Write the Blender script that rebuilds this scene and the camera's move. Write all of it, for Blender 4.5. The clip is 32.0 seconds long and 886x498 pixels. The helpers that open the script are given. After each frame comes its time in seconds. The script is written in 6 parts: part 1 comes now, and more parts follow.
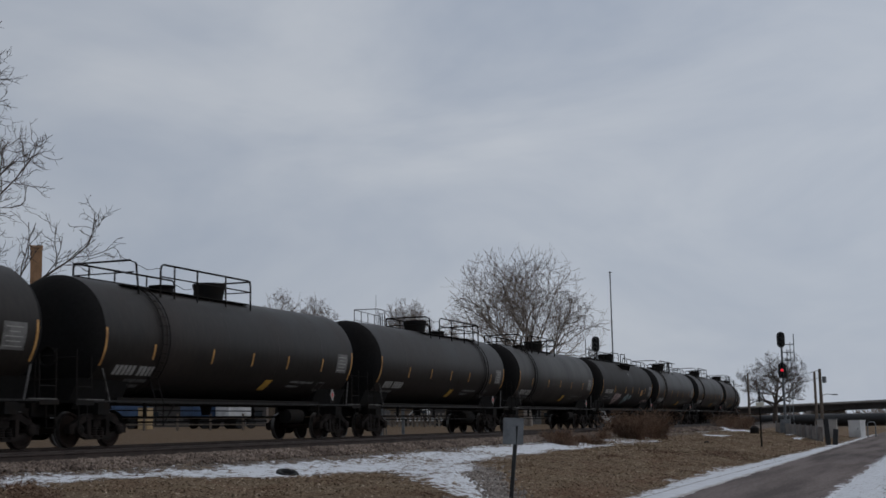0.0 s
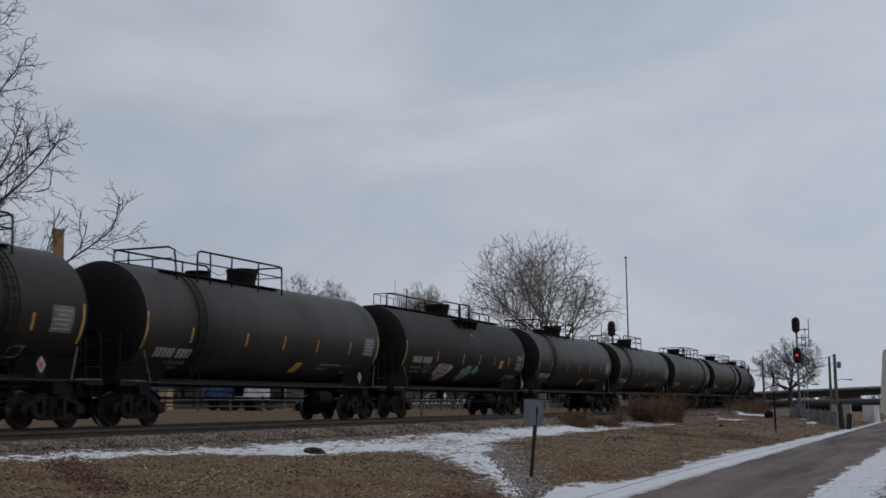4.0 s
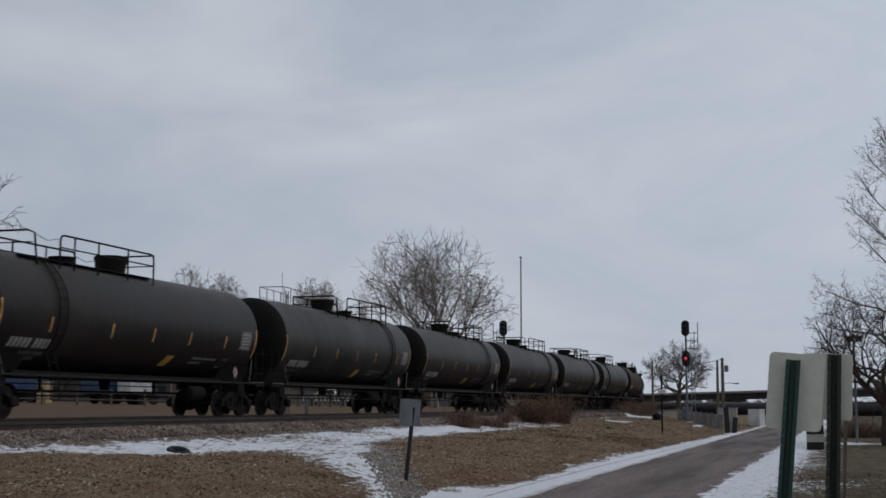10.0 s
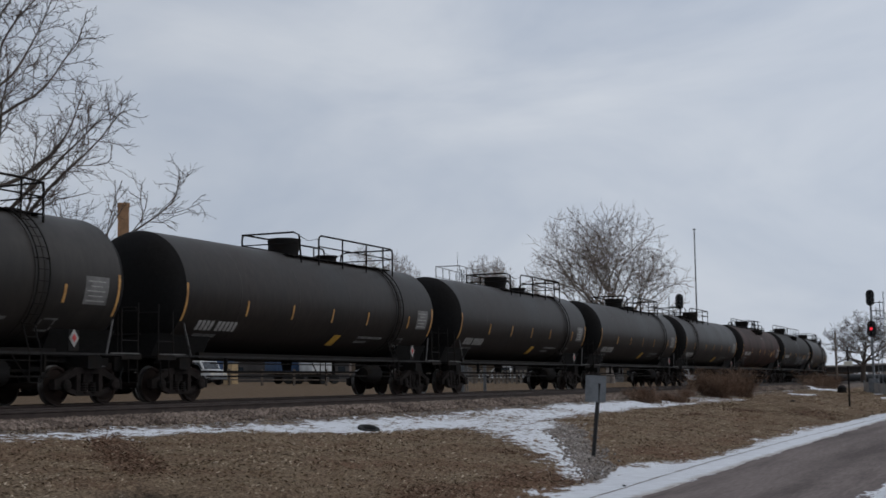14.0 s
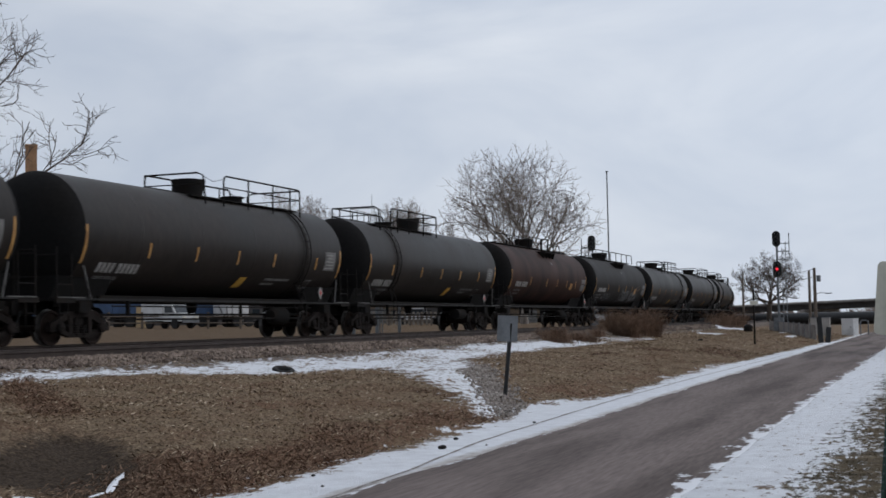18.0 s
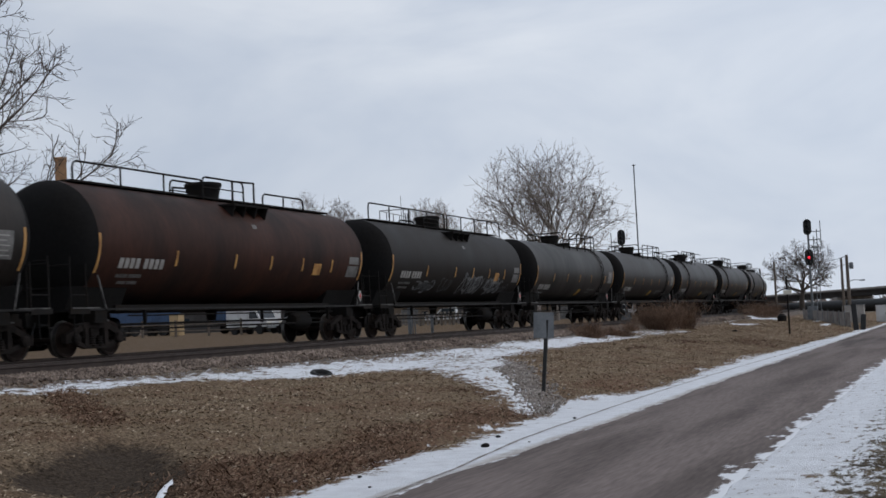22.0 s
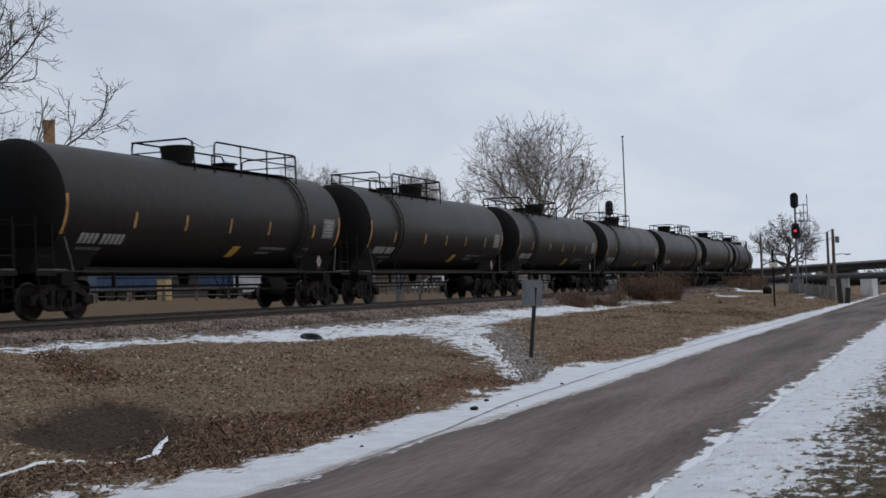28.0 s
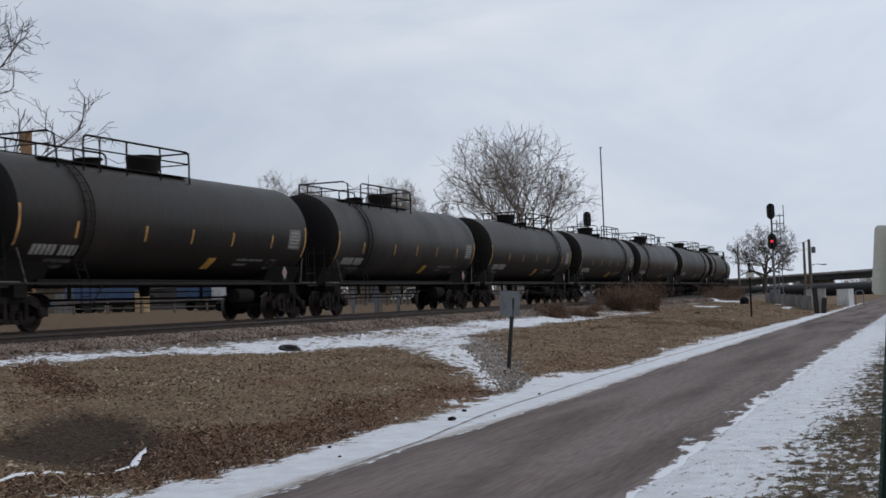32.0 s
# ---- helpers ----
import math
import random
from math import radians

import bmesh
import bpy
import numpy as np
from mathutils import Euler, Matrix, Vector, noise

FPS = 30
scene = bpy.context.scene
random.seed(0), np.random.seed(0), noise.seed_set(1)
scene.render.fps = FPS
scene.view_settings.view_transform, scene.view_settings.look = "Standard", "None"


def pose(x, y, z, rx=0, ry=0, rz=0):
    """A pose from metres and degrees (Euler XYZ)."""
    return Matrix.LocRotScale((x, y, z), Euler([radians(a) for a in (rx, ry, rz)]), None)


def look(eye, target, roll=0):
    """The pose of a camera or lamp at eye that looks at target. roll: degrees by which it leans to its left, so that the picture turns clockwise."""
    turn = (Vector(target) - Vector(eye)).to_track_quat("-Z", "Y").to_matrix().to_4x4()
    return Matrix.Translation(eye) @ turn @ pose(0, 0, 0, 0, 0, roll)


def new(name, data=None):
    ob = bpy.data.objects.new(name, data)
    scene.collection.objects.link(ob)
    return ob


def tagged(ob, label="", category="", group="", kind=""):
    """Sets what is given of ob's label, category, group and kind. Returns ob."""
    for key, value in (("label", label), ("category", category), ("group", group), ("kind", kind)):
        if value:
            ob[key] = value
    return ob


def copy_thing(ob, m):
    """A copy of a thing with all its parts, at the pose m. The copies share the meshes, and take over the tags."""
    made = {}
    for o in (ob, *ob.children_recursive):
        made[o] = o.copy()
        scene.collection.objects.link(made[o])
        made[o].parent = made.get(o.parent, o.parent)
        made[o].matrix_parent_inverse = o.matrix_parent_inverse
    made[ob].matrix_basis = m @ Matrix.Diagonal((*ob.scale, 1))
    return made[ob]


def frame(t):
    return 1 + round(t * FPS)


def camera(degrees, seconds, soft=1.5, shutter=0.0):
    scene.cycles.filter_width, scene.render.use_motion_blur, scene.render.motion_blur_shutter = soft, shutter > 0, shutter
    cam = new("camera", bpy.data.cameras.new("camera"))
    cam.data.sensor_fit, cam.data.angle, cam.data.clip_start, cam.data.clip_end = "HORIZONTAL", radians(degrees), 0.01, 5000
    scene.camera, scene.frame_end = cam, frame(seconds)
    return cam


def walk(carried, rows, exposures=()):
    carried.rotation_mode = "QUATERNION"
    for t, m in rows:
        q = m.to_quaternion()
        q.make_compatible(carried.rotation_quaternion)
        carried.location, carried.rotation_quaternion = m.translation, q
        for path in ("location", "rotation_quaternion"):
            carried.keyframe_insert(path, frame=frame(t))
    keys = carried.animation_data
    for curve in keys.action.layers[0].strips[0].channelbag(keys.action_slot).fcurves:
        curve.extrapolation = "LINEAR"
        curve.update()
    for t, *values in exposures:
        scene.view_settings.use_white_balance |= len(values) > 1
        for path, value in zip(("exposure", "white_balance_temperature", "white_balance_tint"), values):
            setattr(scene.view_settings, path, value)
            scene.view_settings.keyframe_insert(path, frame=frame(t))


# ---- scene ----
cam = camera(37.7, 32.0, soft=1.6, shutter=0.25)
PATH = [  # seconds, heading left of the track, tilt, lean, eye x, y, z
    (0, 20.611, 7.687, -1.068, -0.009, 0.215, 1.698), (0.5, 21.195, 7.734, -1.051, 0.012, 0.143, 1.677),
    (1, 21.481, 7.729, -1.026, 0.006, 0.104, 1.682), (1.5, 21.553, 7.750, -1.076, 0.028, 0.033, 1.680),
    (2, 21.485, 7.639, -1.053, 0.058, -0.166, 1.663), (2.5, 21.204, 7.335, -1.032, 0.083, -0.449, 1.641),
    (3, 21.280, 7.194, -0.969, 0.136, -0.621, 1.640), (3.5, 21.321, 7.089, -0.889, 0.155, -0.682, 1.644),
    (5.5, 21.082, 6.666, -0.389, 0.146, -0.697, 1.640), (6, 20.919, 6.546, -0.381, 0.138, -0.707, 1.638),
    (6.5, 20.746, 6.419, -0.345, 0.148, -0.702, 1.634), (7, 20.510, 6.274, -0.337, 0.157, -0.715, 1.630),
    (7.5, 20.269, 6.165, -0.373, 0.140, -0.658, 1.620), (8, 20.169, 6.128, -0.291, 0.109, -0.401, 1.639),
    (8.5, 19.632, 6.112, -0.239, 0.054, -0.063, 1.656), (9, 18.693, 6.184, -0.146, 0.017, 0.261, 1.688),
    (9.5, 17.725, 6.507, -0.032, 0.023, 0.514, 1.693), (10, 16.772, 6.850, 0.150, 0.085, 0.694, 1.686),
    (10.5, 16.085, 7.045, 0.256, 0.116, 0.842, 1.684), (11, 15.932, 7.009, 0.162, 0.113, 0.941, 1.688),
    (11.5, 16.398, 6.795, -0.010, 0.112, 0.958, 1.688), (12, 17.461, 6.415, -0.209, 0.115, 0.931, 1.692),
    (12.5, 19.084, 5.970, -0.366, 0.119, 0.892, 1.688), (13, 20.737, 5.781, -0.592, -0.023, 0.856, 1.667),
    (13.5, 22.477, 5.775, -0.664, -0.086, 0.686, 1.690), (14, 24.281, 5.851, -0.661, -0.098, 0.476, 1.703),
    (14.5, 26.483, 5.961, -0.593, -0.072, 0.340, 1.683), (16.5, 25.136, 4.323, -0.141, -0.056, 0.305, 1.676),
    (17, 23.597, 3.357, -0.244, -0.026, 0.265, 1.695), (17.5, 22.107, 3.116, -0.643, 0.004, 0.256, 1.678),
    (18, 20.553, 3.247, -1.067, 0.017, 0.269, 1.679), (18.5, 19.163, 3.317, -1.476, 0.009, 0.261, 1.682),
    (19, 18.191, 3.204, -1.778, -0.047, 0.292, 1.688), (19.5, 17.698, 3.064, -2.144, -0.062, 0.311, 1.688),
    (20, 17.753, 3.048, -2.278, -0.068, 0.302, 1.686), (20.5, 18.490, 3.051, -2.430, -0.075, 0.248, 1.686),
    (21, 19.748, 3.119, -2.642, -0.046, 0.163, 1.681), (21.5, 20.984, 3.204, -2.792, -0.052, 0.151, 1.674),
    (22, 21.799, 3.268, -2.830, -0.071, 0.177, 1.677), (22.5, 22.009, 3.283, -2.753, -0.073, 0.192, 1.679),
    (23, 22.075, 3.319, -2.720, -0.066, 0.194, 1.677), (23.5, 22.100, 3.324, -2.626, -0.074, 0.204, 1.687),
    (24, 22.105, 3.369, -2.642, -0.078, 0.181, 1.678), (24.5, 22.129, 3.409, -2.604, -0.060, 0.136, 1.674),
    (26.5, 21.774, 3.535, -2.025, -0.081, 0.001, 1.618), (27, 21.686, 2.354, -1.903, -0.058, -0.032, 1.617),
    (27.5, 21.490, 1.820, -1.956, -0.055, -0.045, 1.621), (28, 21.295, 1.873, -2.045, -0.045, -0.068, 1.624),
    (28.5, 21.113, 1.917, -2.098, -0.037, -0.075, 1.623), (29, 20.940, 1.984, -2.126, -0.026, -0.074, 1.622),
    (29.5, 20.746, 2.021, -2.129, -0.021, -0.090, 1.634), (30, 20.552, 2.085, -2.129, -0.004, -0.114, 1.636),
    (30.5, 20.415, 2.163, -2.136, -0.000, -0.132, 1.635), (31, 20.358, 2.256, -2.187, 0.013, -0.141, 1.628),
    (31.5, 20.348, 2.313, -2.210, 0.016, -0.156, 1.625), (32, 20.340, 2.332, -2.210, 0.014, -0.171, 1.620),
]


def eye_pose(heading, tilt, lean, x, y, z):
    return pose(x, y, z, 90 + tilt, 0, heading) @ pose(0, 0, 0, 0, 0, lean)


walk(cam, [(r[0], eye_pose(*r[1:])) for r in PATH],
     exposures=[(0.0, -0.36), (1.0, -0.30), (3.5, -0.25), (6.0, -0.18), (8.0, -0.20), (10.0, -0.22), (12.0, -0.28), (13.0, -0.26), (14.0, -0.06), (14.5, -0.02), (16.5, 0.32), (17.2, 0.30), (18.0, 0.19), (19.0, 0.10), (20.0, 0.03), (21.0, 0.02), (22.0, 0.19), (23.0, 0.21), (24.5, 0.20), (28.0, 0.17), (30.0, 0.21), (32.0, 0.19)])

# ---- light: a cold overcast winter day ----
world = bpy.data.worlds.new("overcast_sky")
scene.world = world
world.use_nodes = True


def build_sky():
    nt = world.node_tree
    nt.nodes.clear()
    out = nt.nodes.new("ShaderNodeOutputWorld")
    bg = nt.nodes.new("ShaderNodeBackground")
    sky = nt.nodes.new("ShaderNodeTexSky")
    sky.sky_type, sky.sun_disc = "NISHITA", False
    sky.sun_elevation, sky.sun_rotation = radians(41), radians(61)
    sky.air_density, sky.dust_density = 1.0, 2.0
    coord = nt.nodes.new("ShaderNodeTexCoord")
    flat = nt.nodes.new("ShaderNodeMapping")
    flat.inputs["Scale"].default_value = (1.5, 1.5, 3.3)
    flat.inputs["Rotation"].default_value = (0.25, 0.1, 0.4)
    nt.links.new(coord.outputs["Generated"], flat.inputs["Vector"])
    cloud = nt.nodes.new("ShaderNodeTexNoise")
    cloud.inputs["Scale"].default_value = 2.3
    cloud.inputs["Detail"].default_value = 5.0
    cloud.inputs["Roughness"].default_value = 0.54
    cloud.inputs["Distortion"].default_value = 0.5
    nt.links.new(flat.outputs["Vector"], cloud.inputs["Vector"])
    ramp = nt.nodes.new("ShaderNodeValToRGB")
    ramp.color_ramp.elements[0].position, ramp.color_ramp.elements[0].color = 0.32, (0.445, 0.505, 0.610, 1)
    ramp.color_ramp.elements[1].position, ramp.color_ramp.elements[1].color = 0.66, (0.625, 0.668, 0.738, 1)
    nt.links.new(cloud.outputs["Fac"], ramp.inputs["Fac"])
    dim = nt.nodes.new("ShaderNodeMix")
    dim.data_type, dim.blend_type = "RGBA", "MIX"
    dim.inputs[0].default_value = 0.93
    weak = nt.nodes.new("ShaderNodeVectorMath")
    weak.operation = "SCALE"
    weak.inputs["Scale"].default_value = 0.08
    nt.links.new(sky.outputs["Color"], weak.inputs[0])
    nt.links.new(weak.outputs["Vector"], dim.inputs[6])
    nt.links.new(ramp.outputs["Color"], dim.inputs[7])
    nt.links.new(dim.outputs[2], bg.inputs["Color"])
    # the cloud is a little brighter towards the veiled sun
    toward = nt.nodes.new("ShaderNodeVectorMath")
    toward.operation = "DOT_PRODUCT"
    toward.inputs[1].default_value = (0.87, 0.49, 0.0)
    nt.links.new(coord.outputs["Generated"], toward.inputs[0])
    glow = nt.nodes.new("ShaderNodeMath")
    glow.operation = "MULTIPLY_ADD"
    glow.inputs[1].default_value, glow.inputs[2].default_value = 0.20, 0.975
    nt.links.new(toward.outputs["Value"], glow.inputs[0])
    nt.links.new(glow.outputs[0], bg.inputs["Strength"])
    nt.links.new(bg.outputs["Background"], out.inputs["Surface"])


build_sky()
sun_data = bpy.data.lights.new("sun", "SUN")
sun_data.energy, sun_data.angle, sun_data.color = 0.5, radians(25), (1.0, 0.96, 0.9)
sun = new("sun", sun_data)
sun.matrix_world = look((45, 25, 45), (0, 0, 0))


# ---- materials ----
def material(name, base, rough=0.8, metal=0.0, vary=0.25, scale=6.0, fine=60.0, bump=0.15, dirt=None, dirt_amount=0.35, stretch=(1, 1, 1), depth=0.02, piece=0.0, spec=0.5):
    """A surface with variation at two scales: patches that lean to the dirt colour, and fine grain with relief."""
    m = bpy.data.materials.new(name)
    m.use_nodes = True
    nt = m.node_tree
    p = nt.nodes["Principled BSDF"]
    tc = nt.nodes.new("ShaderNodeTexCoord")
    mp = nt.nodes.new("ShaderNodeMapping")
    mp.inputs["Scale"].default_value = stretch
    nt.links.new(tc.outputs["Object"], mp.inputs["Vector"])
    n1 = nt.nodes.new("ShaderNodeTexNoise")
    n1.inputs["Scale"].default_value, n1.inputs["Detail"].default_value = scale, 6
    n2 = nt.nodes.new("ShaderNodeTexNoise")
    n2.inputs["Scale"].default_value, n2.inputs["Detail"].default_value = fine, 4
    for n in (n1, n2):
        nt.links.new(mp.outputs["Vector"], n.inputs["Vector"])
    dirt = dirt or tuple(c * 0.55 for c in base)
    mix = nt.nodes.new("ShaderNodeMix")
    mix.data_type = "RGBA"
    mix.inputs[6].default_value, mix.inputs[7].default_value = (*base, 1), (*dirt, 1)
    rm = nt.nodes.new("ShaderNodeMapRange")
    rm.inputs["From Min"].default_value, rm.inputs["From Max"].default_value = 0.42, 0.68
    rm.inputs["To Max"].default_value = dirt_amount * 2
    nt.links.new(n1.outputs["Fac"], rm.inputs["Value"])
    nt.links.new(rm.outputs["Result"], mix.inputs[0])
    hsv = nt.nodes.new("ShaderNodeHueSaturation")
    r2 = nt.nodes.new("ShaderNodeMapRange")
    r2.inputs["From Min"].default_value, r2.inputs["From Max"].default_value = 0.3, 0.7
    r2.inputs["To Min"].default_value, r2.inputs["To Max"].default_value = 1 - vary, 1 + vary
    nt.links.new(n2.outputs["Fac"], r2.inputs["Value"])
    value = r2.outputs["Result"]
    if piece:
        oi = nt.nodes.new("ShaderNodeObjectInfo")
        ge = nt.nodes.new("ShaderNodeNewGeometry")
        ad = nt.nodes.new("ShaderNodeMath")
        ad.operation = "ADD"
        nt.links.new(oi.outputs["Random"], ad.inputs[0])
        nt.links.new(ge.outputs["Random Per Island"], ad.inputs[1])
        r3 = nt.nodes.new("ShaderNodeMapRange")
        r3.inputs["From Max"].default_value = 2.0
        r3.inputs["To Min"].default_value, r3.inputs["To Max"].default_value = 1 - piece, 1 + piece
        nt.links.new(ad.outputs[0], r3.inputs["Value"])
        mu = nt.nodes.new("ShaderNodeMath")
        mu.operation = "MULTIPLY"
        nt.links.new(value, mu.inputs[0])
        nt.links.new(r3.outputs["Result"], mu.inputs[1])
        value = mu.outputs[0]
    nt.links.new(value, hsv.inputs["Value"])
    nt.links.new(mix.outputs[2], hsv.inputs["Color"])
    nt.links.new(hsv.outputs["Color"], p.inputs["Base Color"])
    rr = nt.nodes.new("ShaderNodeMapRange")
    rr.inputs["To Min"].default_value, rr.inputs["To Max"].default_value = max(0.05, rough - 0.12), min(1.0, rough + 0.12)
    nt.links.new(n1.outputs["Fac"], rr.inputs["Value"])
    nt.links.new(rr.outputs["Result"], p.inputs["Roughness"])
    p.inputs["Metallic"].default_value = metal
    p.inputs["Specular IOR Level"].default_value = spec
    if bump:
        b = nt.nodes.new("ShaderNodeBump")
        b.inputs["Strength"].default_value, b.inputs["Distance"].default_value = bump, depth
        nt.links.new(n2.outputs["Fac"], b.inputs["Height"])
        nt.links.new(b.outputs["Normal"], p.inputs["Normal"])
    return m


BLACK = material("black_tank_paint", (0.0150, 0.0124, 0.0106), 0.46, vary=0.26, scale=0.6, fine=7, bump=0.03, dirt=(0.025, 0.0188, 0.0160), dirt_amount=0.45, stretch=(1, 1, 0.3), spec=0.19)
GREY = material("grey_or_skylit_tank_paint", (0.030, 0.0252, 0.0222), 0.50, vary=0.15, scale=0.6, fine=7, bump=0.03, dirt=(0.011, 0.010, 0.009), dirt_amount=0.45, stretch=(1, 1, 0.3), spec=0.26)
BROWN = material("rust_brown_tank_paint", (0.040, 0.0138, 0.0080), 0.6, vary=0.2, scale=0.7, fine=7, bump=0.04, dirt=(0.015, 0.0080, 0.0062), dirt_amount=0.5, stretch=(1, 1, 0.35), spec=0.16)
SOOT = material("sooty_black_tank_paint", (0.0105, 0.0082, 0.0072), 0.6, vary=0.18, scale=0.7, fine=7, bump=0.04, dirt=(0.017, 0.0125, 0.0100), dirt_amount=0.4, stretch=(1, 1, 0.35), spec=0.2)
# tank black taken darker and duller: shade on the ends is put into the colour
HEAD = material("shade_darkened_black", (0.0085, 0.0080, 0.0080), 0.95, vary=0.2, scale=0.8, fine=9, bump=0.03, dirt=(0.010, 0.0085, 0.0075), dirt_amount=0.3, spec=0.15)
STEEL = material("grimy_black_steel", (0.011, 0.0102, 0.0100), 0.85, vary=0.2, scale=3, fine=30, bump=0.1, dirt=(0.016, 0.012, 0.009), dirt_amount=0.4, spec=0.15)
WORN = material("worn_pale_steel_edge", (0.11, 0.105, 0.10), 0.6, 0.2, vary=0.25, scale=5, fine=30, bump=0.05, dirt=(0.03, 0.027, 0.025), dirt_amount=0.6)
TRUCK = material("rusty_cast_steel", (0.0185, 0.0140, 0.0125), 0.9, vary=0.25, scale=4, fine=30, bump=0.2, dirt=(0.0075, 0.0065, 0.006), dirt_amount=0.5, spec=0.15)
WHEEL = material("worn_wheel_steel", (0.017, 0.0095, 0.007), 0.8, 0.0, vary=0.2, scale=4, fine=30, bump=0.1, spec=0.2)
TREAD = material("polished_wheel_tread", (0.10, 0.095, 0.09), 0.4, 0.6, vary=0.2, scale=4, fine=30, bump=0.05, dirt=(0.03, 0.022, 0.018), dirt_amount=0.4)
SILL = material("scuffed_black_sill", (0.017, 0.0155, 0.015), 0.6, vary=0.3, scale=2, fine=20, bump=0.05, dirt=(0.010, 0.009, 0.0085), dirt_amount=0.5, spec=0.2)
YELLOW = material("yellow_marking", (0.48, 0.255, 0.075), 0.6, vary=0.2, scale=3, fine=20, bump=0, dirt=(0.20, 0.085, 0.02), dirt_amount=0.4)
PANEL = material("yellow_panel_paint", (0.55, 0.31, 0.045), 0.6, vary=0.15, scale=3, fine=20, bump=0, dirt=(0.33, 0.18, 0.03), dirt_amount=0.3)
WHITE = material("faded_white_stencil", (0.32, 0.31, 0.295), 0.7, vary=0.15, scale=5, fine=30, bump=0, dirt=(0.20, 0.19, 0.18), dirt_amount=0.3)
PALE = material("grey_stencil_panel", (0.150, 0.145, 0.140), 0.7, vary=0.12, scale=3, fine=18, bump=0, dirt=(0.075, 0.073, 0.07), dirt_amount=0.5)
RED = material("red_placard", (0.55, 0.05, 0.05), 0.6, vary=0.15, scale=5, fine=20, bump=0)
RAIL = material("rusty_rail_steel", (0.040, 0.026, 0.021), 0.7, 0.2, vary=0.2, scale=3, fine=40, bump=0.1)
TIE = material("weathered_tie_wood", (0.075, 0.055, 0.042), 0.9, vary=0.3, scale=3, fine=25, bump=0.4, stretch=(0.4, 3, 3), piece=0.25, spec=0.1)
STONE = material("grey_brown_ballast", (0.185, 0.145, 0.120), 0.9, vary=0.35, scale=0.7, fine=30, bump=0.3, dirt=(0.085, 0.064, 0.053), dirt_amount=0.5, piece=0.9, spec=0.1)
BARK = material("pale_grey_bark", (0.30, 0.265, 0.235), 0.9, vary=0.25, scale=1.2, fine=12, bump=0.4, dirt=(0.12, 0.10, 0.088), dirt_amount=0.5, stretch=(1, 1, 0.3), spec=0.1)
TWIG = material("grey_brown_twigs", (0.23, 0.19, 0.168), 0.9, vary=0.2, scale=1.0, fine=8, bump=0, spec=0.1)
OPENBARK = material("grey_brown_bark", (0.105, 0.086, 0.073), 0.9, vary=0.25, scale=1.2, fine=12, bump=0.4, stretch=(1, 1, 0.3), spec=0.1)
OPENTWIG = material("brown_grey_twigs", (0.105, 0.084, 0.073), 0.9, vary=0.2, scale=1.0, fine=8, bump=0, spec=0.1)
DARKBARK = material("dark_brown_bark", (0.075, 0.058, 0.047), 0.9, vary=0.25, scale=1.2, fine=12, bump=0.4, stretch=(1, 1, 0.3), spec=0.1)
DARKTWIG = material("dark_brown_twigs", (0.072, 0.054, 0.045), 0.9, vary=0.2, scale=1.0, fine=8, bump=0, spec=0.1)


def litter(name, stops, patch, scale=0.5):
    """Dry plant bits: every bit has a colour of its own, and whole patches lean to another colour."""
    m = bpy.data.materials.new(name)
    m.use_nodes = True
    nt = m.node_tree
    p = nt.nodes["Principled BSDF"]
    p.inputs["Roughness"].default_value = 0.95
    p.inputs["Specular IOR Level"].default_value = 0.05
    ge = nt.nodes.new("ShaderNodeNewGeometry")
    r = nt.nodes.new("ShaderNodeValToRGB")
    el = r.color_ramp.elements
    for k, (pos, col) in enumerate(stops):
        e = el[k] if k < 2 else el.new(pos)
        e.position, e.color = pos, (*col, 1)
    nt.links.new(ge.outputs["Random Per Island"], r.inputs["Fac"])
    tc = nt.nodes.new("ShaderNodeTexCoord")
    n = nt.nodes.new("ShaderNodeTexNoise")
    n.inputs["Scale"].default_value, n.inputs["Detail"].default_value = scale, 5
    nt.links.new(tc.outputs["Object"], n.inputs["Vector"])
    mr = nt.nodes.new("ShaderNodeMapRange")
    mr.inputs["From Min"].default_value, mr.inputs["From Max"].default_value = 0.45, 0.65
    mr.inputs["To Max"].default_value = 0.8
    nt.links.new(n.outputs["Fac"], mr.inputs["Value"])
    mix = nt.nodes.new("ShaderNodeMix")
    mix.data_type, mix.blend_type = "RGBA", "MULTIPLY"
    nt.links.new(mr.outputs["Result"], mix.inputs[0])
    nt.links.new(r.outputs["Color"], mix.inputs[6])
    mix.inputs[7].default_value = (*patch, 1)
    nt.links.new(mix.outputs[2], p.inputs["Base Color"])
    return m


SCREE = material("grey_washed_stones", (0.25, 0.222, 0.20), 0.9, vary=0.3, scale=2, fine=30, bump=0.3, dirt=(0.13, 0.105, 0.09), dirt_amount=0.4, piece=0.7, spec=0.1)
STRAW = litter("dry_straw_grass", [(0.0, (0.050, 0.034, 0.026)), (0.3, (0.205, 0.150, 0.100)), (0.8, (0.34, 0.262, 0.180)), (1.0, (0.62, 0.52, 0.40))], (0.50, 0.41, 0.34), 0.9)
VERGE = litter("grey_green_winter_grass", [(0.0, (0.028, 0.024, 0.016)), (0.5, (0.085, 0.071, 0.045)), (1.0, (0.20, 0.165, 0.11))], (0.8, 0.65, 0.55), 1.5)
WEED = litter("red_brown_dead_weeds", [(0.0, (0.050, 0.033, 0.025)), (0.5, (0.165, 0.105, 0.075)), (1.0, (0.30, 0.21, 0.15))], (0.7, 0.6, 0.55), 1.0)

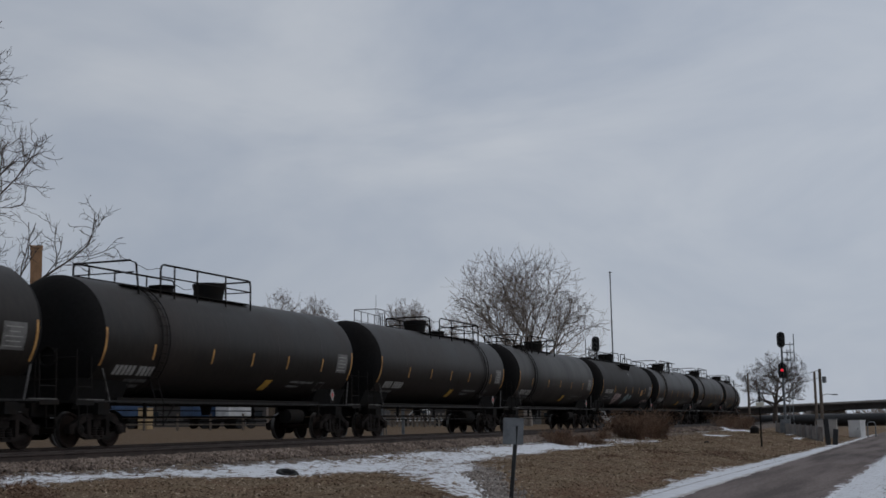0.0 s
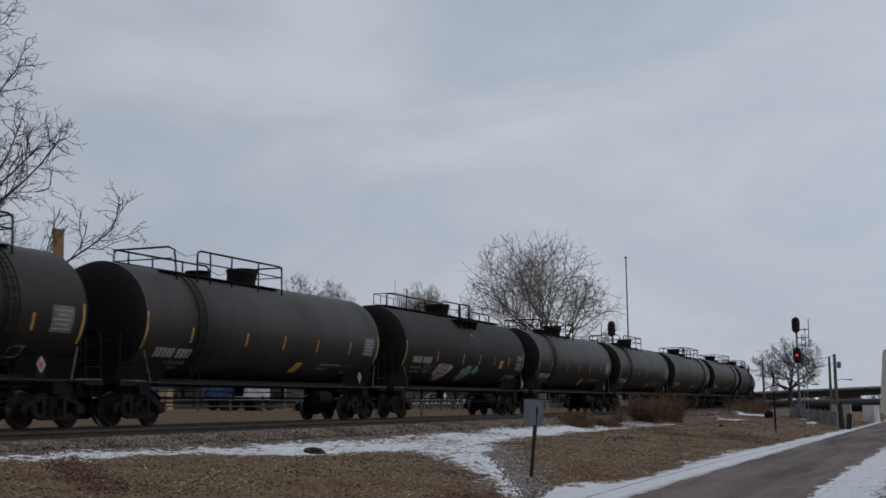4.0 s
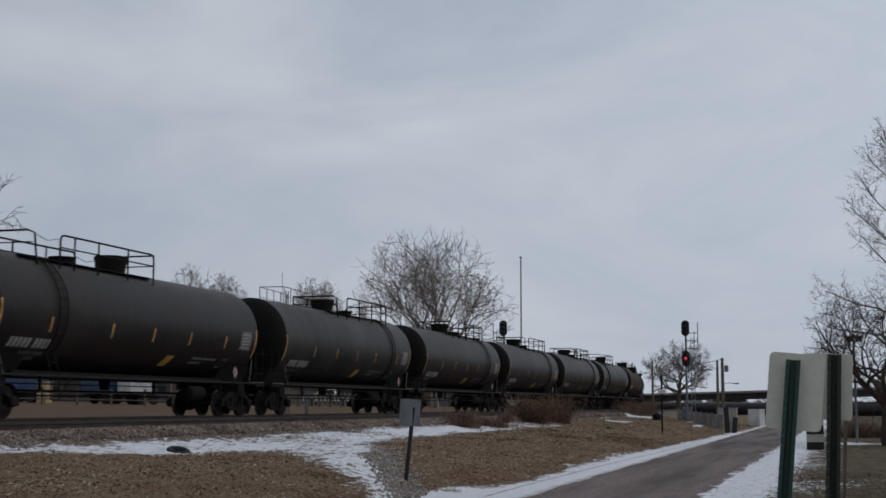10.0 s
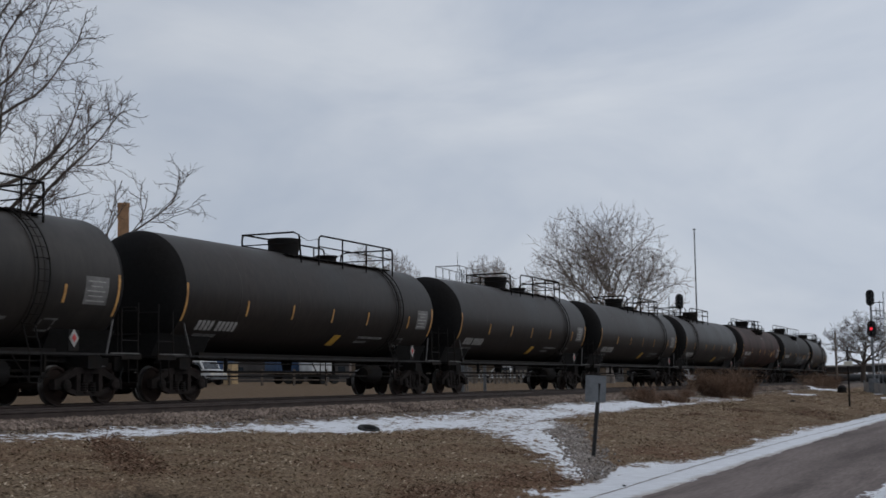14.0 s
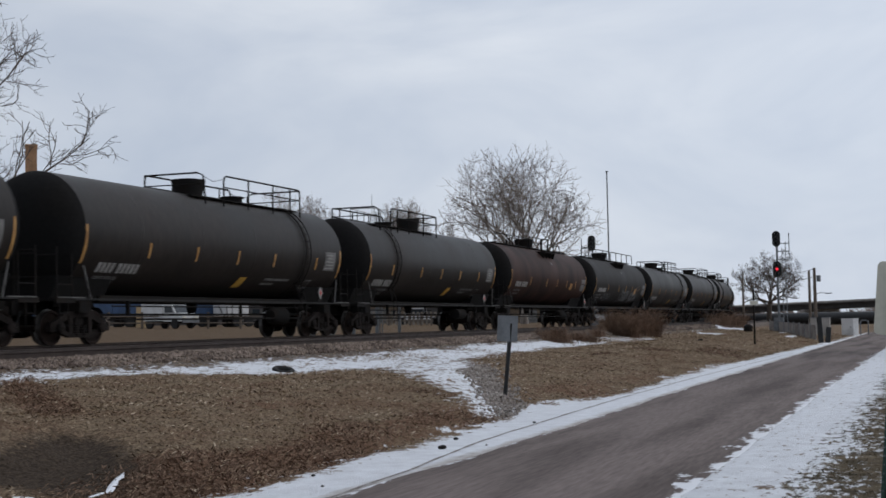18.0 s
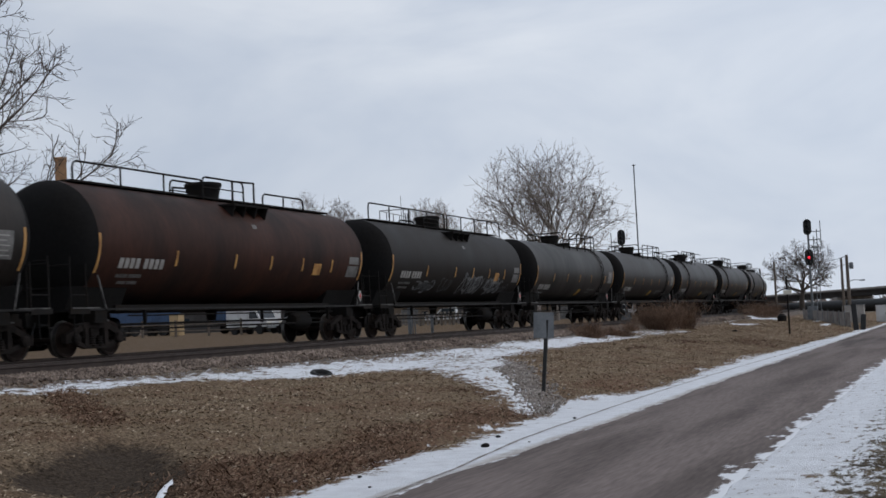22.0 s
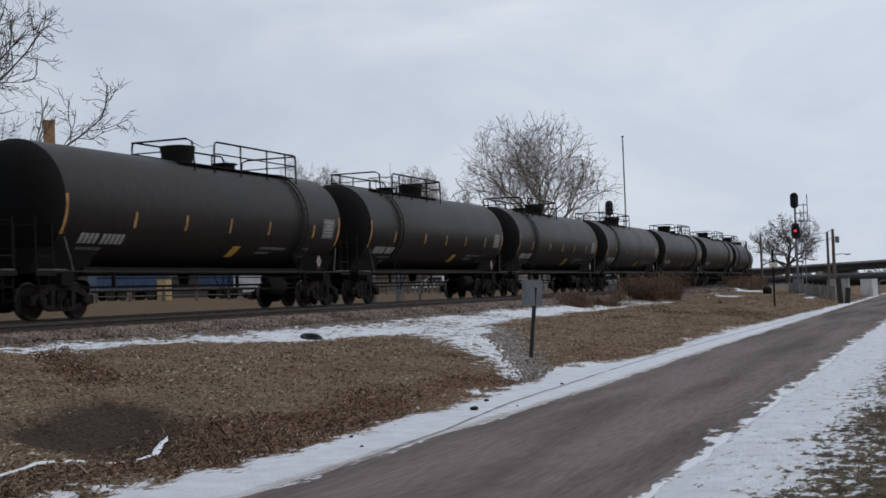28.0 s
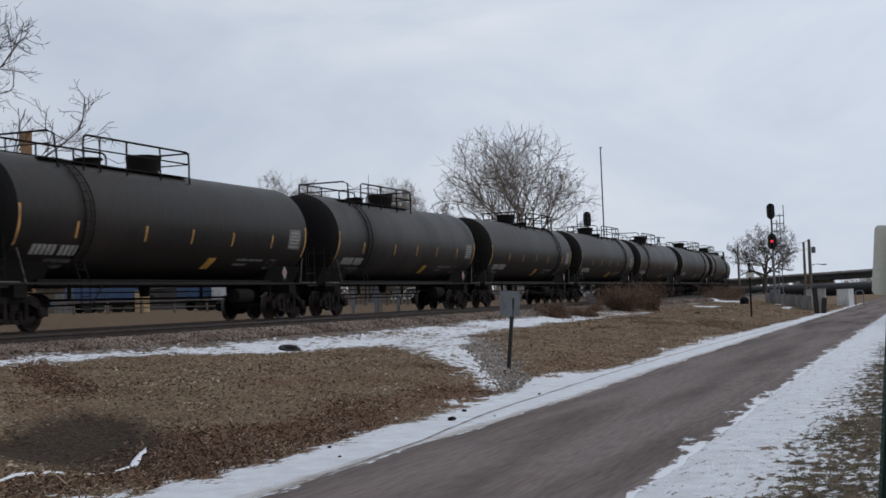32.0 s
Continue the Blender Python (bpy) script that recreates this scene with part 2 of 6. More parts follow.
GREENPOST = material("dark_green_post_paint", (0.010, 0.045, 0.034), 0.55, vary=0.2, scale=4, fine=40, bump=0.05)
ALUM = material("sign_back_aluminium", (0.62, 0.60, 0.51), 0.6, 0.0, vary=0.06, scale=2.5, fine=30, bump=0.02, dirt=(0.50, 0.48, 0.41), dirt_amount=0.3)
GALV = material("galvanised_steel", (0.17, 0.18, 0.19), 0.55, 0.5, vary=0.1, scale=3, fine=30, bump=0.05)
SIGNAL = material("flat_black_signal", (0.012, 0.012, 0.013), 0.6, vary=0.1, scale=4, fine=30, bump=0.03)
CONCRETE = material("weathered_concrete", (0.34, 0.32, 0.30), 0.9, vary=0.12, scale=0.8, fine=20, bump=0.2, dirt=(0.20, 0.185, 0.17), dirt_amount=0.4, spec=0.1)
GIRDER = material("dark_weathering_girder", (0.055, 0.05, 0.048), 0.8, vary=0.15, scale=0.5, fine=8, bump=0.1)
WOODPOLE = material("grey_utility_pole_wood", (0.14, 0.115, 0.095), 0.9, vary=0.2, scale=2, fine=20, bump=0.2, stretch=(3, 3, 0.3), spec=0.1)
BRICK = material("tan_brick", (0.36, 0.215, 0.125), 0.9, vary=0.2, scale=1.5, fine=10, bump=0.2, spec=0.1)
PLANK = material("weathered_shed_boards", (0.15, 0.115, 0.085), 0.9, vary=0.2, scale=1.0, fine=12, bump=0.2, stretch=(2, 2, 0.3), piece=0.3, spec=0.1)
PICKET = material("pale_weathered_pickets", (0.20, 0.175, 0.15), 0.9, vary=0.15, scale=1.0, fine=12, bump=0.1, piece=0.3, spec=0.1)
WHITEPAINT = material("white_vehicle_paint", (0.60, 0.60, 0.60), 0.4, vary=0.05, scale=1, fine=12, bump=0.02)
BLUEPAINT = material("blue_vehicle_paint", (0.022, 0.055, 0.125), 0.45, vary=0.1, scale=1, fine=12, bump=0.02)
TANPAINT = material("tan_cabinet_paint", (0.42, 0.30, 0.16), 0.6, vary=0.1, scale=1, fine=12, bump=0.02)
RUBBER = material("black_rubber", (0.012, 0.012, 0.012), 0.85, vary=0.2, scale=5, fine=40, bump=0.15)
GLASSY = material("dark_window_glass", (0.02, 0.025, 0.03), 0.1, vary=0.05, scale=1, fine=5, bump=0)
SNOWM = material("old_snow", (0.74, 0.76, 0.80), 0.75, vary=0.06, scale=2.5, fine=25, bump=0.35, dirt=(0.56, 0.55, 0.55), dirt_amount=0.25, depth=0.03)


def lamp_glass():
    m = bpy.data.materials.new("lit_red_lens")
    m.use_nodes = True
    p = m.node_tree.nodes["Principled BSDF"]
    p.inputs["Base Color"].default_value = (0.3, 0.01, 0.02, 1)
    p.inputs["Emission Color"].default_value = (1.0, 0.03, 0.06, 1)
    p.inputs["Emission Strength"].default_value = 0.9
    return m


LENS = lamp_glass()


# ---- mesh building ----
class Mesh:
    """Collects vertices and faces; made into one mesh at the end."""

    def __init__(self):
        self.v, self.f = [], []

    def box(self, cx, cy, cz, sx, sy, sz, m=None):
        n = len(self.v)
        for dx, dy, dz in ((-1, -1, -1), (1, -1, -1), (1, 1, -1), (-1, 1, -1), (-1, -1, 1), (1, -1, 1), (1, 1, 1), (-1, 1, 1)):
            p = Vector((cx + dx * sx / 2, cy + dy * sy / 2, cz + dz * sz / 2))
            self.v.append(tuple(m @ p) if m else tuple(p))
        self.f += [tuple(n + i for i in q) for q in ((3, 2, 1, 0), (4, 5, 6, 7), (0, 1, 5, 4), (1, 2, 6, 5), (2, 3, 7, 6), (3, 0, 4, 7))]
        return self

    def tube(self, pts, r, n=6, cap=True, r1=None):
        """A tube along pts; r may shrink to r1."""
        pts = [Vector(p) for p in pts]
        base = len(self.v)
        side = None
        for i, p in enumerate(pts):
            d = (pts[min(i + 1, len(pts) - 1)] - pts[max(i - 1, 0)]).normalized()
            if side is None:
                side = d.orthogonal().normalized()
            else:
                side = (side - d * side.dot(d))
                side = side.normalized() if side.length > 1e-6 else d.orthogonal().normalized()
            up = d.cross(side)
            rr = r if r1 is None else r + (r1 - r) * i / max(1, len(pts) - 1)
            for k in range(n):
                a = 2 * math.pi * k / n
                self.v.append(tuple(p + (side * math.cos(a) + up * math.sin(a)) * rr))
        for i in range(len(pts) - 1):
            for k in range(n):
                a, b = base + i * n + k, base + i * n + (k + 1) % n
                self.f.append((a, b, b + n, a + n))
        if cap:
            self.f.append(tuple(base + k for k in reversed(range(n))))
            self.f.append(tuple(base + (len(pts) - 1) * n + k for k in range(n)))
        return self

    def lathe(self, prof, axis="y", n=48, centre=(0, 0, 0)):
        """prof: (along, radius) pairs round an axis through centre."""
        base = len(self.v)
        c = Vector(centre)
        for s, r in prof:
            for k in range(n):
                a = 2 * math.pi * k / n
                u, w = r * math.cos(a), r * math.sin(a)
                p = {"y": (u, s, w), "x": (s, u, w), "z": (u, w, s)}[axis]
                self.v.append(tuple(c + Vector(p)))
        flip = axis == "y"
        for i in range(len(prof) - 1):
            for k in range(n):
                a, b = base + i * n + k, base + i * n + (k + 1) % n
                q = (a, b, b + n, a + n)
                self.f.append(q[::-1] if flip else q)
        first = tuple(base + k for k in range(n))
        last = tuple(base + (len(prof) - 1) * n + k for k in range(n))
        self.f.append(first if flip else first[::-1])
        self.f.append(last[::-1] if flip else last)
        return self

    def plate(self, outline, thick, m):
        """An outline in the local x-z plane, given thickness along local y, at pose m."""
        n, k = len(self.v), len(outline)
        for y in (-thick / 2, thick / 2):
            for x, z in outline:
                self.v.append(tuple(m @ Vector((x, y, z))))
        self.f.append(tuple(n + i for i in range(k)))
        self.f.append(tuple(n + k + i for i in reversed(range(k))))
        for i in range(k):
            j = (i + 1) % k
            self.f.append((n + j, n + i, n + k + i, n + k + j))
        return self

    def skin(self, y0, y1, z0, z1, side, radius, zc, lift=0.006, slant=0.0, steps=4):
        """A thin raised marking that lies on a tank's shell (side +1 or -1), between two stations and two heights."""
        base = len(self.v)
        for lay in (lift, 0.0):
            for i in range(steps + 1):
                z = z0 + (z1 - z0) * i / steps
                h = max(-0.999, min(0.999, (z - zc) / radius))
                a = math.asin(h)
                x = (radius + lay) * math.cos(a) * side
                zz = zc + (radius + lay) * math.sin(a)
                sl = slant * i / steps
                self.v += [(x, y0 + sl, zz), (x, y1 + sl, zz)]
        m = 2 * (steps + 1)
        for i in range(steps):
            a = base + 2 * i
            q = (a, a + 1, a + 3, a + 2)
            self.f.append(q if side > 0 else q[::-1])
        ring = [base + 2 * i for i in range(steps + 1)] + [base + 2 * i + 1 for i in reversed(range(steps + 1))]
        for i in range(len(ring)):
            a, b = ring[i], ring[(i + 1) % len(ring)]
            self.f.append((a, b, b + m, a + m))
        return self

    def data(self, name, mat, smooth=False):
        me = bpy.data.meshes.new(name)
        me.from_pydata(self.v, [], self.f)
        me.update()
        if smooth:
            me.shade_smooth() if smooth is True else me.shade_auto_smooth(radians(smooth))
        me.materials.append(mat)
        return me


def fix_normals(me):
    bm = bmesh.new()
    bm.from_mesh(me)
    bmesh.ops.recalc_face_normals(bm, faces=bm.faces)
    bm.to_mesh(me)
    bm.free()


def part(name, mesh, mat, parent=None, label="", at=(0, 0, 0), smooth=False, fix=True):
    me = mesh if isinstance(mesh, bpy.types.Mesh) else None
    if me is None:
        me = bpy.data.meshes.new(name)
        me.from_pydata(mesh.v, [], mesh.f)
        me.update()
        if fix:
            fix_normals(me)
        me.materials.append(mat)
        if smooth:
            me.polygons.foreach_set("use_smooth", [True] * len(me.polygons))
            if smooth is not True:
                me.set_sharp_from_angle(angle=radians(smooth))
    ob = new(name, me)
    ob.location = at
    if parent:
        ob.parent = parent
    if label:
        ob["label"] = label
    return ob


def thing(name, label, category, group="", at=(0, 0, 0)):
    ob = new(name)
    ob.location = at
    ob.empty_display_size = 0.3
    return tagged(ob, label, category, group)


# ---- the plan: track along +y at x = TRACK, road level 0 ----
TRACK, RAIL_Z = -21.9, 1.27
BEND_Y, BEND_R = 125.0, 300.0      # beyond this the track bends away to the left
PITCH, CARS = 18.15, range(-2, 25)


def track_pose(s):
    """Rail-level pose at the distance s along the track (s = y on the straight)."""
    if s <= BEND_Y:
        return Vector((TRACK, s, RAIL_Z)), 0.0
    a = (s - BEND_Y) / BEND_R
    return Vector((TRACK - BEND_R * (1 - math.cos(a)), BEND_Y + BEND_R * math.sin(a), RAIL_Z)), a


def lerp_table(table, v):
    if v <= table[0][0]:
        return table[0][1]
    for (a, p), (b, q) in zip(table, table[1:]):
        if v <= b:
            return p + (q - p) * (v - a) / (b - a)
    return table[-1][1]


BANK = [(-400, 2.6), (-75, 1.95), (-45, 1.40), (-30, 0.90), (-26.2, 0.80), (-24.6, 1.08), (-15.85, 1.08), (-15.55, 1.03), (-15.0, 0.85), (-14.4, 0.77), (-13.0, 0.63), (-10.2, 0.50), (-8.2, 0.20), (-6.9, 0.0), (-5.6, -0.01),
        (-5.2, -0.03), (-2.40, -0.03), (-2.22, 0.015), (-1.95, 0.03), (3, 0.04), (20, 0.10), (60, 0.3)]


def road_edges(y):
    return (-5.45 + 0.10 * math.exp(-((y - 20) / 7) ** 2), -2.22 + 0.006 * max(0, min(60, y - 38)))


def track_shift(y):
    return max(0.0, y - BEND_Y) ** 2 / (2 * BEND_R) if y < 260 else 30.375 + (y - 260) * 0.45


def ground_z(x, y):
    sx = x + (track_shift(y) if x < -9 else 0.0)
    if -3 < x < -1 and y < 80:
        sx += 0.16 * noise.noise(Vector((0.0, y * 0.45, 4.0))) + 0.07 * noise.noise(Vector((0.0, y * 1.7, 1.0)))
    z = lerp_table(BANK, sx)
    if -15.6 < x < -7.0 and y < 130:
        z += (0.06 if x > -14.9 else 0.02) * noise.noise(Vector((x * 0.5, y * 0.35, 0.0))) + 0.035 * noise.noise(Vector((x * 1.7, y * 1.3, 3.0)))
        # a shallow washed-out hollow low on the bank, and a swale that runs down beside the marker post
        z += 0.022 * noise.noise(Vector((x * 4.1, y * 3.3, 6.0)))
        z += 0.11 * max(0.0, min(1.0, (26 - y) / 6)) * max(0.0, min(1.0, (-11.8 - x) / 2.4)) * min(1.0, (x + 15.6) / 0.7 if x > -15.6 else 0.0)
        z -= 0.30 * hollow(x, y)
        z -= 0.12 * math.exp(-((y - swale(x) + 0.4) / 1.5) ** 2) * max(0.0, min(1.0, (x + 12.5) / 2.5))
    elif x > -2.1:
        z += (0.05 * noise.noise(Vector((x * 0.7, y * 0.5, 7.0))) + 0.012 * noise.noise(Vector((x * 3, y * 3, 2.0)))) * min(1.0, (x + 2.1) * 2)
    return z


def swale(x):
    """The line of the stony swale that runs down to the marker post."""
    return 25.0 - 2.35 * (x + 8.1)


def hollow(x, y):
    """The washed-out hollow low on the bank: a long dip that widens downhill."""
    x += 0.40 * noise.noise(Vector((x * 0.9, y * 0.9, 21.0))) + 0.15 * noise.noise(Vector((x * 2.7, y * 2.7, 3.0)))
    y += 0.55 * noise.noise(Vector((x * 0.9, y * 0.9, 33.0)))
    u, v = (x + 9.05) * 0.56 - (y - 12.3) * 0.83, (x + 9.05) * 0.83 + (y - 12.3) * 0.56
    w = 0.80 + 0.16 * u + 0.22 * noise.noise(Vector((x * 1.3, y * 1.3, 4.0)))
    return math.exp(-(u / 1.85) ** 4 - (v / max(0.3, w)) ** 2)


def reddish(x, y):
    """Where red-brown weeds stand among the straw."""
    d = (x + 12.9) * 0.69 + (16.75 - y) * -0.72
    e = (x + 12.9) * 0.72 - (y - 16.75) * 0.69
    w = 0.9 * math.exp(-(d / 0.45) ** 2 - (e / 2.9) ** 4)
    for cx, cy, rx, ry, k in ((-7.6, 12.6, 0.8, 1.3, 1.2), (-7.1, 11.3, 0.4, 0.9, 1.0), (-7.2, 14.6, 0.5, 1.2, 1.0), (-7.5, 15.9, 0.4, 0.6, 0.9), (-8.0, 17.3, 0.55, 0.9, 0.7), (-7.6, 20.5, 0.5, 1.3, 0.6), (-7.5, 9.6, 0.5, 1.0, 0.5), (-8.9, 23.5, 0.8, 0.9, 0.6), (-10.0, 50.0, 0.8, 1.5, 0.6), (-10.6, 44.0, 0.6, 1.2, 0.6), (-8.6, 56.0, 0.9, 4.0, 0.5)):
        w += k * math.exp(-((x - cx) / rx) ** 2 - ((y - cy) / ry) ** 2)
    return w


FAR_SNOW = ((-14.8, 103.0, 1.6, 5.0), (-13.2, 84.0, 1.0, 2.0), (-11.4, 106.0, 0.5, 3.0), (-10.2, 99.0, 0.35, 3.0), (-9.0, 91.0, 0.35, 3.0))


def snow_cover(x, y):
    """How much snow lies at a place: the strips along the road and the bench below the ballast."""
    n = noise.noise(Vector((x * 0.45, y * 0.22, 1.0))) * 0.9 + noise.noise(Vector((x * 1.6, y * 0.9, 5.0))) * 0.45
    n2 = noise.noise(Vector((x * 2.6, y * 1.7, 9.0))) + 0.6 * noise.noise(Vector((x * 5.5, y * 4.0, 2.0)))
    c = -1.0
    road_l, road_r = road_edges(y)
    if x < 0 and y < 130:
        # strip between the road and the foot of the bank
        foot = lerp_table([(8, -6.95), (12, -6.75), (15, -6.65), (20, -6.85), (24, -7.35), (26, -6.95), (30, -6.6), (35, -6.85), (46, -6.9), (60, -6.6), (74, -6.4), (90, -6.0), (110, -5.9)], y)
        a = min((road_l - x + 0.05) * 3.0, (x - (foot + 0.34 * n + 0.36 * n2)) * 2.2)
        c = max(c, a)
        # bench below the ballast, squeezed between its toe and the crest of the bank
        bx = x if x > -13 else -13 + (x + 13) * 1.87
        inner = lerp_table([(12, -15.8), (17, -15.2), (21, -15.0), (23.5, -14.3), (27, -13.3), (30, -12.6), (33, -12.0), (36, -13.0), (42, -13.6), (47, -13.5), (54, -13.6), (60, -13.2), (67, -13.3), (71, -15.2), (76, -15.2), (80, -16.6), (120, -17.0)], y * bx / min(-0.1, x))
        b = min(0.30, min(bx + 16.45, inner + 0.1 - bx) * 0.8) + n * 0.55 + 0.42 * n2 - 0.42 * max(0.0, min(1.0, (24 - y) / 6))
        c = max(c, b if y < 56 else b - 0.3)
        # the tongue that narrows down the swale to the post
        u = (x + 12.4) / 4.9
        if 0 <= u <= 1:
            mid = 32.1 - 9.1 * u
            c = max(c, min(0.26, (2.75 - 2.6 * u - abs(y - mid + 0.3 * n)) * 0.5) + 0.30 * n + 0.36 * n2)
        # scattered far patches near the crest
        if y > 60:
            for cx, cy, rx, ry in FAR_SNOW:
                c = max(c, 0.9 - 1.2 * (((x - cx) / rx) ** 2 + ((y - cy) / ry) ** 2) + 0.4 * n2)
    if x > -4:
        wide = 1.0 + 0.006 * min(y, 40)
        f = min((x - road_r + 0.15) * 3.0, ((road_r + wide + 0.5 * n) - x) * 1.1, 0.55) + 0.16 * n2
        c = max(c, f)
        if x > road_r + 0.7:
            c = max(c, -0.20 + 0.65 * n + 0.2 * n2 - 0.30 * (x - road_r - 1.0))
    if y > 55 and x > 0:
        c = max(c, 0.5 - abs(y - 61 - 0.15 * x) * 0.6 + 0.7 * n)
    return c


def ground_material():
    m = bpy.data.materials.new("winter_ground")
    m.use_nodes = True
    nt = m.node_tree
    p = nt.nodes["Principled BSDF"]
    tc = nt.nodes.new("ShaderNodeTexCoord")

    def tex(scale, detail=6, rough=0.55, stretch=(1, 1, 1)):
        mp = nt.nodes.new("ShaderNodeMapping")
        mp.inputs["Scale"].default_value = stretch
        nt.links.new(tc.outputs["Object"], mp.inputs["Vector"])
        n = nt.nodes.new("ShaderNodeTexNoise")
        n.inputs["Scale"].default_value, n.inputs["Detail"].default_value, n.inputs["Roughness"].default_value = scale, detail, rough
        nt.links.new(mp.outputs["Vector"], n.inputs["Vector"])
        return n.outputs["Fac"]

    def ramp(fac, a, b, c0, c1):
        r = nt.nodes.new("ShaderNodeValToRGB")
        r.color_ramp.elements[0].position, r.color_ramp.elements[0].color = a, (*c0, 1)
        r.color_ramp.elements[1].position, r.color_ramp.elements[1].color = b, (*c1, 1)
        nt.links.new(fac, r.inputs["Fac"])
        return r.outputs["Color"]

    def blend(fac, c0, c1):
        x = nt.nodes.new("ShaderNodeMix")
        x.data_type = "RGBA"
        nt.links.new(fac, x.inputs[0])
        nt.links.new(c0, x.inputs[6])
        nt.links.new(c1, x.inputs[7])
        return x.outputs[2]

    def attr(name):
        a = nt.nodes.new("ShaderNodeAttribute")
        a.attribute_name = name
        return a.outputs["Fac"]

    def edge(a, grain, width, lo, hi):
        ad = nt.nodes.new("ShaderNodeMath")
        ad.operation = "MULTIPLY_ADD"
        nt.links.new(grain, ad.inputs[0])
        ad.inputs[1].default_value = width
        nt.links.new(a, ad.inputs[2])
        r = nt.nodes.new("ShaderNodeMapRange")
        r.inputs["From Min"].default_value, r.inputs["From Max"].default_value = width * 0.5 + lo, width * 0.5 + hi
        nt.links.new(ad.outputs[0], r.inputs["Value"])
        return r.outputs["Result"]

    fine, mid, big = tex(22, 8, 0.65), tex(3.2, 6), tex(0.35, 4)
    grass = ramp(fine, 0.38, 0.66, (0.095, 0.067, 0.044), (0.31, 0.232, 0.157))
    weeds = ramp(fine, 0.36, 0.68, (0.085, 0.049, 0.032), (0.24, 0.148, 0.097))
    field = ramp(mid, 0.3, 0.7, (0.095, 0.064, 0.040), (0.155, 0.108, 0.070))
    gravel = ramp(tex(26, 4, 0.7), 0.36, 0.66, (0.060, 0.047, 0.040), (0.25, 0.210, 0.185))
    lawn = ramp(mid, 0.35, 0.65, (0.062, 0.050, 0.034), (0.165, 0.130, 0.088))
    snow = ramp(mid, 0.3, 0.75, (0.68, 0.69, 0.72), (0.84, 0.86, 0.90))
    grass = blend(ramp(tex(1.1, 7, 0.65, (1, 0.6, 1)), 0.42, 0.66, (0, 0, 0), (0.75, 0.75, 0.75)), grass, weeds)
    col = blend(edge(attr("weeds"), mid, 1.0, 0.3, 0.6), grass, weeds)
    col = blend(edge(attr("field"), mid, 0.6, 0.4, 0.6), col, field)
    col = blend(edge(attr("lawn"), mid, 0.6, 0.4, 0.6), col, lawn)
    soil = ramp(fine, 0.35, 0.7, (0.022, 0.017, 0.013), (0.105, 0.078, 0.058))
    col = blend(edge(attr("soil"), tex(7, 8, 0.7), 1.2, 0.25, 0.75), col, soil)
    col = blend(edge(attr("gravel"), fine, 1.0, 0.35, 0.65), col, gravel)
    slush = ramp(mid, 0.3, 0.7, (0.36, 0.32, 0.29), (0.58, 0.56, 0.55))
    flecks = ramp(tex(16, 8, 0.75), 0.62, 0.72, (0, 0, 0), (0.75, 0.75, 0.75))
    snow = blend(flecks, snow, ramp(mid, 0.3, 0.7, (0.20, 0.165, 0.13), (0.42, 0.38, 0.34)))
    snow = blend(edge(attr("slush"), tex(4, 6, 0.6, (1, 0.25, 1)), 1.2, 0.35, 0.8), snow, slush)
    scale_snow = edge(attr("snow"), tex(6.5, 10, 0.74, (1.5, 0.6, 1)), 2.5, 0.44, 0.56)
    col = blend(scale_snow, col, snow)
    nt.links.new(col, p.inputs["Base Color"])
    p.inputs["Roughness"].default_value = 0.9
    p.inputs["Specular IOR Level"].default_value = 0.05
    b = nt.nodes.new("ShaderNodeBump")
    b.inputs["Strength"].default_value, b.inputs["Distance"].default_value = 0.7, 0.08
    nt.links.new(fine, b.inputs["Height"])
    nt.links.new(b.outputs["Normal"], p.inputs["Normal"])
    return m


def spaced(stops):
    """Grid lines: (from, step) pairs up to a last value."""
    out = []
    for (a, step), (b, _) in zip(stops, stops[1:]):
        n = max(1, round((b - a) / step))
        out += [a + (b - a) * i / n for i in range(n)]
    return out + [stops[-1][0]]


